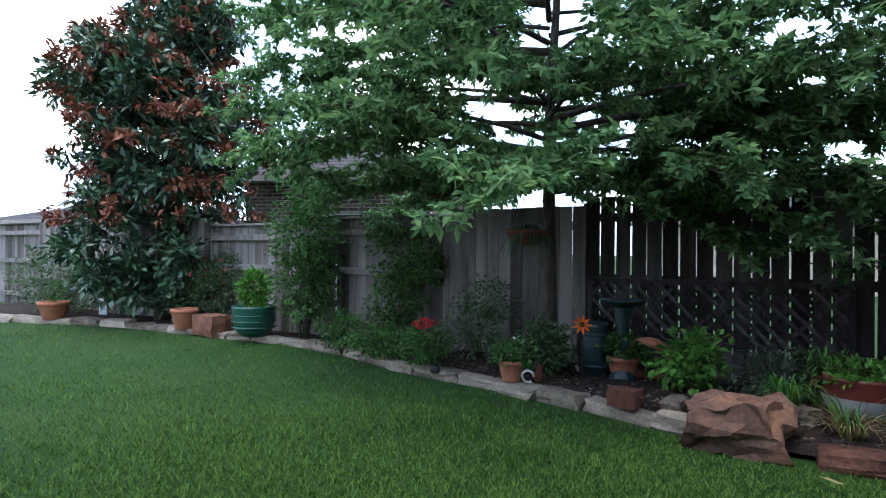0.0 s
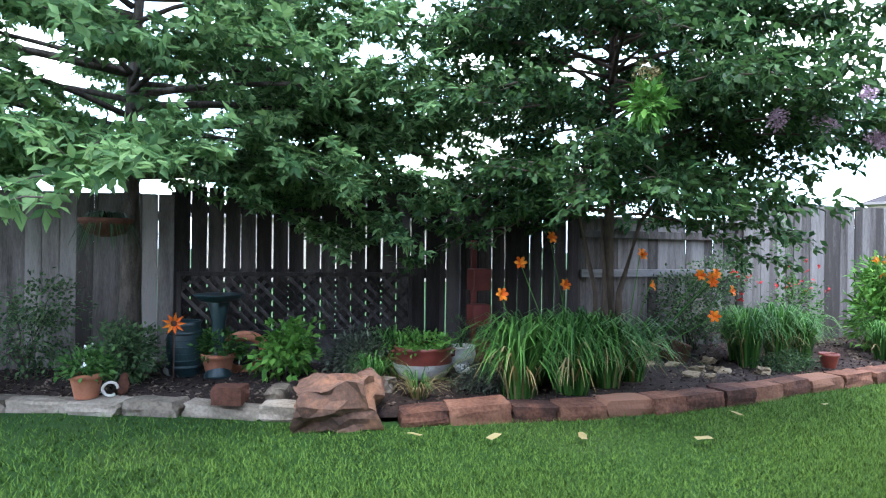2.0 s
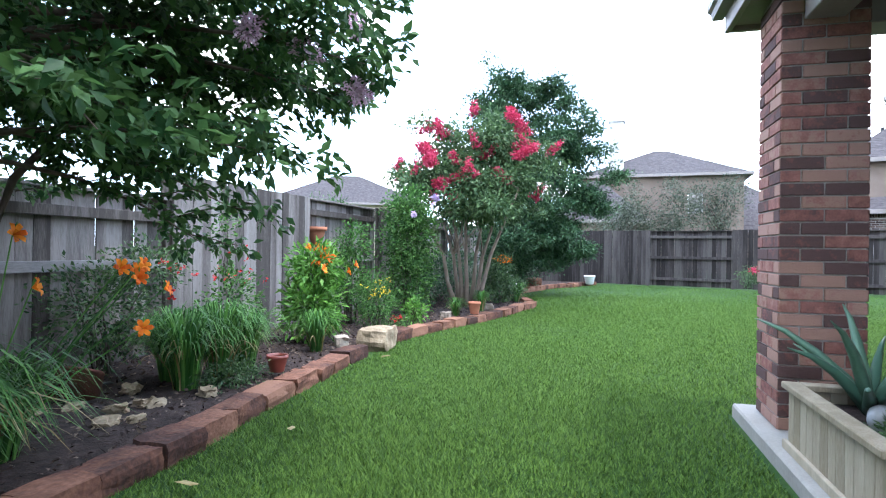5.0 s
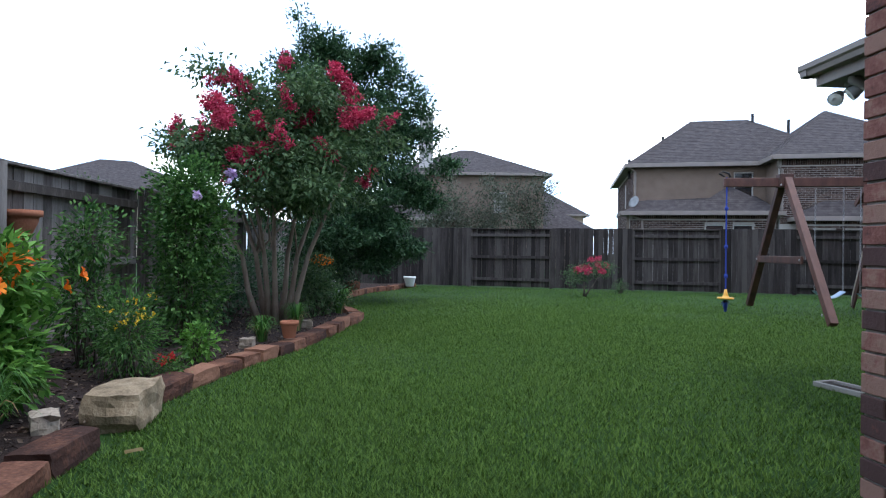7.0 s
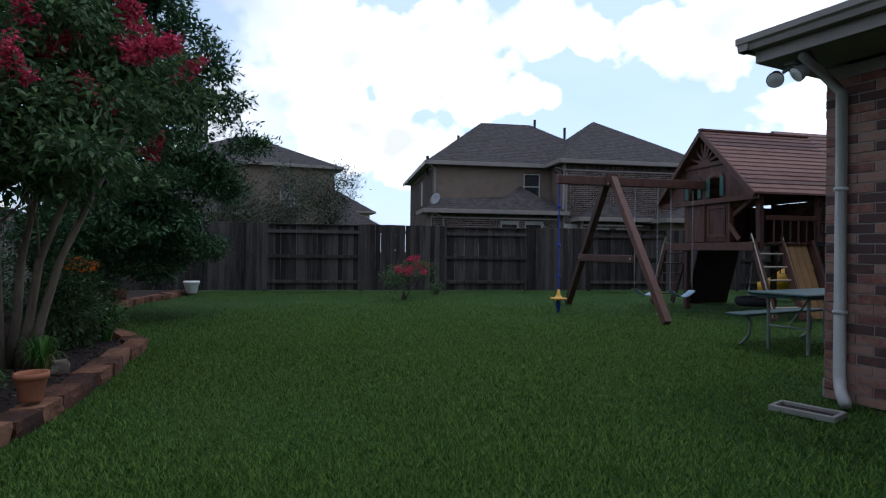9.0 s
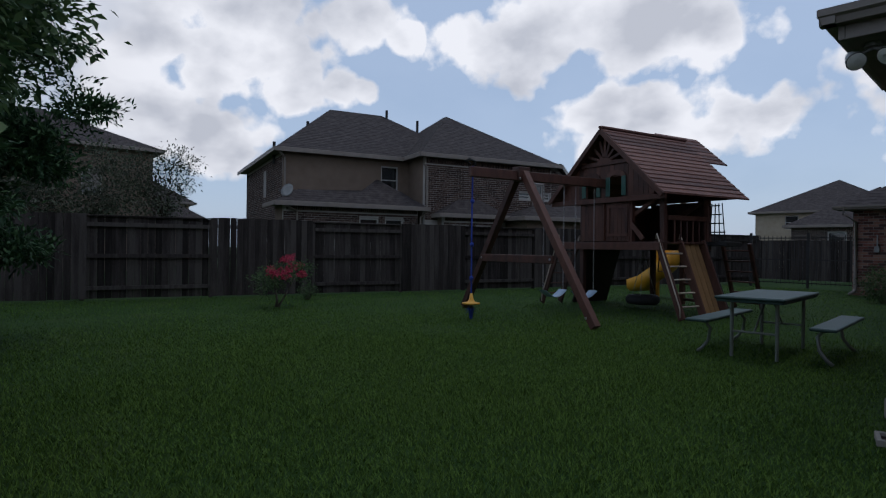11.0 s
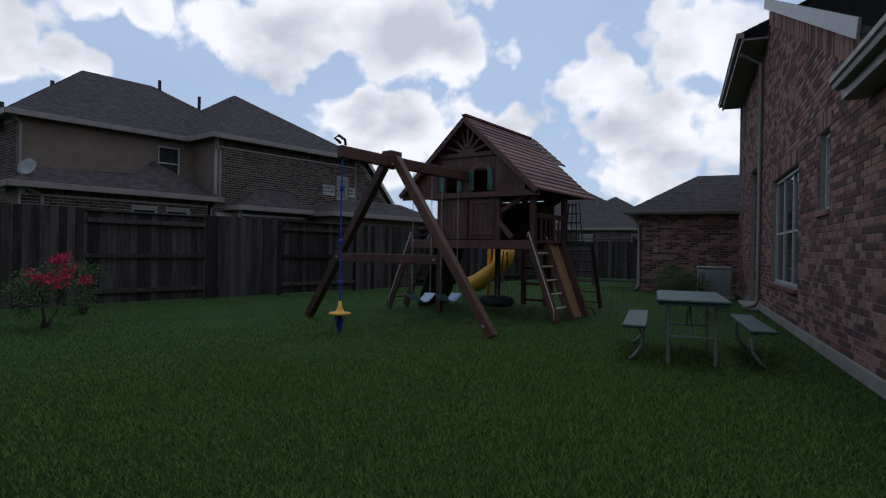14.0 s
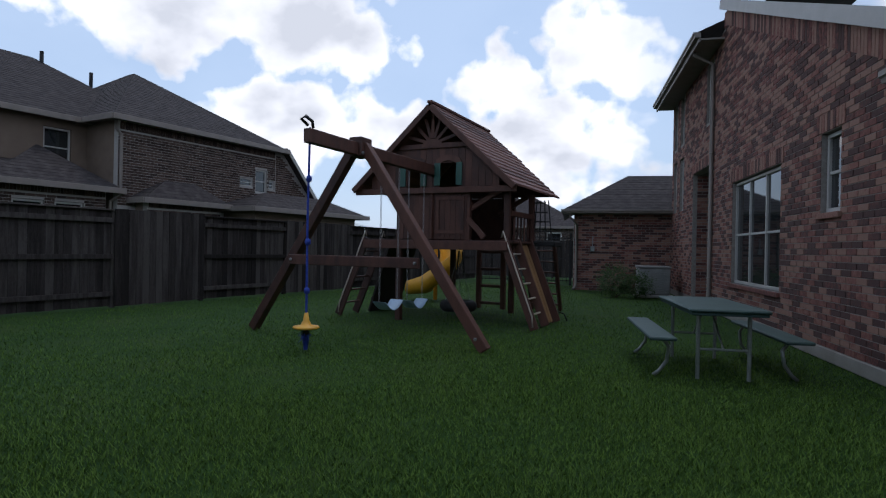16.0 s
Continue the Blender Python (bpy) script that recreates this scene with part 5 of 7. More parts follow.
# ladders
for x_top, x_bot, y0, y1 in ((1.3, 1.88, R0 - 0.05, R0 + 0.5), (-1.28, -1.82, R0 - 0.04, R0 + 0.56)):
    for y in (y0, y1):
        timber("ladder_rail", (x_top, y, 1.42), (x_bot, y, 0.02), 0.045, 0.14)
    for k in range(1, 6):
        q = k / 6
        x, z = x_top + (x_bot - x_top) * q, 1.42 * (1 - q)
        part("rung", Shape().tube([(x, y0, z), (x, y1, z)], 0.016), M["cream"] if x_top < 0 else M["redwood"], play)
    for y in (y0 - 0.03, y1 + 0.03):
        sgn = 1 if x_bot > 0 else -1
        pts = [(x_top + (x_bot - x_top) * q, y, 1.42 * (1 - q) + 0.13) for q in (0.0, 0.25, 0.5, 0.75, 0.93)]
        part("grab_rail", Shape().tube([(x_top - 0.02 * sgn, y, 1.45), *pts, (x_bot - 0.02 * sgn, y, 0.06)], 0.013), M["cream"], play, smooth=True)
# tan plank ramp beside the ladder
timber("ladder_rail", (-1.28, 3.42, 1.42), (-1.82, 3.42, 0.02), 0.045, 0.16)
for k in range(4):
    y = R0 + 0.62 + k * 0.145
    timber("ramp_board", (-1.27, y, 1.40), (-1.78, y, 0.03), 0.135, 0.025, "tanwood")
part("grab_rail", Shape().tube([(-1.26, 3.46, 1.45), (-1.36, 3.46, 1.4), (-1.82, 3.46, 0.2), (-1.95, 3.46, 0.16), (-2.0, 3.46, 0.04)], 0.013), M["black"], play, smooth=True)
# climbing wall of dark planks
cw = part("climbing_wall", Shape().add([(1.33, 3.0, 1.4), (1.33, 4.1, 1.4), (1.8, 4.1, 0.02), (1.8, 3.0, 0.02), (1.3, 3.0, 1.37), (1.3, 4.1, 1.37), (1.76, 4.1, 0.0), (1.76, 3.0, 0.0)], [(0, 1, 2, 3), (7, 6, 5, 4), (0, 3, 7, 4), (1, 0, 4, 5), (2, 1, 5, 6), (3, 2, 6, 7)]), M["darkpanel"], play, "dark climbing panel with cleats")
for k in range(1, 6):
    q = k / 6
    part("cleat", Shape().box(1.33 + 0.47 * q - 0.02, 1.33 + 0.47 * q + 0.03, 3.02, 4.08, 1.4 - 1.38 * q, 1.43 - 1.38 * q, None, 0.004), M["darkpanel"], cw)
# far side climbing frame
for x in (-1.35, -0.75):
    timber("ladder_rail", (x, 4.9, 1.4), (x - 0.05, 5.3, 0.02), 0.07, 0.07)
for k in range(6):
    part("rung", Shape().tube([(-1.37, 4.92 + 0.06 * k, 1.25 - 0.22 * k), (-0.78, 4.92 + 0.06 * k, 1.25 - 0.22 * k)], 0.018), M["redwood"], play)
# black rope lookout on the far corner
part("lookout_tray", Shape().box(-1.75, -1.3, 3.5, 4.0, 1.33, 1.42, None, 0.01), M["black"], play)
for k in range(4):
    part("net_rope", Shape().tube([(-1.33 - 0.11 * k, 3.6, 1.42), (-1.38 - 0.07 * k, 3.6, 2.15)], 0.011), M["black"], play)
for k in range(4):
    z = 1.6 + 0.17 * k
    part("net_rope", Shape().tube([(-1.32, 3.6, z), (-1.66 + 0.08 * k * 0.5, 3.6, z)], 0.014), M["black"], play)
# yellow spiral slide
ax, ay = 1.95, 6.2
s = Shape()
prof = [(0.62, 0.5), (0.62, 0.16), (0.52, 0.03), (0.36, 0.0), (0.2, 0.04), (0.13, 0.2), (0.1, 0.21), (0.15, 0.0), (0.36, -0.035), (0.54, -0.01), (0.655, 0.14), (0.66, 0.5)]
N = 34
for k in range(N + 1):
    q = k / N
    a = radians(60 + 215 * min(q / 0.84, 1))
    out = max(0, q - 0.84) * 2.8
    z = 1.42 - 1.22 * min(q / 0.84, 1) - out * 0.12
    tall = 1.7 - 1.1 * q
    for r, h in prof:
        s.v.append((ax + math.cos(a) * r - math.sin(a) * out, ay + math.sin(a) * r + math.cos(a) * out, max(z, 0.06) + h * tall))
m_ = len(prof)
for k in range(N):
    for j in range(m_):
        j2 = (j + 1) % m_
        s.f.append((k * m_ + j, k * m_ + j2, (k + 1) * m_ + j2, (k + 1) * m_ + j))
slide = part("spiral_slide", s, M["yellow"], play, "yellow plastic spiral slide", smooth=True)
part("slide_pole", Shape().tube([(ax, ay, 0), (ax, ay, 1.6)], 0.05), M["yellow"], slide)
# swings
def chain(a, b, parent):
    a, b = Vector(a), Vector(b)
    k = max(3, int((b - a).length / 0.045))
    s = Shape()
    for i in range(k):
        p = a.lerp(b, (i + 0.5) / k)
        e = Vector((0.012, 0, 0)) if i % 2 else Vector((0, 0.012, 0))
        d = (b - a).normalized() * 0.026
        s.tube([p - d, p - d * 0.6 + e, p + d * 0.6 + e, p + d, p + d * 0.6 - e, p - d * 0.6 - e, p - d], 0.0035, 4, False)
    return part("chain", s, M["chain"], parent)


for y0, sz in ((0.55, 0.46), (1.35, 0.42)):
    sw = part("belt_swing", Shape().add(*(lambda n: ([(0.11 * side, y0 + 0.5 * (k / n), sz - 0.13 * math.sin(math.pi * k / n) + dz) for dz in (0, 0.012) for side in (-1, 1) for k in range(n + 1)],
              [(k, k + 1, n + 2 + k, n + 1 + k) for k in range(n)] + [(2 * n + 2 + k + 1, 2 * n + 2 + k, 3 * n + 3 + k, 3 * n + 3 + k + 1) for k in range(n)] + [(k + 1, k, 2 * n + 2 + k, 2 * n + 3 + k) for k in range(n)] + [(n + 1 + k, n + 2 + k, 3 * n + 4 + k, 3 * n + 3 + k) for k in range(n)]))(8)), M["blue"], play, "light blue belt swing seat", smooth=True)
    for e in (0.0, 0.5):
        chain((0, y0 + e, 2.45), (0, y0 + e, sz + 0.01), sw)
# tyre swing under the deck
ty = Shape()
for i in range(24):
    a = 2 * math.pi * i / 24
    for j in range(10):
        b = 2 * math.pi * j / 10
        r = 0.26 + 0.09 * math.cos(b)
        ty.v.append((0.0 + r * math.cos(a), 3.3 + r * math.sin(a), 0.2 + 0.1 * math.sin(b)))
for i in range(24):
    for j in range(10):
        ty.f.append((i * 10 + j, ((i + 1) % 24) * 10 + j, ((i + 1) % 24) * 10 + (j + 1) % 10, i * 10 + (j + 1) % 10))
tyre = part("tyre_swing", ty, M["black"], play, "black rubber tyre swing", smooth=True)
for a in (0, 120, 240):
    chain((0, 3.3, 1.22), (0.27 * math.cos(radians(a)), 3.3 + 0.27 * math.sin(radians(a)), 0.28), tyre)
# knotted rope with a yellow disc at the end of the beam
rp = part("disc_swing", Shape().tube([(0, -1.06, 2.66), (0.01, -1.06, 1.6), (0.0, -1.06, 0.34)], 0.014), M["rope"], play, "blue knotted climbing rope")
for z in (2.05, 1.3, 0.72):
    part("knot", Shape().lathe([(0.0, 0.045), (0.03, 0.03), (0.036, 0), (0.03, -0.03), (0.0, -0.045)], pose(0, -1.06, z), 10), M["rope"], rp, smooth=True)
part("beam_hook", Shape().tube([(0, -1.1, 2.68), (0.02, -1.2, 2.74), (0.0, -1.14, 2.78), (0, -1.02, 2.74), (0, -1.0, 2.66)], 0.02), M["black"], rp, smooth=True)
part("disc", Shape().lathe([(0.02, 0.46), (0.04, 0.36), (0.07, 0.31), (0.15, 0.3), (0.16, 0.285), (0.15, 0.27), (0.04, 0.265), (0.02, 0.26)], pose(0, -1.06, 0.0), 18), M["yellow"], rp, smooth=True)
part("knot", Shape().lathe([(0.0, 0.26), (0.04, 0.24), (0.045, 0.21), (0.0, 0.18)], pose(0, -1.06, 0), 10), M["black"], rp, smooth=True)
rngf = np.random.default_rng(9)
vf, ff = arcs(60, rngf, (0, -1.06, 0.02), 0.1, 0.2, 0.012, 3)
part("frayed_end", quads_mesh("frayed_end", vf, ff, M["rope"]), None, rp)
# trapeze under the deck
part("trapeze", Shape().tube([(0.5, 4.55, 1.2), (0.46, 4.55, 0.75), (0.62, 4.55, 0.75), (0.58, 4.55, 1.2)], 0.014), M["black"], play)

# ---- picnic table and benches ----
tb = thing("picnic_table", "dark green metal picnic table on grey steel legs", "table", pose(10.78, -3.5, 0, 0, 0, 2))
part("tabletop", Shape().box(-0.37, 0.37, -0.85, 0.85, 0.685, 0.72, None, 0.012), M["table"], tb)
part("apron", Shape().box(-0.35, 0.35, -0.83, 0.83, 0.655, 0.684, None, 0.006), M["table"], tb)
for y in (-0.62, 0.62):
    for x in (-0.24, 0.24):
        part("leg", Shape().tube([(x, y, 0.66), (x, y, 0.0)], 0.02), M["tube"], tb)
    part("leg_bar", Shape().tube([(-0.24, y, 0.3), (0.24, y, 0.3)], 0.014), M["tube"], tb)
    part("brace", Shape().tube([(0.0, y * 0.2, 0.66), (0.0, y, 0.3)], 0.011), M["tube"], tb)
bench = thing("bench", "dark green metal bench with bent steel legs beside the picnic table", "bench", pose(10.1, -3.75, 0, 0, 0, 2), "benches at the picnic table")
part("seat", Shape().box(-0.13, 0.13, -0.9, 0.9, 0.385, 0.42, None, 0.01), M["table"], bench)
for y in (-0.68, 0.68):
    part("leg", Shape().tube([(-0.09, y, 0.385), (0.04, y, 0.37), (0.09, y, 0.3), (0.07, y, 0.15), (0.0, y, 0.05), (-0.06, y, 0.0)], 0.02), M["tube"], bench, smooth=True)
copy_thing(bench, pose(11.38, -3.6, 0, 0, 0, 182))

# splash tray below the downspout
tray = thing("splash_tray", "shallow concrete splash tray on the grass", "tray", pose(9.0, -0.35, 0.0, 0, 0, 12))
part("base", Shape().box(-0.2, 0.2, -0.11, 0.11, 0.0, 0.02, None, 0.004), M["mulch"], tray)
for a in ((-0.22, 0.22, 0.09, 0.12), (-0.22, 0.22, -0.12, -0.09), (-0.22, -0.19, -0.09, 0.09), (0.19, 0.22, -0.09, 0.09)):
    part("rim", Shape().box(*a, 0.0, 0.045, None, 0.005), M["concrete"], tray)


# ---- neighbouring houses ----
def hip_house(label, origin, turn, w, d, eave, rise, wall="stucco", roof="shingle", over=0.4, windows=(), chimney=None, stepback=0.0, brick=None, skip_back=True):
    """A hipped block: local x along the side facing the garden, local y away from it."""
    ob = thing("house", label, "house", pose(*origin, 0, 0, 0, turn))
    fill_house(ob, w, d, eave, rise, wall, roof, over, windows, chimney, brick, (0, 0))
    return ob


def fill_house(ob, w, d, eave, rise, wall, roof, over, windows, chimney, brick, at, hip=None):
    base = Matrix.Translation((*at, 0))
    openings = [(x, x + ww, z, z + hh) for x, z, ww, hh in windows]
    part("wall", wall_shape(w, lambda u: eave, openings, 0.2), M[wall], ob, m=base)
    if brick:
        z_from, z_to = brick
        tagged(part("bricks", brick_skin(w, lambda u: min(z_to, eave), openings, seed=int(w * 10), z_from=z_from), M["nbrick"], ob, m=base), kind="stuff")
    side = wall_shape(d - 0.2, lambda u: eave, [], 0.2)
    part("wall", side, M["stucco" if wall == "nmortar" else wall], ob, m=base @ Matrix.Translation((0, d, 0)) @ pose(0, 0, 0, 0, 0, -90))
    part("wall", side, M["stucco" if wall == "nmortar" else wall], ob, m=base @ Matrix.Translation((w, 0.2, 0)) @ pose(0, 0, 0, 0, 0, 90))
    for x, z, ww, hh in windows:
        sash_window(ob, base @ Matrix.Translation((x + 0.01, 0.02, z + 0.01)), ww - 0.02, hh - 0.02, 1)
    o = over
    k = hip or min(w, d) / 2 + o
    r0, r1 = (-o + k, w + o - k)
    yy = d / 2
    if w >= d:
        A, B = (r0, yy, eave + rise), (r1, yy, eave + rise)
    else:
        A, B = (w / 2, -o + k, eave + rise), (w / 2, d + o - k, eave + rise)
    c = [(-o, -o, eave), (w + o, -o, eave), (w + o, d + o, eave), (-o, d + o, eave)]
    faces = [(c[0], c[1], B, A), (c[1], c[2], B, B), (c[2], c[3], A, B), (c[3], c[0], A, A)] if w >= d else [(c[0], c[1], A, A), (c[1], c[2], B, A), (c[2], c[3], B, B), (c[3], c[0], A, B)]
    for fc in faces:
        part("roof", roof_face(fc, max(6, int(rise / 0.09))), M[roof], ob, m=base)
    part("soffit", Shape().box(-o, w + o, -o, d + o, eave - 0.05, eave - 0.02), M["soffit"], ob, m=base)
    part("fascia", Shape().box(-o - 0.02, w + o + 0.02, -o - 0.04, -o, eave - 0.12, eave + 0.04, None, 0.005).box(-o - 0.04, -o, -o, d + o, eave - 0.12, eave + 0.04, None, 0.005).box(w + o, w + o + 0.04, -o, d + o, eave - 0.12, eave + 0.04, None, 0.005), M["trim"], ob, m=base)
    if chimney:
        x, y, h = chimney
        part("chimney", Shape().box(x, x + 0.8, y, y + 0.8, 0, h, None, 0.01).box(x - 0.08, x + 0.88, y - 0.08, y + 0.88, h, h + 0.12, None, 0.01), M['trim_white'], ob, m=base)


# behind the far fence: two-storey, stucco and dark brick. local x runs from its north end southwards
NB = thing("house", "two-storey stucco and dark brick house with hipped grey roofs", "house")
NB.matrix_basis = Matrix.Translation((27.1, -5.8, 0)) @ Matrix(((-0.294, 0.956, 0, 0), (-0.956, -0.294, 0, 0), (0, 0, 1, 0), (0, 0, 0, 1)))
fill_house(NB, 8.35, 8.0, 4.78, 2.62, "stucco", "shingle", 0.35, [(3.85, 3.35, 0.75, 1.12)], None, None, (0.35, 0.9), 3.3)
fill_house(NB, 6.0, 8.4, 4.79, 2.58, "nmortar", "shingle", 0.35, [(4.35, 3.3, 0.6, 0.32), (5.05, 3.12, 0.55, 0.85), (5.68, 3.3, 0.3, 0.32)], None, (2.3, 4.45), (5.4, -0.65), 4.4)
# brick end wall, and upright brick courses under the eaves
tagged(part("bricks", brick_skin(7.9, lambda u: 4.62, [(3.0, 3.6, 3.3, 4.3)], seed=31, z_from=1.5), M["nbrick"], NB, m=Matrix.Translation((0.344, 0.92, 0)) @ Matrix(((0, -1, 0, 0), (1, 0, 0, 0), (0, 0, 1, 0), (0, 0, 0, 1))) @ Matrix.Diagonal((1, -1, 1, 1))), kind="stuff")
part("end_mortar", Shape().box(0.344, 0.349, 0.91, 8.85, 1.4, 4.7), M["nmortar"], NB)
def upright_course(u0, u1, v, z):
    c, k = Shape(), u0
    while k < u1:
        c.box(k, k + 0.068, v - 0.012, v, z, z + 0.22)
        k += BH
    return tagged(part("upright_bricks", c, M["nbrick"], NB), kind="stuff")
upright_course(5.45, 11.35, -0.65, 4.48)
# lower roofs before the house: a long skirt with a hip, a bay and a side porch
fill_house(NB, 5.1, 1.35, 2.74, 0.55, "nmortar", "shingle", 0.35, [(2.75, 1.35, 0.75, 0.95), (3.75, 1.35, 0.75, 0.95)], None, (1.5, 2.48), (0.1, -0.45))
part("roof", roof_face([(0.1, -0.78, 2.75), (5.45, -0.78, 2.75), (5.0, 0.88, 3.5), (0.2, 0.88, 3.3)], 9), M["shingle"], NB)
part("roof", roof_face([(2.2, -0.75, 2.76), (5.5, -0.75, 2.76), (4.05, 0.86, 3.9), (4.0, 0.86, 3.9)], 12), M["shingle"], NB)
part("roof", roof_face([(5.5, -0.75, 2.76), (5.5, 0.88, 2.76), (4.05, 0.88, 3.9), (4.05, 0.86, 3.9)], 12), M["shingle"], NB)
upright_course(0.2, 5.15, -0.45, 2.5)
fill_house(NB, 2.55, 0.55, 2.5, 0.62, "nmortar", "shingle", 0.25, [(0.4, 1.3, 0.7, 0.8), (1.4, 1.3, 0.7, 0.8)], None, (1.5, 2.26), (5.95, -1.2), 1.0)
upright_course(6.0, 8.45, -1.2, 2.27)
fill_house(NB, 5.2, 1.5, 2.45, 0.62, "stucco", "shingle", 0.4, [], None, None, (9.1, -2.15), 1.5)
# sloping side roof at the far end
part("wall", Shape().prism([(11.4, 2.3), (13.3, 2.3), (13.3, 3.1), (11.75, 4.75), (11.4, 4.78)], Matrix.Translation((0, -0.645, 0)), 4.0), M["nmortar"], NB)
tagged(part("bricks", brick_skin(1.8, lambda u: min(4.6, 4.75 - 1.07 * (u - 0.35) - 0.1), [], seed=33, z_from=2.3), M["nbrick"], NB, m=Matrix.Translation((11.42, -0.648, 0))), kind="stuff")
part("roof", roof_face([(13.5, -0.95, 2.98), (13.5, 4.0, 2.98), (11.7, 4.0, 4.9), (11.7, -0.95, 4.9)], 18), M["shingle"], NB)
part("rake_board", Shape().beam((13.5, -0.97, 2.9), (11.72, -0.97, 4.82), 0.03, 0.14), M["trim_white"], NB)
for pts in (((5.3, -0.9, 4.72), (5.3, -0.72, 4.45), (5.45, -0.72, 4.3), (5.45, -0.72, 2.8)), ((0.1, 0.6, 4.7), (0.42, 0.84, 4.5), (0.42, 0.84, 2.9)), ((0.0, -0.75, 2.68), (0.55, -0.5, 2.45), (0.6, -0.5, 1.4)), ((5.5, -0.78, 2.66), (5.3, -0.5, 2.4), (5.3, -0.5, 1.4))):
    part("downspout", Shape().tube(pts, 0.045), M["trim"], NB)
for x, y, z in ((5.9, 4.6, 7.35), (7.2, 4.0, 6.9), (0.3, 2.2, 5.0), (1.8, 3.0, 6.1)):
    part("vent_pipe", Shape().tube([(x, y, z - 0.6), (x, y, z + 0.25)], 0.06), M["black"], NB)
part("satellite_dish", Shape().lathe([(0.02, 0), (0.14, 0.02), (0.24, 0.07), (0.25, 0.075), (0.14, 0.03)], pose(0.3, -0.3, 3.15, 70, 0, -50)), M["metal_grey"], NB, smooth=True)
part("dish_arm", Shape().tube([(0.3, 0.1, 3.0), (0.3, -0.2, 3.13)], 0.02), M["metal_grey"], NB)
# back-left: brick house close behind the fence
hip_house("single-storey brown brick house with a grey roof behind the fence", (-7.3, 11.9), 8, 4.1, 6.0, 2.8, 1.3, "nmortar", windows=((1.8, 0.9, 0.9, 1.15),), brick=(1.2, 2.75))
hip_house("distant low house with a pale grey roof", (-27.0, 19.0), 0, 9.0, 8.0, 2.4, 1.3, "tan")
hip_house("distant single-storey house with a grey hipped roof", (0.5, 24.0), -12, 12.0, 7.5, 2.4, 1.5, "tan")
# beyond the right-hand part of the back fence
hip_house("grey hip-roofed house beyond the back fence", (41.0, 27.0), -68, 12.0, 10.0, 4.6, 2.7, "tan", windows=((9.0, 2.6, 1.0, 1.2),))
# two-storey pair farther off
hip_house("two-storey taupe house with a tall chimney, far beyond the fence", (38.5, 3.6), -95, 8.8, 8.0, 5.65, 2.05, "stucco", windows=((5.9, 3.4, 0.8, 1.2),), chimney=(1.5, 0.4, 9.0))
hip_house("low wing with a grey roof in front of the far house", (34.5, 5.5), -95, 5.0, 4.5, 2.8, 2.4, "stucco")
hip_house("distant house with a steep grey roof", (52.0, -5.0), -100, 7.0, 7.0, 4.2, 2.6, "tan")
hip_house("distant low house roof above the fence", (44.0, -2.0), -95, 8.0, 7.0, 2.6, 2.6, "stucco")
# beyond the end of the garden
hip_house("distant tan and brick house with dark roof", (19.5, -38.0), 180, 8.0, 8.0, 2.9, 2.6, "nmortar", windows=((2.0, 1.3, 1.0, 1.2), (5.5, 1.3, 1.0, 1.2)), brick=(0.0, 2.9))
hip_house("distant two-storey tan house", (23.5, -44.0), 180, 9.0, 9.0, 4.2, 2.6, "tan", windows=((2.0, 2.9, 0.9, 1.0), (5.5, 2.9, 0.9, 1.0)))

# iron gate at the end of the garden
gate = thing("iron_gate", "black iron bar gate between the fence and the garage", "gate", pose(12.3, -18.4, 0, 0, 0, 0))
for x in (0.0, 1.6, 3.4):
    part("post", Shape().box(x - 0.04, x + 0.04, -0.04, 0.04, 0, 1.9, None, 0.005), M["black"], gate)
for z in (0.15, 0.95, 1.7):
    part("rail", Shape().box(0.04, 3.36, -0.012, 0.012, z, z + 0.035), M["black"], gate)
for k in range(24):
    part("bar", Shape().box(0.12 + k * 0.135, 0.135 + k * 0.135, -0.008, 0.008, 0.1, 1.8), M["black"], gate)
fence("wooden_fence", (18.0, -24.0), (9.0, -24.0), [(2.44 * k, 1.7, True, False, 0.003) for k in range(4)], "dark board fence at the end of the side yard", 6)


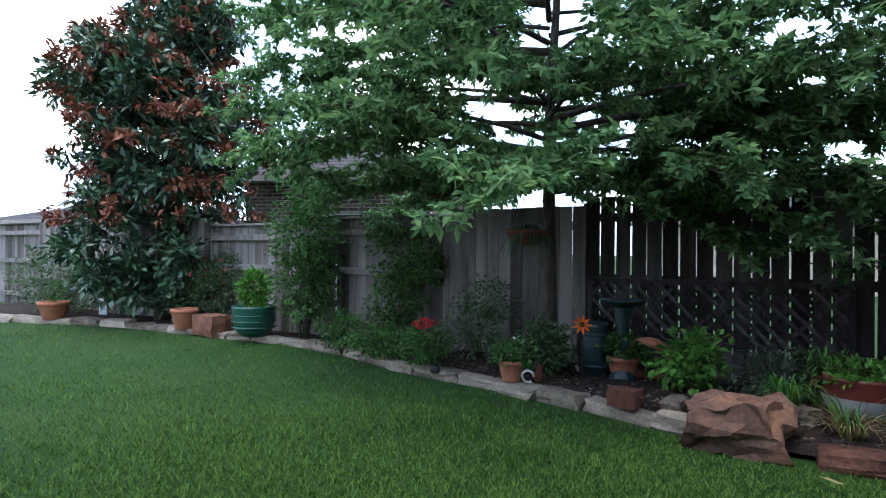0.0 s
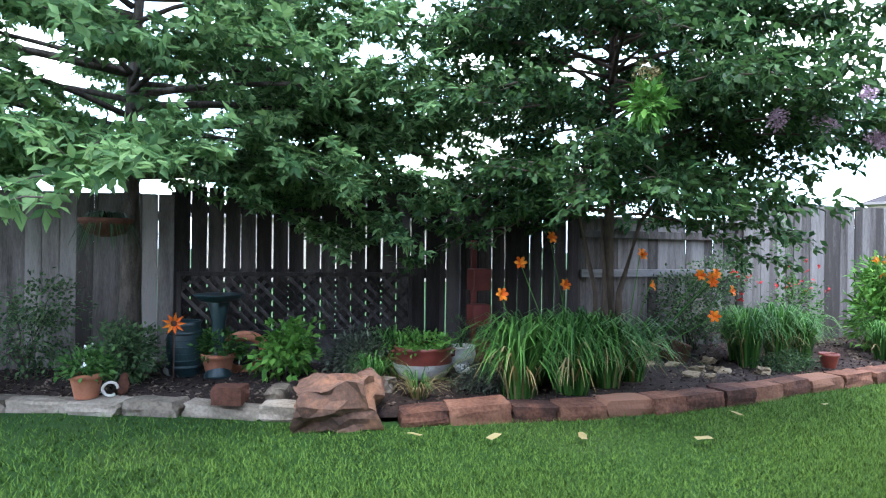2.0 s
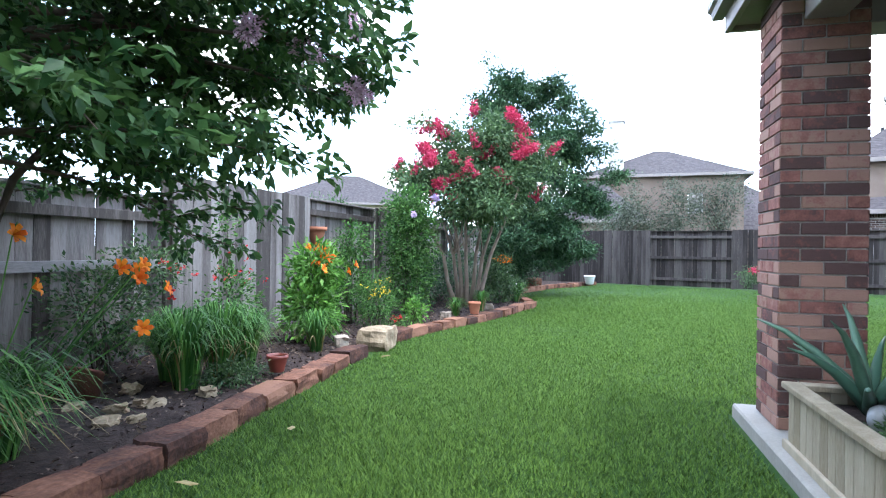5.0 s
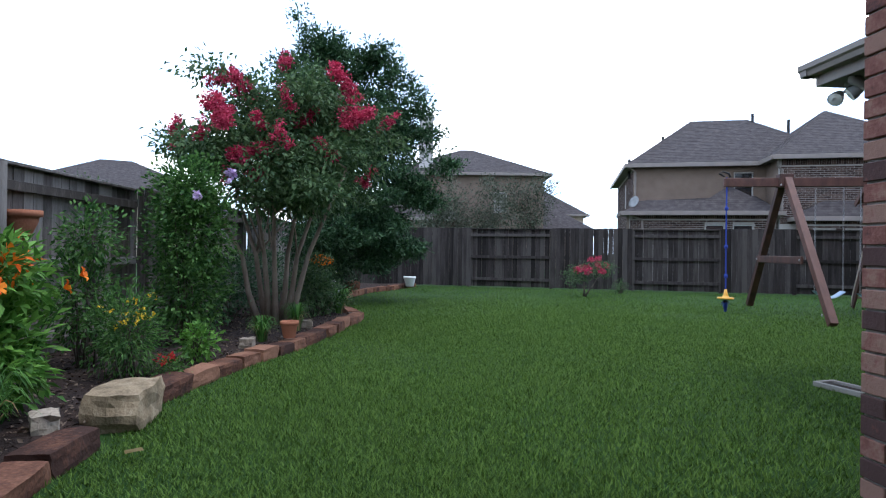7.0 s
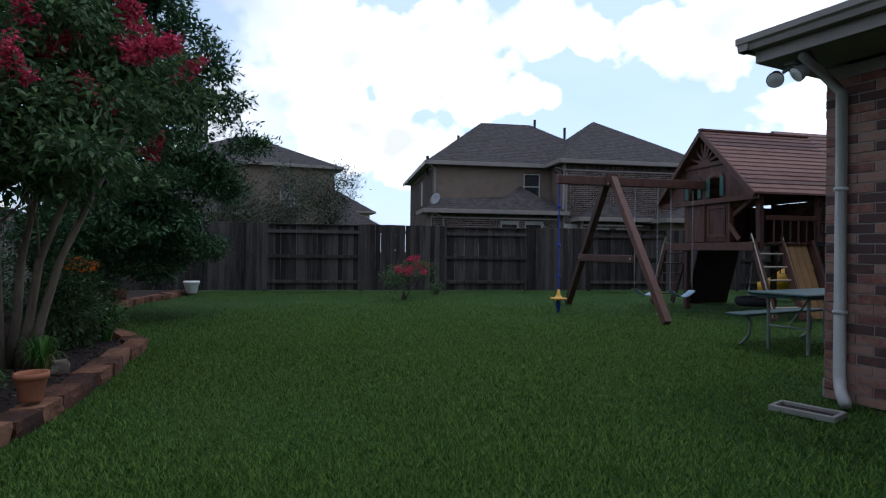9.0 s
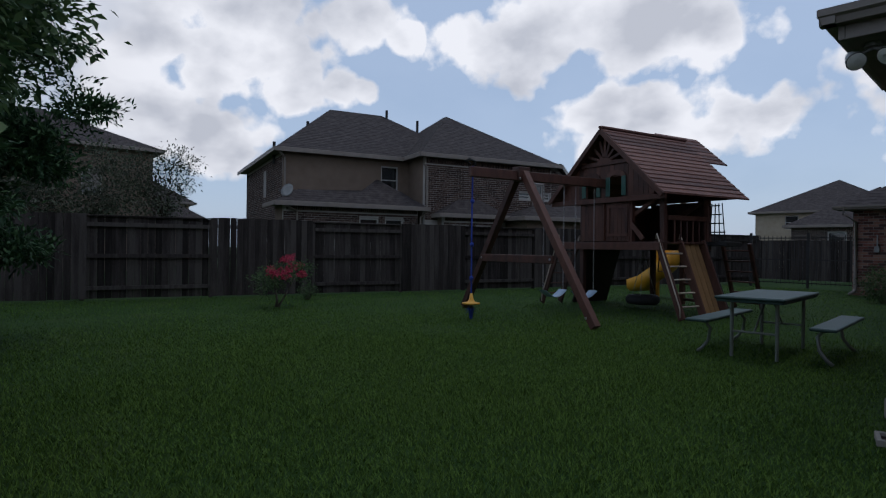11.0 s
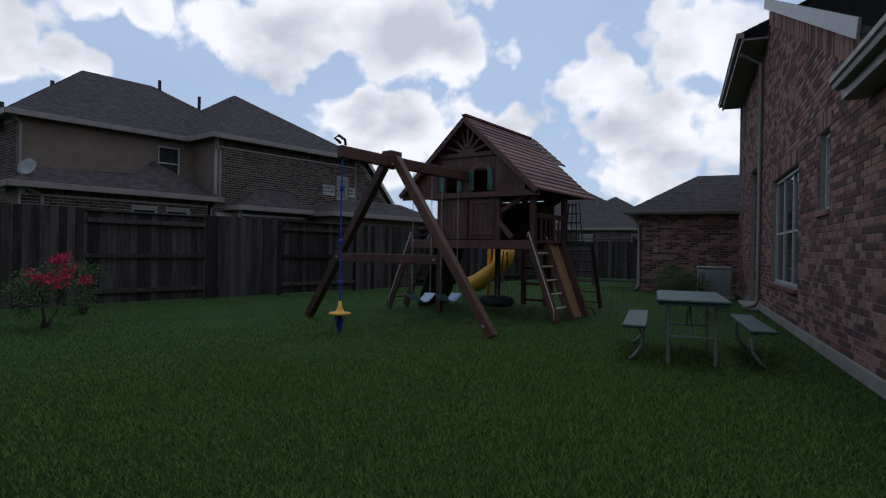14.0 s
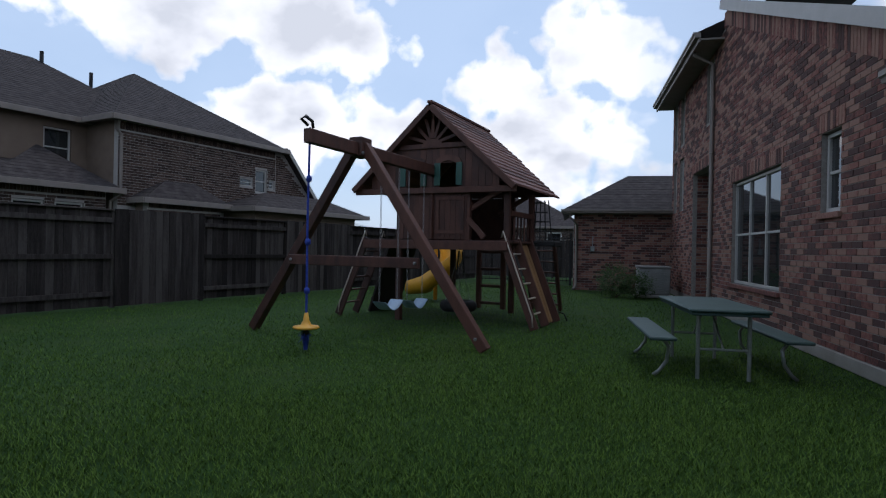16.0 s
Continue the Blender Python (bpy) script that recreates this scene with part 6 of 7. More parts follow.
# ---- trees ----
def tree(label, base, trunks, blobs, twigs, per, spread, leaf, mat, bark, seed, limb_n=14, limb_from=0.6, shell=0.55, droop=0.2, extra=(), fold=0.25, name="tree", sprays=None, lobes=1):
    """trunks: lists of points with a radius at foot and top; blobs: the crown's ellipsoids, relative to base."""
    rng = np.random.default_rng(seed)
    ob = thing(name, label, "tree", pose(*base))
    tops = []
    for pts, r0, r1 in trunks:
        s = Shape()
        n = len(pts)
        fine = []
        for i in range(n - 1):
            for q in (0, 0.5):
                fine.append(Vector(pts[i]).lerp(Vector(pts[i + 1]), q) + Vector(rng.normal(0, 0.012, 3)))
        fine.append(Vector(pts[-1]))
        rr = [r0 + (r1 - r0) * i / (len(fine) - 1) for i in range(len(fine))]
        rr[0] *= 1.35
        s.tube(fine, rr, 10)
        part("trunk", s, M[bark], ob, smooth=True)
        tops.append((fine, r1))
    if sprays:
        blobs, shell = clumps(blobs, sprays[0], sprays[1], seed + 5), 1.0
    at, out, c = crown(blobs, twigs, per, spread, seed, shell)
    s = Shape()
    for k in range(limb_n):
        fine, r1 = tops[k % len(tops)]
        start = fine[int(len(fine) * rng.uniform(limb_from, 0.98))]
        limbs(s, start, max(r1 * 0.8, 0.012), [c[rng.integers(len(c))]], rng)
    part("branching", s, M[bark], ob, smooth=True)
    tagged(part("crown", leaf_mesh("crown", at, out, leaf[0], leaf[1], M[mat], seed, fold, droop, lobes), None, ob), kind="stuff")
    for k, (nm, eb, et, ep, es, el, em) in enumerate(extra):
        a2, o2, _ = crown(eb, et, ep, es, seed + 40 + k, 0.9)
        tagged(part(nm, leaf_mesh(nm, a2, o2, el[0], el[1], M[em], seed + k), None, ob), kind="stuff")
    return ob


def blossom_heads(n, blobs, seed, size):
    """Blossom clusters sitting on the outside of a crown."""
    rng = np.random.default_rng(seed)
    c, d = in_blobs(blobs, n, rng, 0.05)
    keep = d[:, 2] > 0.0
    c, d = c[keep], d[keep]
    return [(*(p + q * 0.06), size * rng.uniform(0.7, 1.3), size * rng.uniform(0.7, 1.3), size * rng.uniform(0.6, 1.1)) for p, q in zip(c, d)]


def panicles(n, blobs, seed, size):
    """Ragged blossom heads, each of several small tufts on a rising axis."""
    rng = np.random.default_rng(seed)
    rows = []
    for x, y, z, a, b, c in blossom_heads(n, blobs, seed, size):
        lean = rng.normal(0, 0.5, 2)
        for k in range(6):
            q = k / 5
            rows.append((x + lean[0] * a * q * 2 + rng.normal(0, a * 0.5 * (1.2 - q)), y + lean[1] * a * q * 2 + rng.normal(0, a * 0.5 * (1.2 - q)), z + c * (q * 2 - 0.6), a * (0.62 - 0.35 * q), a * (0.62 - 0.35 * q), a * 0.4))
    return rows


def boughs(n, z0, z1, reach, rise, sag, seed, twig, per, extra=(), spacing=0.09):
    """Layered limbs round a trunk with flat sprays of twigs: their wood, leaf places and the way each leaf grows. extra: (degrees, height, reach, rise, sag)."""
    rng = np.random.default_rng(seed)
    wood, at, out = Shape(), [], []
    rows = []
    for k in range(n):
        q = (k + 0.5) / n
        az = k * 2.4 + rng.normal(0, 0.3)
        rows.append((az, z0 + (z1 - z0) * q, reach(q, az) * rng.uniform(0.72, 1.08), rise * (0.35 + 0.65 * min(1, 3 * q)) * rng.uniform(0.6, 1.4), sag * rng.uniform(0.5, 1.4)))
    rows += [(radians(a), *rest) for a, *rest in extra]
    for az, z, r, up, down in rows:
        f, side = np.array((math.cos(az), math.sin(az), 0)), np.array((-math.sin(az), math.cos(az), 0))
        bend = rng.normal(0, 0.12)
        place = lambda t: f * r * t + side * bend * r * t * t + np.array((0, 0, z + r * (up * t - down * t * t)))
        wood.tube([tuple(place(t)) for t in (0, 0.2, 0.45, 0.7, 1.0)], [0.011 * r + 0.004, 0.009 * r + 0.003, 0.006 * r + 0.003, 0.004 * r + 0.002, 0.002], 5)
        for j in range(int(r / spacing)):
            t = rng.uniform(0.2, 1.0) ** 0.8
            p = place(t)
            turn = (1 if j % 2 else -1) * rng.uniform(0.4, 1.25)
            d = f * math.cos(turn) + side * math.sin(turn) + np.array((0, 0, rng.normal(-0.05, 0.26)))
            long = twig * (1.15 - 0.6 * t) * rng.uniform(0.5, 1.25)
            e = p + d * long
            if j % 2 == 0:
                wood.tube([tuple(p), tuple((p + e) / 2 + np.array((0, 0, 0.02))), tuple(e)], [0.0055, 0.004, 0.002], 3)
            m = max(3, int(long / 0.045))
            w = np.linspace(0.1, 1.05, m)[:, None]
            a = np.repeat(p + d * long * w, per, 0) + rng.normal(0, 0.035, (m * per, 3)) * (1, 1, 0.6)
            at.append(a); out.append(np.repeat(d[None], len(a), 0) * 0.6 + rng.normal(0, 0.5, a.shape) * (1, 1, 0.5))
    return wood, np.concatenate(at), np.concatenate(out)


def bough_tree(label, base, trunks, bark, mat, leaf, seed, wood, at, out, lobes=1, droop=0.3, extra=()):
    ob = thing("tree", label, "tree", pose(*base))
    for pts, r0, r1 in trunks:
        n = len(pts)
        part("trunk", Shape().tube(pts, [r0 * (1.35 if i == 0 else 1) + (r1 - r0) * i / (n - 1) for i in range(n)], 10), M[bark], ob, smooth=True)
    part("branching", wood, M[bark], ob, smooth=True)
    tagged(part("crown", leaf_mesh("crown", at, out, leaf[0], leaf[1], M[mat], seed, 0.25, droop, lobes), None, ob), kind="stuff")
    for k, (nm, eb, et, ep, es, el, em) in enumerate(extra):
        a2, o2, _ = crown(eb, et, ep, es, seed + 40 + k, 0.9)
        tagged(part(nm, leaf_mesh(nm, a2, o2, el[0], el[1], M[em], seed + k), None, ob), kind="stuff")


# sweetgum over the dark fence
wood, at, out = boughs(62, 1.75, 6.4, lambda q, az: 3.3 * (1 - 0.6 * q) * (0.97 - 0.05 * math.cos(az)), 0.3, 0.26, 21, 0.8, 3,
                       [(-10, 1.9, 1.9, 0.0, 0.42), (-28, 2.0, 2.2, 0.05, 0.34), (-45, 2.15, 2.2, 0.05, 0.28), (-5, 2.25, 2.9, 0.1, 0.2), (-18, 2.4, 3.3, 0.1, 0.14), (-60, 2.0, 1.1, 0.0, 0.28), (-120, 2.1, 1.2, 0.05, 0.26), (-12, 2.7, 3.4, 0.14, 0.12), (-30, 2.9, 3.0, 0.14, 0.12),
                        (-165, 1.9, 2.2, 0.15, 0.22), (170, 2.1, 3.2, 0.15, 0.18), (-150, 2.2, 2.8, 0.15, 0.2), (-90, 2.1, 1.2, 0.05, 0.26), (-105, 1.95, 0.8, 0.0, 0.25), (-75, 1.95, 0.8, 0.0, 0.25), (0, 2.0, 1.2, 0.0, 0.2), (178, 2.0, 1.3, 0.0, 0.2), (-100, 2.7, 2.0, 0.1, 0.2), (-75, 2.6, 1.8, 0.1, 0.2), (180, 2.7, 3.5, 0.15, 0.14), (-172, 3.2, 3.5, 0.15, 0.14), (-178, 3.7, 3.4, 0.15, 0.12), (-140, 2.1, 1.2, 0.0, 0.3), (20, 1.9, 1.8, 0.05, 0.25), (8, 2.05, 2.6, 0.08, 0.22), (-8, 2.0, 3.2, 0.1, 0.16), (-22, 1.85, 2.6, 0.08, 0.2), (-35, 2.5, 3.0, 0.1, 0.14)], 0.124)
bough_tree("tall green sweetgum tree with spreading boughs and a dark trunk", (0.04, 7.25, 0.05), [([(0, 0, 0), (0.02, 0, 1.2), (0.0, 0.02, 2.4), (0.08, 0, 3.8), (0.1, 0, 6.3)], 0.085, 0.02)],
           "bark", "leaf_a", (0.085, 0.04), 21, wood, at, out, 3)
# dark crape tree with several stems
wood, at, out = boughs(124, 1.5, 5.1, lambda q, az: (1.9 - 0.12 * math.sin(az)) * (0.86 + 0.14 * min(1, q * 4)) * (1 - 0.3 * q), 0.42, 0.38, 22, 0.55, 5,
                       [(-55, 2.0, 2.0, 0.3, 0.28), (-68, 2.05, 2.0, 0.3, 0.3), (-42, 2.2, 2.1, 0.32, 0.28), (-80, 2.2, 1.9, 0.3, 0.28), (-30, 2.1, 2.0, 0.3, 0.3), (-60, 2.5, 2.1, 0.3, 0.24), (-48, 2.8, 2.1, 0.3, 0.2), (10, 2.0, 1.7, 0.2, 0.34), (-150, 1.9, 1.6, 0.2, 0.35)])
bough_tree("dark green crape tree with several stems rising from the bed", (4.08, 5.85, 0.05), [([(0, 0, 0), (0.01, 0.02, 1.2), (0.03, 0, 2.6), (0.05, 0, 4.7)], 0.062, 0.018), ([(-0.1, 0.03, 0), (-0.12, 0.03, 0.8), (-0.3, 0, 1.4), (-0.42, 0, 2.2)], 0.026, 0.013),
           ([(0.06, -0.05, 0), (0.08, -0.05, 0.8), (0.35, 0, 1.45), (0.8, 0, 1.95)], 0.036, 0.016), ([(-0.05, -0.08, 0), (-0.09, -0.08, 0.7), (-0.1, -0.02, 1.5)], 0.022, 0.011)],
           "bark_stem", "leaf_b", (0.075, 0.042), 22, wood, at, out, 1, 0.3,
           [("blossom", [(0.92, -1.75, 2.0, 0.09, 0.07, 0.05), (1.0, -1.72, 1.96, 0.06, 0.05, 0.04), (0.55, -1.62, 2.08, 0.08, 0.06, 0.06), (0.3, -1.46, 2.12, 0.05, 0.05, 0.08), (0.7, -1.8, 2.25, 0.05, 0.05, 0.05)], 300, 4, 0.015, (0.022, 0.018), "mauve"),
            ("seed_head", [(-0.75, -1.35, 2.3, 0.08, 0.07, 0.1)], 90, 4, 0.015, (0.025, 0.016), "blade_dry"),
            ("young_shoot", [(-0.78, -1.4, 2.12, 0.1, 0.07, 0.13)], 60, 4, 0.03, (0.09, 0.04), "leaf_light")])
single("pale_stake", Shape().box(-0.02, 0.02, -0.012, 0.012, 0, 0.62, None, 0.003), M["planterwood"], "short pale wooden stake beside the crape stems", "stake", pose(4.1, 5.72, soil_z(4.1, 5.72) - 0.02, 2, 3, 20))
# magnolia at the end of the bed
MG = [(0.94 * c, 0.34 * c, z, w, w * 0.9, 0.42) for z, c, w in ((0.5, 0.0, 0.9), (0.75, -0.75, 0.8), (0.8, 0.5, 0.8), (1.1, -0.3, 1.35), (1.6, 0.0, 1.45), (2.1, -0.1, 1.45), (2.6, 0.0, 1.55), (3.0, 0.1, 1.6), (3.5, 0.05, 1.55), (3.95, -0.35, 1.5), (4.4, -0.15, 1.1), (4.85, 0.25, 0.78), (5.25, 0.2, 0.55), (5.6, 0.2, 0.3))]
MG += [(-1.55, -0.6, 4.0, 0.3, 0.3, 0.2), (1.5, 0.5, 3.5, 0.32, 0.3, 0.25), (1.2, 0.4, 4.05, 0.3, 0.3, 0.2), (-1.1, -0.4, 4.6, 0.3, 0.3, 0.22), (0.9, 0.3, 4.9, 0.3, 0.25, 0.25)]
tree("tall conical magnolia with glossy leaves and rusty new growth", (-6.55, 8.9, 0.05), [([(0, 0, 0), (0, 0, 2.0), (0.05, 0, 5.0)], 0.12, 0.03)], MG, 3000, 9, 0.08, (0.17, 0.075), "leaf_mag", "bark", 23, 26, 0.1, 0.5, 0.1, sprays=(300, 0.27),
     extra=[("new_growth", blossom_heads(1100, MG[4:], 77, 0.05), 1900, 4, 0.03, (0.14, 0.058), "leaf_rust")])
# pink crape myrtle
PK_BLOBS = [(0.0, -0.1, 2.4, 1.4, 1.3, 0.85), (-0.4, 0.55, 2.6, 0.9, 0.7, 0.65), (0.6, -0.8, 2.6, 0.9, 0.9, 0.65), (0.1, 0, 3.2, 1.1, 0.9, 0.6), (1.2, -0.5, 2.0, 0.7, 0.7, 0.5), (-0.6, -0.3, 2.0, 0.8, 0.7, 0.5)]
tree("crape myrtle in deep pink bloom with several slender pale trunks", (12.7, 5.15, 0.05),
     [([(0.06 * (k % 3), 0.07 * k - 0.2, 0), (0.1 * (k % 3) - 0.1, 0.15 * k - 0.45, 1.0), (0.3 * (k % 3) - 0.3, 0.34 * k - 1.0, 2.2)], 0.045, 0.018) for k in range(7)],
     PK_BLOBS, 4000, 8, 0.09, (0.085, 0.042), "leaf_dull", "bark_pale", 24, 30, 0.5, 0.6, 0.2, sprays=(130, 0.36),
     extra=[("blossom", panicles(80, PK_BLOBS, 4, 0.12) + [(-1.55, 0.3, 2.55, 0.14, 0.1, 0.1), (-1.25, 0.2, 2.2, 0.14, 0.12, 0.11), (-0.75, 0.1, 2.05, 0.14, 0.12, 0.1), (-1.75, 0.3, 2.7, 0.06, 0.06, 0.12)], 6500, 4, 0.022, (0.036, 0.03), "pink")])
# dark evergreen behind it
EV = [(0, -0.5, 1.4, 1.5, 1.6, 0.9), (0.1, -0.8, 2.6, 1.5, 1.6, 0.9), (0, -0.7, 3.7, 1.3, 1.4, 0.75), (-0.3, 0.1, 4.8, 0.8, 0.8, 0.5), (0.2, -1.1, 4.6, 0.95, 1.2, 0.7), (0, -0.6, 5.4, 0.75, 0.8, 0.5), (-0.3, 0.0, 5.7, 0.6, 0.6, 0.5), (0.2, -2.0, 3.4, 0.6, 0.6, 0.35), (0.2, -2.1, 2.4, 0.7, 0.6, 0.4), (0.2, -2.45, 3.0, 0.5, 0.5, 0.3), (0.2, -1.9, 3.9, 0.8, 0.8, 0.5), (0.4, -0.9, 5.2, 0.4, 0.45, 0.25), (0, -1.3, 1.5, 0.9, 0.9, 0.8)]
tree("dark evergreen tree with whorled foliage behind the crape myrtle", (17.2, 5.1, 0.03), [([(0, 0, 0), (0, 0, 2.5), (0, 0, 5.2)], 0.13, 0.03)], EV, 9500, 9, 0.075, (0.1, 0.04), "leaf_ever", "bark", 25, 26, 0.2, 0.6, -0.1, sprays=(380, 0.3))
SM = [(0, 0, 0.9 + 0.5 * k, 0.85 - 0.1 * k, 0.8 - 0.1 * k, 0.4) for k in range(5)]
tree("small dark magnolia in the far corner", (19.6, 5.1, 0.03), [([(0, 0, 0), (0, 0, 1.5), (0, 0, 2.8)], 0.05, 0.015)], SM, 500, 7, 0.1, (0.16, 0.065), "leaf_mag", "bark", 26, 8, 0.2, 0.5, 0.15)
# red dwarf crape myrtle in the lawn
RD = [(0, 0, 0.62, 0.42, 0.35, 0.3), (-0.15, 0.35, 0.5, 0.3, 0.3, 0.25), (0.05, -0.5, 0.72, 0.35, 0.3, 0.2)]
tree("small red flowering dwarf crape myrtle in the grass", (19.2, -1.48, 0.0), [([(0, 0, 0), (0.02, 0, 0.25), (0.05, 0.05, 0.5)], 0.03, 0.012), ([(0, 0, 0), (0, -0.2, 0.3), (0.02, -0.45, 0.65)], 0.02, 0.01)], RD, 300, 7, 0.06, (0.05, 0.028), "leaf_dull", "bark", 27, 6, 0.3, 0.7, 0.0,
     extra=[("blossom", blossom_heads(20, RD, 6, 0.08), 420, 4, 0.02, (0.035, 0.03), "pink")], name="dwarf_myrtle")
# hazy trees beyond the fences
for base, blobs, tw, nm in (((26.2, 1.9, 0), [(0, 0, 2.0, 1.6, 1.3, 1.2), (0.1, -0.6, 2.8, 0.8, 0.8, 0.7), (0.2, -1.5, 1.9, 1.0, 0.9, 0.8), (0, -0.5, 3.6, 0.3, 0.3, 0.5), (0.2, -2.2, 2.6, 0.9, 0.9, 0.9), (0.2, -2.0, 3.6, 0.5, 0.6, 0.5)], 1700, "grey-green ornamental tree behind the far fence"),
                            ((27.0, -2.0, 0), [(0, 0.3, 2.6, 0.9, 1.0, 0.8), (0, -0.2, 3.6, 0.7, 0.8, 0.7), (0, 0.9, 3.4, 0.6, 0.7, 0.6)], 620, "thin sparse tree behind the far fence"),
                            ((60.0, -9.0, 0), [(0, 0, 4.2, 4, 3, 2.0), (1, 3.5, 4.0, 2.4, 2, 1.6)], 500, "distant round green trees"),
                            ((20.0, 11.5, 0), [(0, 0, 2.2, 1.2, 1.0, 0.7)], 300, "green shrub top showing above the fence"),
                            ((24.5, -27.0, 0), [(0, 0, 1.8, 1.6, 1.2, 0.8)], 400, "distant green bushes beyond the gate")):
    tree(nm, base, [([(0, 0, 0), (0.05, 0, 1.0), (0.1, 0, 2.0)], 0.07, 0.03)], blobs, tw, 7, 0.13, (0.1, 0.05) if base[0] < 50 else (0.4, 0.3), "leaf_grey" if 25 < base[0] < 28 else "leaf_dull", "bark", int(base[0] * 3), 16, 0.3, 0.9, 0.0)


# ---- shrubs ----
def shrub(label, base, blobs, twigs, per, leaf, mat, seed, stems=9, extra=(), category="shrub", spread=0.05, name="shrub", droop=0.0, shell=0.8):
    rng = np.random.default_rng(seed)
    z = soil_z(base[0], base[1]) if len(base) < 3 else base[2]
    ob = thing(name, label, category, pose(base[0], base[1], z))
    at, out, c = crown(blobs, twigs, per, spread, seed, shell)
    s = Shape()
    for k in range(stems):
        a = rng.uniform(0, 6.28)
        limbs(s, (0.06 * math.cos(a), 0.06 * math.sin(a), -0.02), 0.011, [c[rng.integers(len(c))]], rng, 5)
    part("stemwork", s, M["bark"], ob, smooth=True)
    tagged(part("foliage", leaf_mesh("foliage", at, out, leaf[0], leaf[1], M[mat], seed, droop=droop), None, ob), kind="stuff")
    for k, (nm, eb, et, ep, es, el, em) in enumerate(extra):
        a2, o2, _ = crown(eb, et, ep, es, seed + 60 + k, 0.9)
        tagged(part(nm, leaf_mesh(nm, a2, o2, el[0], el[1], M[em], seed + k), None, ob), kind="stuff")
    return ob


shrub("upright rose of Sharon shrub with a few lilac flowers", (10.95, 5.75), [(0, 0, 0.55, 0.42, 0.42, 0.55), (0.05, 0, 1.2, 0.5, 0.48, 0.6), (0, 0, 1.65, 0.42, 0.4, 0.4)], 1500, 7, (0.055, 0.035), "leaf_mid", 31, 12,
      extra=[("flower", [(-0.1, -0.45, 1.75, 0.03, 0.03, 0.03), (0.35, -0.25, 1.45, 0.03, 0.03, 0.03), (0.45, -0.2, 1.2, 0.03, 0.03, 0.03), (-0.35, -0.2, 1.6, 0.03, 0.03, 0.03), (0.2, -0.4, 1.9, 0.03, 0.03, 0.03)], 50, 4, 0.01, (0.05, 0.04), "lilac")])
shrub("tall leafy green shrub against the fence", (-3.3, 8.05), [(0, 0, 0.7, 0.5, 0.4, 0.5), (0, 0, 1.35, 0.55, 0.45, 0.45), (0.1, 0, 1.8, 0.35, 0.3, 0.3)], 900, 7, (0.06, 0.035), "leaf_mid", 32)
shrub("rounded rose shrub with small pink blooms", (-5.4, 8.75), [(0, 0, 0.5, 0.7, 0.45, 0.45), (0.3, 0, 0.8, 0.4, 0.35, 0.3), (-0.4, 0, 0.75, 0.35, 0.3, 0.3)], 800, 7, (0.045, 0.03), "leaf_dull", 33, extra=[("flower", [(0, -0.1, 0.75, 0.6, 0.4, 0.35)], 26, 4, 0.015, (0.04, 0.035), "pink")])
shrub("low green shrub beside the magnolia", (-9.3, 8.9), [(0, 0, 0.6, 0.8, 0.5, 0.6), (0.9, -0.1, 0.35, 0.6, 0.4, 0.3)], 700, 7, (0.05, 0.03), "leaf_dull", 34)
shrub("climbing vine trained on the fence rail", (-1.95, 7.95), [(0, 0.05, 0.5, 0.4, 0.2, 0.5), (0.1, 0.05, 1.1, 0.45, 0.18, 0.4), (0.45, 0.0, 0.95, 0.3, 0.2, 0.2), (-0.2, 0.05, 1.55, 0.3, 0.15, 0.25)], 620, 7, (0.055, 0.035), "leaf_mid", 35)
shrub("spreading ground cover with fresh green leaves", (-1.75, 7.25), [(0, 0, 0.13, 0.5, 0.28, 0.14), (-0.7, 0.35, 0.2, 0.35, 0.25, 0.2)], 420, 7, (0.045, 0.03), "leaf_mid", 36)
shrub("sparse reddish rose bush in the shade", (-0.75, 7.45), [(0, 0, 0.35, 0.4, 0.3, 0.35), (0.1, 0, 0.65, 0.3, 0.25, 0.25)], 330, 6, (0.045, 0.026), "leaf_dull", 37)
shrub("dark green small shrub beside the tree trunk", (0.05, 7.0), [(0, 0, 0.25, 0.26, 0.24, 0.26)], 240, 7, (0.05, 0.03), "leaf_dull", 38)
shrub("flower clump with red blooms beside a pale stone", (-1.15, 6.95), [(0, 0, 0.18, 0.25, 0.2, 0.2)], 220, 7, (0.05, 0.02), "leaf_mid", 39, extra=[("flower", [(0, 0, 0.4, 0.14, 0.1, 0.04)], 40, 4, 0.012, (0.03, 0.025), "red_petal")])
shrub("bright broad-leaved green hosta clump", (1.33, 6.75), [(0, 0, 0.22, 0.3, 0.26, 0.18), (0, 0, 0.36, 0.22, 0.2, 0.12)], 170, 4, (0.085, 0.06), "leaf_light", 40, 5)
shrub("silvery dusty low shrub behind the boulder", (1.95, 6.5), [(0, 0, 0.2, 0.32, 0.25, 0.2)], 260, 6, (0.06, 0.02), "leaf_grey", 41)
shrub("rose shrub with thin stems under the crape tree", (5.9, 6.7), [(0, 0, 0.5, 0.55, 0.35, 0.45), (0.3, -0.1, 0.85, 0.4, 0.3, 0.25)], 520, 6, (0.045, 0.028), "leaf_dull", 42, extra=[("flower", [(0.5, -0.2, 0.8, 0.35, 0.2, 0.25)], 10, 4, 0.015, (0.04, 0.035), "red_petal")])
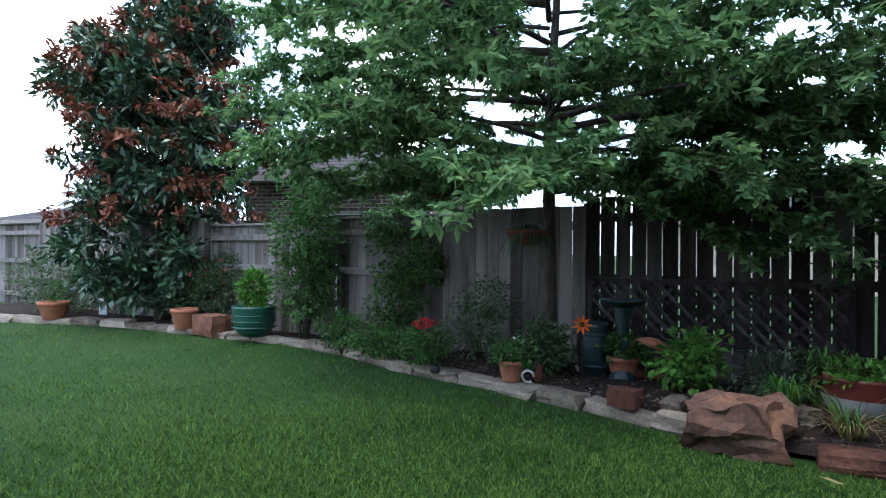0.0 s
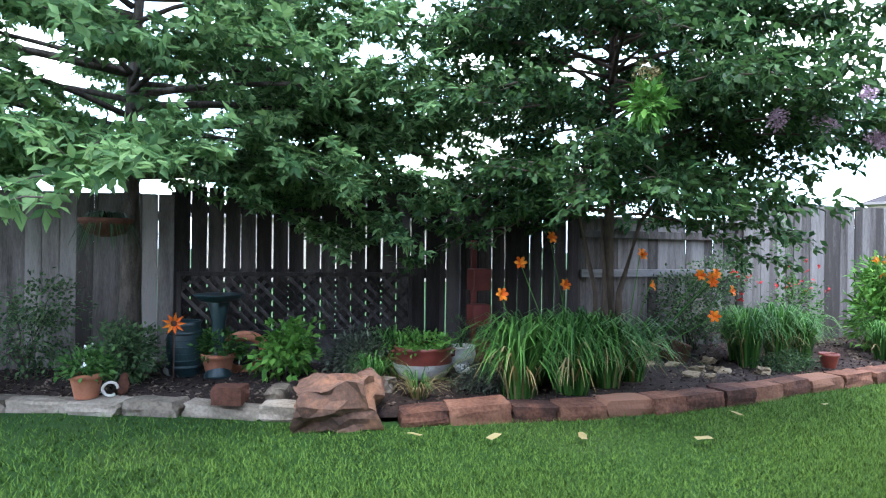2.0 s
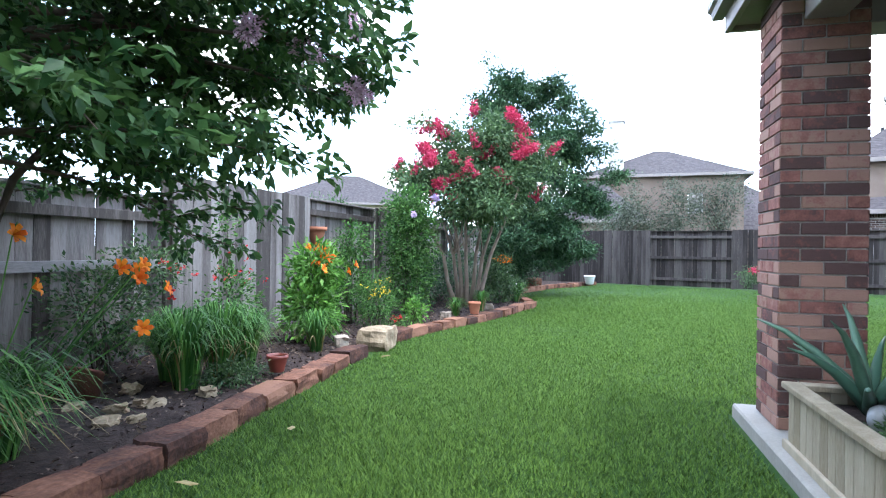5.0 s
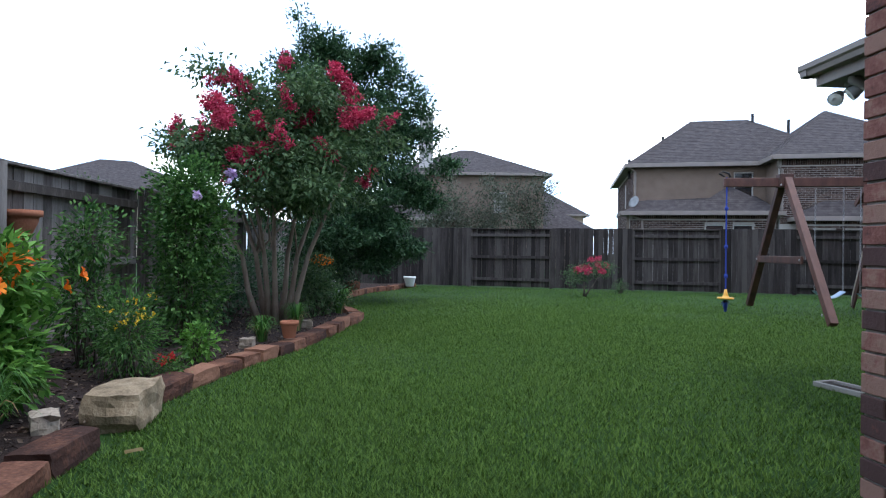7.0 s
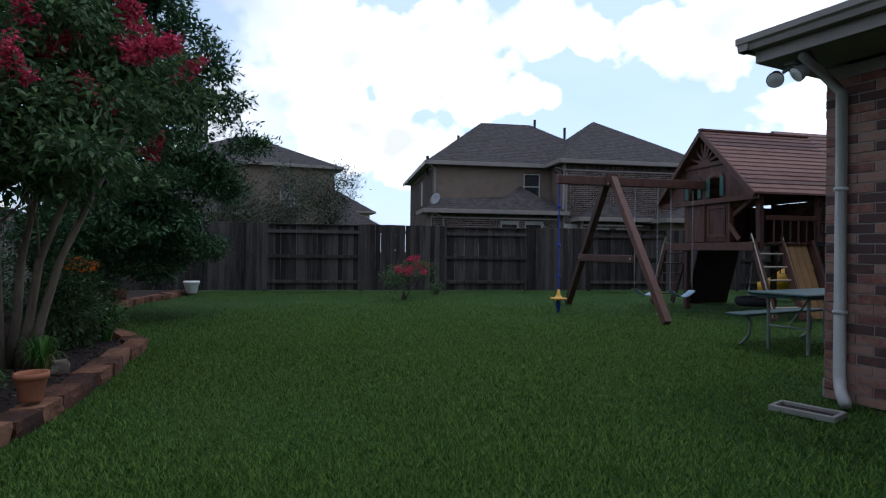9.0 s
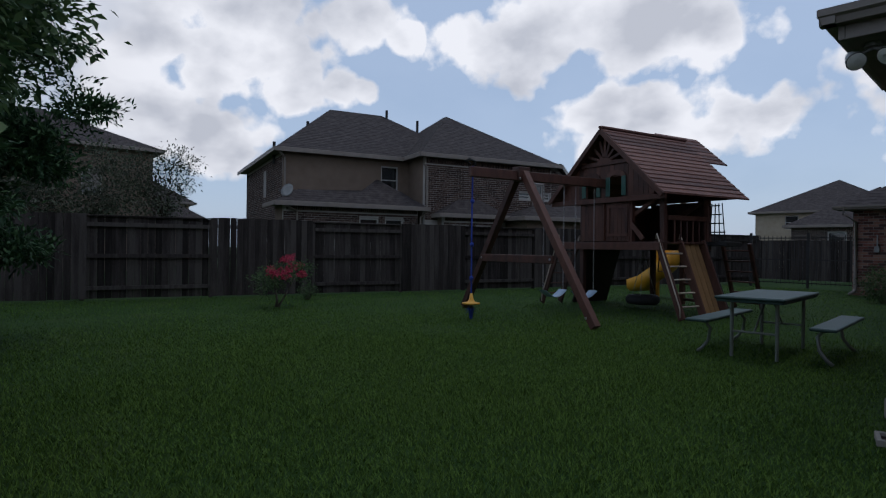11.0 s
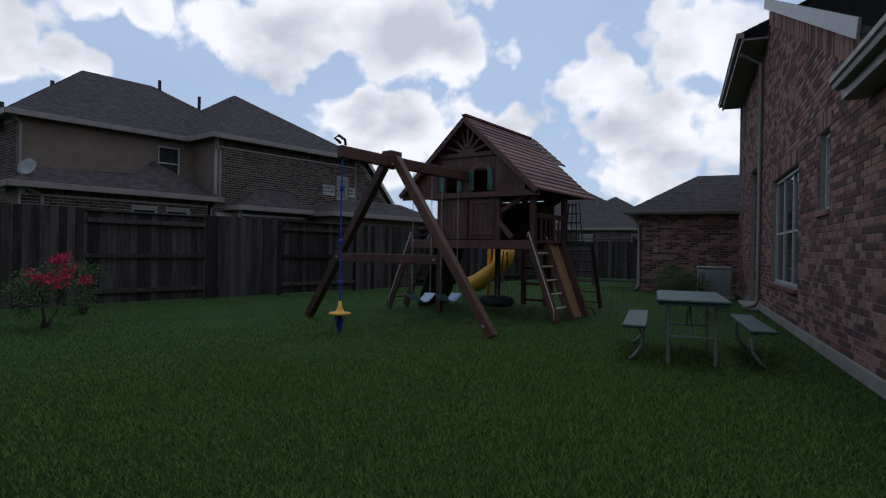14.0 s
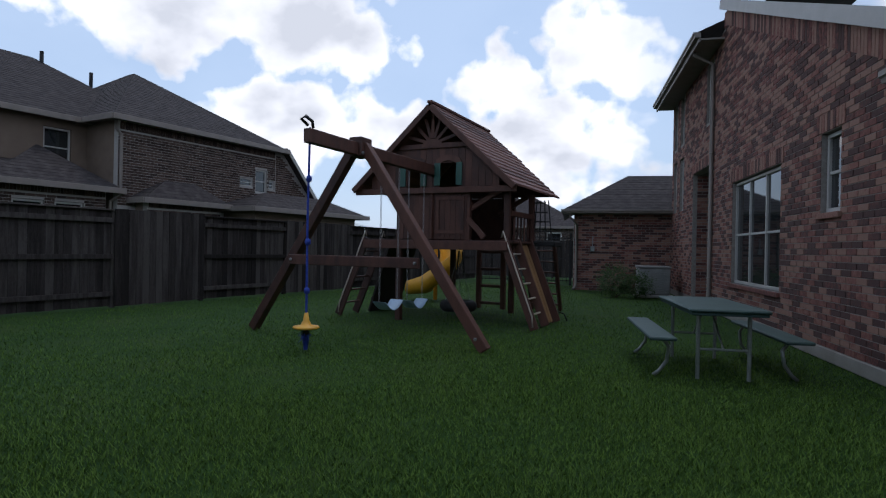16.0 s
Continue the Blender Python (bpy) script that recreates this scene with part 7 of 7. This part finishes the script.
shrub("leafy flowering perennial with orange lilies", (8.05, 5.95), [(0, 0, 0.4, 0.35, 0.3, 0.4), (0.1, 0, 0.85, 0.3, 0.28, 0.3)], 420, 6, (0.10, 0.04), "leaf_light", 43, extra=[("flower", [(0, -0.15, 0.95, 0.3, 0.15, 0.12)], 12, 5, 0.03, (0.09, 0.03), "orange")])
shrub("tall thin rose cane with red buds", (7.0, 6.3), [(0, 0, 0.5, 0.4, 0.25, 0.4), (0.05, 0.1, 1.2, 0.12, 0.1, 0.5)], 260, 5, (0.05, 0.03), "leaf_mid", 44, extra=[("flower", [(0.1, -0.1, 0.8, 0.45, 0.2, 0.3)], 14, 4, 0.015, (0.035, 0.03), "red_petal")])
shrub("airy green shrub by the fence", (9.75, 6.2), [(0, 0, 0.6, 0.35, 0.3, 0.5), (0, 0, 1.15, 0.28, 0.25, 0.35)], 420, 6, (0.06, 0.028), "leaf_mid", 45)
shrub("yellow coreopsis clump in bloom", (9.3, 5.65), [(0, 0, 0.35, 0.34, 0.28, 0.35)], 380, 6, (0.06, 0.014), "leaf_mid", 46, extra=[("flower", [(0, -0.05, 0.55, 0.38, 0.25, 0.2)], 34, 5, 0.01, (0.03, 0.02), "yellow_petal")])
shrub("small bright green seedling plant", (9.95, 5.3), [(0, 0, 0.18, 0.12, 0.12, 0.17)], 70, 6, (0.07, 0.03), "leaf_light", 47)
shrub("low clump of small red flowers", (9.35, 5.35), [(0, 0, 0.07, 0.16, 0.12, 0.07)], 80, 5, (0.04, 0.02), "leaf_mid", 48, extra=[("flower", [(0, 0, 0.14, 0.14, 0.1, 0.03)], 24, 4, 0.01, (0.03, 0.025), "red_petal")])
shrub("orange lantana bush with small white flowers", (13.9, 4.75), [(0, 0, 0.4, 0.5, 0.4, 0.4), (-0.1, 0, 0.75, 0.35, 0.3, 0.25), (0.4, -0.2, 0.3, 0.4, 0.3, 0.25)], 760, 6, (0.06, 0.03), "leaf_dull", 49, extra=[("flower", [(0, -0.1, 0.9, 0.3, 0.2, 0.08)], 50, 4, 0.012, (0.04, 0.03), "orange"), ("white_flower", [(0.2, -0.2, 0.5, 0.3, 0.2, 0.3)], 20, 4, 0.01, (0.03, 0.025), "glaze_white")])
shrub("dark shrub filling the corner beneath the evergreen", (17.9, 5.1), [(0, 0, 0.6, 0.8, 0.5, 0.6), (-1.3, 0.2, 0.5, 0.7, 0.5, 0.5), (1.2, -0.3, 0.4, 0.6, 0.5, 0.4)], 800, 7, (0.06, 0.03), "leaf_ever", 50)
shrub("dark undergrowth behind the crape myrtle", (13.6, 6.0), [(0, 0, 0.5, 0.9, 0.4, 0.5), (-1.2, 0, 0.4, 0.6, 0.4, 0.4), (1.4, -0.2, 0.6, 0.8, 0.5, 0.6)], 800, 7, (0.06, 0.03), "leaf_ever", 51)
shrub("bush beside the air conditioner", (11.1, -13.4, 0), [(0, 0, 0.45, 0.5, 0.45, 0.45), (-0.6, 0.2, 0.35, 0.4, 0.4, 0.35)], 700, 7, (0.05, 0.03), "leaf_dull", 52)
shrub("low trailing weeds at the bed edge", (6.0, 5.55), [(0, 0, 0.08, 0.35, 0.2, 0.08)], 180, 6, (0.04, 0.018), "leaf_dull", 53)
shrub("thyme cushion at the foot of the bed", (2.75, 5.75), [(0, 0, 0.1, 0.25, 0.2, 0.1)], 220, 6, (0.03, 0.012), "leaf_grey", 54)
shrub("low pink flowers before the far fence", (20.4, -2.9, 0), [(0, 0, 0.2, 0.25, 0.22, 0.18)], 130, 6, (0.04, 0.02), "leaf_dull", 55)


def clump(label, base, n, reach, height, width, seed, mat="blade", dry=0.06, name="grass_clump", steps=5, droop=0.6):
    z = soil_z(base[0], base[1])
    ob = thing(name, label, "plant", pose(base[0], base[1], z - 0.01))
    rng = np.random.default_rng(seed)
    v, f = arcs(int(n * (1 - dry)), rng, (0, 0, 0), reach, height, width, steps, droop=droop)
    tagged(part("foliage", quads_mesh("foliage", v, f, M[mat]), None, ob), kind="stuff")
    v, f = arcs(max(2, int(n * dry)), rng, (0, 0, 0), reach * 1.05, height * 0.7, width, steps, droop=droop)
    tagged(part("withered_foliage", quads_mesh("withered_foliage", v, f, M["blade_dry"]), None, ob), kind="stuff")
    return ob


for k, (x, y, s) in enumerate(((3.0, 5.55, 1.0), (3.45, 5.5, 1.05), (3.85, 5.6, 1.0), (4.2, 5.7, 0.9), (3.3, 5.85, 1.0), (3.9, 5.95, 1.0))):
    clump("arching green daylily clump spilling over the stones", (x, y), 230, 0.56 * s, 0.56 * s, 0.018, 60 + k, name="daylily", droop=0.85, dry=0.12)
for k, (x, y, s) in enumerate(((5.75, 5.8, 1.0), (6.1, 5.75, 1.05), (6.45, 5.75, 0.9), (5.95, 6.1, 0.95))):
    clump("fine bright green grassy clump", (x, y), 280, 0.36 * s, 0.55 * s, 0.014, 70 + k, droop=0.6)
clump("small liriope grass clump by the stones", (11.2, 5.0), 120, 0.2, 0.28, 0.014, 80)
clump("small liriope grass clump by the stones", (12.1, 4.75), 110, 0.2, 0.34, 0.016, 81)
clump("dark spiky grass clump", (2.25, 6.45), 120, 0.3, 0.42, 0.016, 82)
clump("loose grass clump at the boulder", (1.9, 5.95), 90, 0.24, 0.3, 0.012, 83)
clump("dry straw-coloured grass tuft", (2.2, 5.7), 90, 0.3, 0.22, 0.008, 84, dry=0.7)
clump("grassy iris clump under the roses", (14.2, 4.4), 130, 0.24, 0.38, 0.02, 85)
clump("leafy clump at the edge of the bed", (7.5, 5.6), 150, 0.26, 0.4, 0.016, 86)


# lilies: flower stems rising from the clumps
def lily(base, top, seed):
    rng = np.random.default_rng(seed)
    ob = thing("orange_lily", "orange daylily flower on a tall thin stem", "flower", pose(base[0], base[1], soil_z(*base[:2])), "orange daylilies")
    t = Vector((top[0] - base[0], top[1] - base[1], top[2]))
    part("stem", Shape().tube([(0, 0, 0), t * 0.5 + Vector((0, 0, 0.06)), t], [0.006, 0.005, 0.004], 5), M["blade"], ob)
    n = 6
    d = Vector((rng.normal(0, 0.4), -1, 0.35)).normalized()
    a = np.array([t] * n)
    ring = []
    for k in range(n):
        w = 2 * math.pi * k / n
        q = d.to_track_quat("Z", "Y") @ Vector((math.cos(w), math.sin(w), 0.75))
        ring.append(tuple(q))
    for k in range(n):
        q = Vector(ring[k]).normalized()
        s = Shape()
        sd = q.cross(d).normalized()
        L = 0.075
        p = [t, t + q * L * 0.35 + d * 0.01, t + q * L * 0.75 + d * 0.005, t + q * L - d * 0.012]
        w = [0.004, 0.015, 0.016, 0.003]
        v = []
        for a_, b_ in zip(p, w):
            v += [tuple(a_ - sd * b_), tuple(a_ + sd * b_)]
        s.add(v, [(0, 1, 3, 2), (2, 3, 5, 4), (4, 5, 7, 6)])
        part("petal", s, M["orange"], ob)
    part("bud", Shape().tube([t, t + Vector((0.03, 0.02, 0.03)), t + Vector((0.05, 0.03, 0.07))], [0.004, 0.009, 0.002], 5), M["leaf_light"], ob)


for k, (b, t) in enumerate((((3.2, 5.7), (2.85, 5.6, 0.78)), ((3.7, 5.8), (3.55, 6.0, 1.25)), ((4.2, 5.8), (4.35, 5.75, 1.12)), ((4.2, 5.8), (4.42, 5.7, 0.84)), ((4.3, 5.8), (4.9, 5.6, 0.93)), ((4.3, 5.8), (5.1, 5.65, 0.86)), ((4.3, 5.8), (5.28, 5.6, 0.78)), ((4.3, 5.8), (5.35, 5.85, 0.93)), ((4.3, 5.8), (4.98, 5.5, 0.56)), ((4.35, 5.8), (5.2, 5.75, 0.9)), ((3.6, 5.9), (3.25, 6.0, 1.02)), ((3.6, 5.9), (3.7, 6.0, 0.82)), ((7.7, 5.8), (7.6, 5.6, 0.83)), ((8.0, 5.8), (8.35, 5.65, 0.78)), ((8.0, 5.8), (8.45, 5.6, 0.86)))):
    lily(b, t, k)


# ---- pots, ornaments and garden things ----
def pot(name, label, at, r, h, mat, plant=None, seed=0, rim=True):
    x, y = at[:2]
    z = at[2] if len(at) > 2 else soil_z(x, y) - 0.01
    ob = thing(name, label, "pot", pose(x, y, z))
    prof = [(r * 0.62, 0.0), (r * 0.66, 0.01), (r * 0.9, h * 0.76), (r * 0.92, h * 0.78), (r, h * 0.79), (r, h), (r * 0.88, h), (r * 0.84, h * 0.8)] if rim else [(r * 0.6, 0), (r * 0.8, h * 0.15), (r, h * 0.55), (r * 0.96, h * 0.85), (r * 1.02, h * 0.93), (r * 1.02, h), (r * 0.9, h), (r * 0.86, h * 0.8)]
    part("body", Shape().lathe(prof, None, 24), M[mat], ob, smooth=True)
    part("soil", Shape().lathe([(r * 0.86, h * 0.8), (r * 0.5, h * 0.86), (0.01, h * 0.87)], None, 16), M["mulch"], ob)
    if plant:
        nm, lab, blobs, tw, per, leaf, lm = plant
        at_, out, c = crown([(a, b, h * 0.87 + cz, d, e, f_) for a, b, cz, d, e, f_ in blobs], tw, per, 0.03, seed)
        p = thing(nm, lab, "plant", pose(x, y, z))
        s = Shape()
        rg = np.random.default_rng(seed)
        for k in range(5):
            limbs(s, (0, 0, h * 0.8), 0.006, [c[rg.integers(len(c))]], rg, 5)
        part("stemwork", s, M["leaf_mid"], p)
        part("foliage", leaf_mesh("foliage", at_, out, leaf[0], leaf[1], M[lm], seed), None, p)
    return ob


pot("terracotta_pot", "plain terracotta pot with a small plant on the stone edging", (-0.15, 6.52), 0.12, 0.19, "terracotta", ("potted_plant", "small leafy plant in a terracotta pot", [(0, 0, 0.08, 0.17, 0.15, 0.1)], 90, 6, (0.055, 0.03), "leaf_mid"), 91)
pot("terracotta_pot", "terracotta pot with leafy herbs on mulch", (0.78, 7.1), 0.15, 0.22, "terracotta", ("potted_plant", "leafy herb in a terracotta pot", [(0, 0, 0.1, 0.2, 0.18, 0.13)], 120, 6, (0.06, 0.03), "leaf_mid"), 92)
pot("terracotta_pot", "small empty terracotta pot standing on the stones", (11.15, 4.68, 0.13), 0.105, 0.19, "terracotta", None, 93)
pot("terracotta_pot", "terracotta pot beside the red rock", (-5.5, 8.25), 0.2, 0.3, "terracotta", None, 94)
pot("terracotta_pot", "terracotta pot at the far end of the bed", (-8.35, 8.35), 0.24, 0.3, "terracotta", ("potted_plant", "sprig in a terracotta pot", [(0, 0, 0.2, 0.1, 0.1, 0.2)], 40, 5, (0.06, 0.02), "leaf_mid"), 95)
gp = pot("green_pot", "green glazed ribbed pot with a young plant", (-4.05, 7.98), 0.29, 0.4, "glaze_green", ("potted_plant", "young bright green plant in a glazed pot", [(0, 0, 0.3, 0.16, 0.16, 0.24)], 110, 6, (0.1, 0.05), "leaf_light"), 96, False)
for z in (0.12, 0.2, 0.28):
    part("rib", Shape().lathe([(0.27, z - 0.015), (0.298, z), (0.27, z + 0.015)], None, 24), M["glaze_green"], gp, smooth=True)
bp = pot("banded_bowl", "wide red and white glazed bowl of succulents", (2.45, 6.3), 0.26, 0.3, "glaze_red", ("potted_plant", "pale green succulent cuttings in a wide bowl", [(0, 0, 0.05, 0.26, 0.24, 0.08)], 150, 6, (0.05, 0.03), "leaf_light"), 97, False)
part("white_band", Shape().lathe([(0.2, 0.03), (0.232, 0.08), (0.254, 0.12), (0.268, 0.165)], None, 24), M["glaze_white"], bp, smooth=True)
for s_ in (-1, 1):
    part("handle", Shape().tube([(s_ * 0.25, 0, 0.27), (s_ * 0.31, 0, 0.25), (s_ * 0.3, 0, 0.2), (s_ * 0.25, 0, 0.19)], 0.014), M["glaze_red"], bp, smooth=True)
pot("white_pot", "small weathered white pot with a thin plant", (3.02, 6.75), 0.14, 0.2, "glaze_white", ("potted_plant", "thin stems in a white pot", [(0, 0, 0.15, 0.12, 0.1, 0.15)], 30, 4, (0.06, 0.015), "leaf_dull"), 98, False)
pot("white_pot", "white plastic pot at the foot of the far fence", (22.1, 3.0, 0.05), 0.19, 0.3, "white", None, 99)
pot("dark_pot", "small dark pot tipped on the stone edging", (6.32, 5.36, 0.12), 0.09, 0.14, "glaze_red", None, 100)
# wall pot
wp = thing("wall_pot", "half-round terracotta pot hung on the fence", "pot", pose(9.85, float(fence_y(9.85)) - 0.06, 1.38))
part("bowl", Shape().lathe([(0.02, -0.2), (0.07, -0.15), (0.125, -0.02), (0.13, 0.02), (0.16, 0.025), (0.16, 0.08), (0.145, 0.08), (0.11, 0.0)], None, 20), M["terracotta"], wp, smooth=True)
part("bracket", Shape().tube([(0, 0.1, 0.05), (0, 0.0, -0.21), (0, 0.1, -0.24)], 0.01), M["rust"], wp)
# birdbath
bb = thing("bird_bath", "dark teal bird bath on a turned pedestal", "bird bath", pose(0.78, 7.05, soil_z(0.78, 7.05) - 0.01))
part("pedestal", Shape().lathe([(0.12, 0), (0.12, 0.04), (0.07, 0.1), (0.05, 0.3), (0.055, 0.5), (0.09, 0.66), (0.09, 0.68)], None, 20), M["verdigris"], bb, smooth=True)
part("basin", Shape().lathe([(0.08, 0.68), (0.17, 0.7), (0.21, 0.74), (0.22, 0.75), (0.19, 0.75), (0.14, 0.72), (0.02, 0.715)], None, 28), M["verdigris"], bb, smooth=True)
urn = thing("garden_urn", "tall ribbed blue-green ceramic urn", "urn", pose(0.5, 7.2, soil_z(0.5, 7.2) - 0.01))
part("body", Shape().lathe([(0.1, 0), (0.13, 0.03), (0.16, 0.2), (0.155, 0.36), (0.13, 0.46), (0.145, 0.5), (0.12, 0.5), (0.11, 0.4)], None, 24), M["verdigris"], urn, smooth=True)
for k in range(6):
    part("rib", Shape().lathe([(0.14, 0.08 + 0.06 * k), (0.166, 0.1 + 0.06 * k), (0.14, 0.12 + 0.06 * k)], None, 20), M["verdigris"], urn, smooth=True)
fl = thing("metal_flower", "orange garden flower ornament beside the urn", "ornament", pose(0.42, 6.95, soil_z(0.42, 6.95)))
part("stem", Shape().tube([(0, 0, 0), (0, 0, 0.5)], 0.006, 5), M["rust"], fl)
for k in range(9):
    a = 2 * math.pi * k / 9
    part("petal", Shape().add([(0, 0, 0.5), (0.05 * math.cos(a - 0.3), -0.02, 0.5 + 0.05 * math.sin(a - 0.3)), (0.1 * math.cos(a), -0.03, 0.5 + 0.1 * math.sin(a)), (0.05 * math.cos(a + 0.3), -0.02, 0.5 + 0.05 * math.sin(a + 0.3))], [(0, 1, 2, 3)]), M["orange"], fl)
part("eye", Shape().lathe([(0.025, 0), (0.02, 0.012), (0.002, 0.016)], pose(0, -0.012, 0.5, 90)), M["rust"], fl)
# woven wreath basket
wr = Shape()
for i in range(20):
    a = 2 * math.pi * i / 20
    for j in range(8):
        b = 2 * math.pi * j / 8
        r = 0.19 + 0.05 * math.cos(b)
        wr.v.append((r * math.cos(a), 0.05 * math.sin(b), 0.2 + r * math.sin(a)))
for i in range(20):
    for j in range(8):
        wr.f.append((i * 8 + j, ((i + 1) % 20) * 8 + j, ((i + 1) % 20) * 8 + (j + 1) % 8, i * 8 + (j + 1) % 8))
single("strawberry_jar", wr, M["terracotta"], "round terracotta ring planter leaning in the bed", "planter", pose(1.0, 7.25, soil_z(1.0, 7.25) + 0.0, 24, 0, 0), smooth=True)


def figurine(name, label, at, mat, prof, tilt=0, extra=None):
    x, y = at
    s = Shape().lathe(prof, None, 14)
    if extra:
        for pts, r in extra:
            s.tube(pts, r, 7)
    ob = single(name, s, M[mat], label, "ornament", pose(x, y, soil_z(x, y) - 0.005, 0, tilt, 40), smooth=True)
    return ob


figurine("garden_ornament", "small white animal figure on the mulch", (-0.25, 7.2), "white", [(0.06, 0), (0.085, 0.05), (0.075, 0.12), (0.04, 0.16), (0.045, 0.2), (0.02, 0.24), (0.0, 0.25)], 0, [([(0.01, 0.01, 0.22), (0.02, 0.0, 0.3), (0.03, 0, 0.33)], [0.014, 0.016, 0.004]), ([(-0.01, -0.01, 0.22), (-0.03, 0.0, 0.3), (-0.04, 0, 0.32)], [0.014, 0.016, 0.004])])
figurine("garden_ornament", "small brown bird figure by the stones", (0.08, 6.55), "rust", [(0.02, 0), (0.04, 0.03), (0.045, 0.08), (0.03, 0.12), (0.03, 0.15), (0.01, 0.17)], 8)
figurine("sea_shell", "pale spiral shell lying on mulch", (0.36, 7.25), "white", [(0.0, 0), (0.07, 0.02), (0.085, 0.06), (0.06, 0.1), (0.03, 0.14), (0.0, 0.16)], 50)
figurine("sea_shell", "pale spiky shell beside the bowl", (2.85, 6.35), "white", [(0.0, 0), (0.06, 0.02), (0.08, 0.05), (0.05, 0.08), (0.0, 0.1)], 30, [([(0.05 * math.cos(a), 0.05 * math.sin(a), 0.05), (0.12 * math.cos(a), 0.12 * math.sin(a), 0.08)], [0.014, 0.003]) for a in (0.3, 1.4, 2.5, 3.7, 5.0)])
me = rock(0.22, 0.16, 0.13, 12.0, 0.06, 5)
me.materials.append(M["rust"])
tagged(new("iron_ornament", me), "rusty pierced iron animal ornament on the stones", "ornament").matrix_basis = pose(0.85, 5.95, 0.1, 0, 0, -25)
ring = Shape().tube([(0.05 * math.cos(a), 0.01 * math.sin(2 * a), 0.05 + 0.05 * math.sin(a)) for a in [k * 0.45 for k in range(13)]], 0.011, 6)
single("pale_ring", ring, M["glaze_white"], "pale curled shell piece on the edging stone", "ornament", pose(0.02, 6.42, 0.11), smooth=True)
single("solar_lamp", Shape().lathe([(0.045, 0), (0.055, 0.03), (0.04, 0.06), (0.01, 0.07)]), M["black"], "small black solar lamp between the stones", "lamp", pose(-0.95, 6.72, 0.06), smooth=True)
drum = thing("rusty_drum", "rusty upturned iron bucket in the bed", "bucket", pose(5.3, 6.35, soil_z(5.3, 6.35) + 0.02, 0, 20, 0))
part("body", Shape().lathe([(0.16, -0.03), (0.15, 0.16), (0.155, 0.17), (0.14, 0.185), (0.01, 0.19)], None, 20), M["rust"], drum, smooth=True)
part("handle", Shape().tube([(0.15, 0, 0.1), (0.35, 0.06, 0.13), (0.62, 0.1, 0.1)], 0.012), M["black"], drum)
# stacked red planters by the fence
rp_ = thing("red_post", "tall narrow red painted wooden post planter by the fence", "planter", pose(3.25, 6.85, soil_z(3.25, 6.85) - 0.01))
for k in range(3):
    part("box", Shape().box(-0.1, 0.1, -0.09, 0.09, 0.02 + 0.36 * k, 0.24 + 0.36 * k, None, 0.01), M["redpaint"], rp_)
part("stake", Shape().box(-0.03, 0.03, 0.12, 0.16, 0, 1.25, None, 0.004), M["redpaint"], rp_)


# hanging baskets in the tree
def basket(at, hang, seed):
    ob = thing("hanging_basket", "rusty wire basket of trailing spider plant hung in the tree", "basket", pose(*at))
    part("bowl", Shape().lathe([(0.04, -0.12), (0.14, -0.09), (0.2, 0.0), (0.205, 0.03), (0.19, 0.03), (0.12, -0.06)], None, 20), M["rust"], ob, smooth=True)
    for a in (0, 2.1, 4.2):
        part("wire", Shape().tube([(0.2 * math.cos(a), 0.2 * math.sin(a), 0.03), (0, 0, hang)], 0.004, 4), M["black"], ob)
    rng = np.random.default_rng(seed)
    v, f = arcs(170, rng, (0, 0, 0.0), 0.24, 0.08, 0.012, 5, droop=1.0)
    v[:, 2] -= 2.2 * np.maximum(0, np.hypot(v[:, 0], v[:, 1]) - 0.14) ** 1.1
    part("foliage", quads_mesh("foliage", v, f, M["leaf_ever"]), None, ob)


basket((-0.08, 6.85, 1.42), 0.9, 5)
basket((-1.05, 7.0, 1.9), 0.8, 6)
sp = thing("sprinkler_sign", "small white and blue plastic sign in the bed", "sign", pose(-7.9, 8.9, 0.08))
part("panel", Shape().box(-0.09, 0.09, -0.008, 0.008, 0.02, 0.3, None, 0.004), M["white"], sp)
part("blue_mark", Shape().box(-0.06, 0.06, -0.012, -0.0085, 0.1, 0.2), M["blue"], sp)
# fallen leaves on the grass
rng = np.random.default_rng(77)
for k, (x, y) in enumerate(((2.35, 4.75), (2.9, 4.55), (4.3, 4.6), (1.95, 4.95), (5.2, 4.6), (7.6, 4.9), (3.6, 4.3))):
    s = Shape().add([(0, -0.03, 0), (0.05, -0.02, 0.008), (0.09, 0.01, 0.004), (0.05, 0.035, 0.01), (0.0, 0.025, 0.002), (-0.03, 0, 0.006)], [(0, 1, 2, 3, 4, 5)])
    single("fallen_leaf", s, M["blade_dry"], "pale dry fallen leaf on the lawn", "leaf", pose(x, y, 0.05, 6, -5, 50 * k), "fallen leaves")
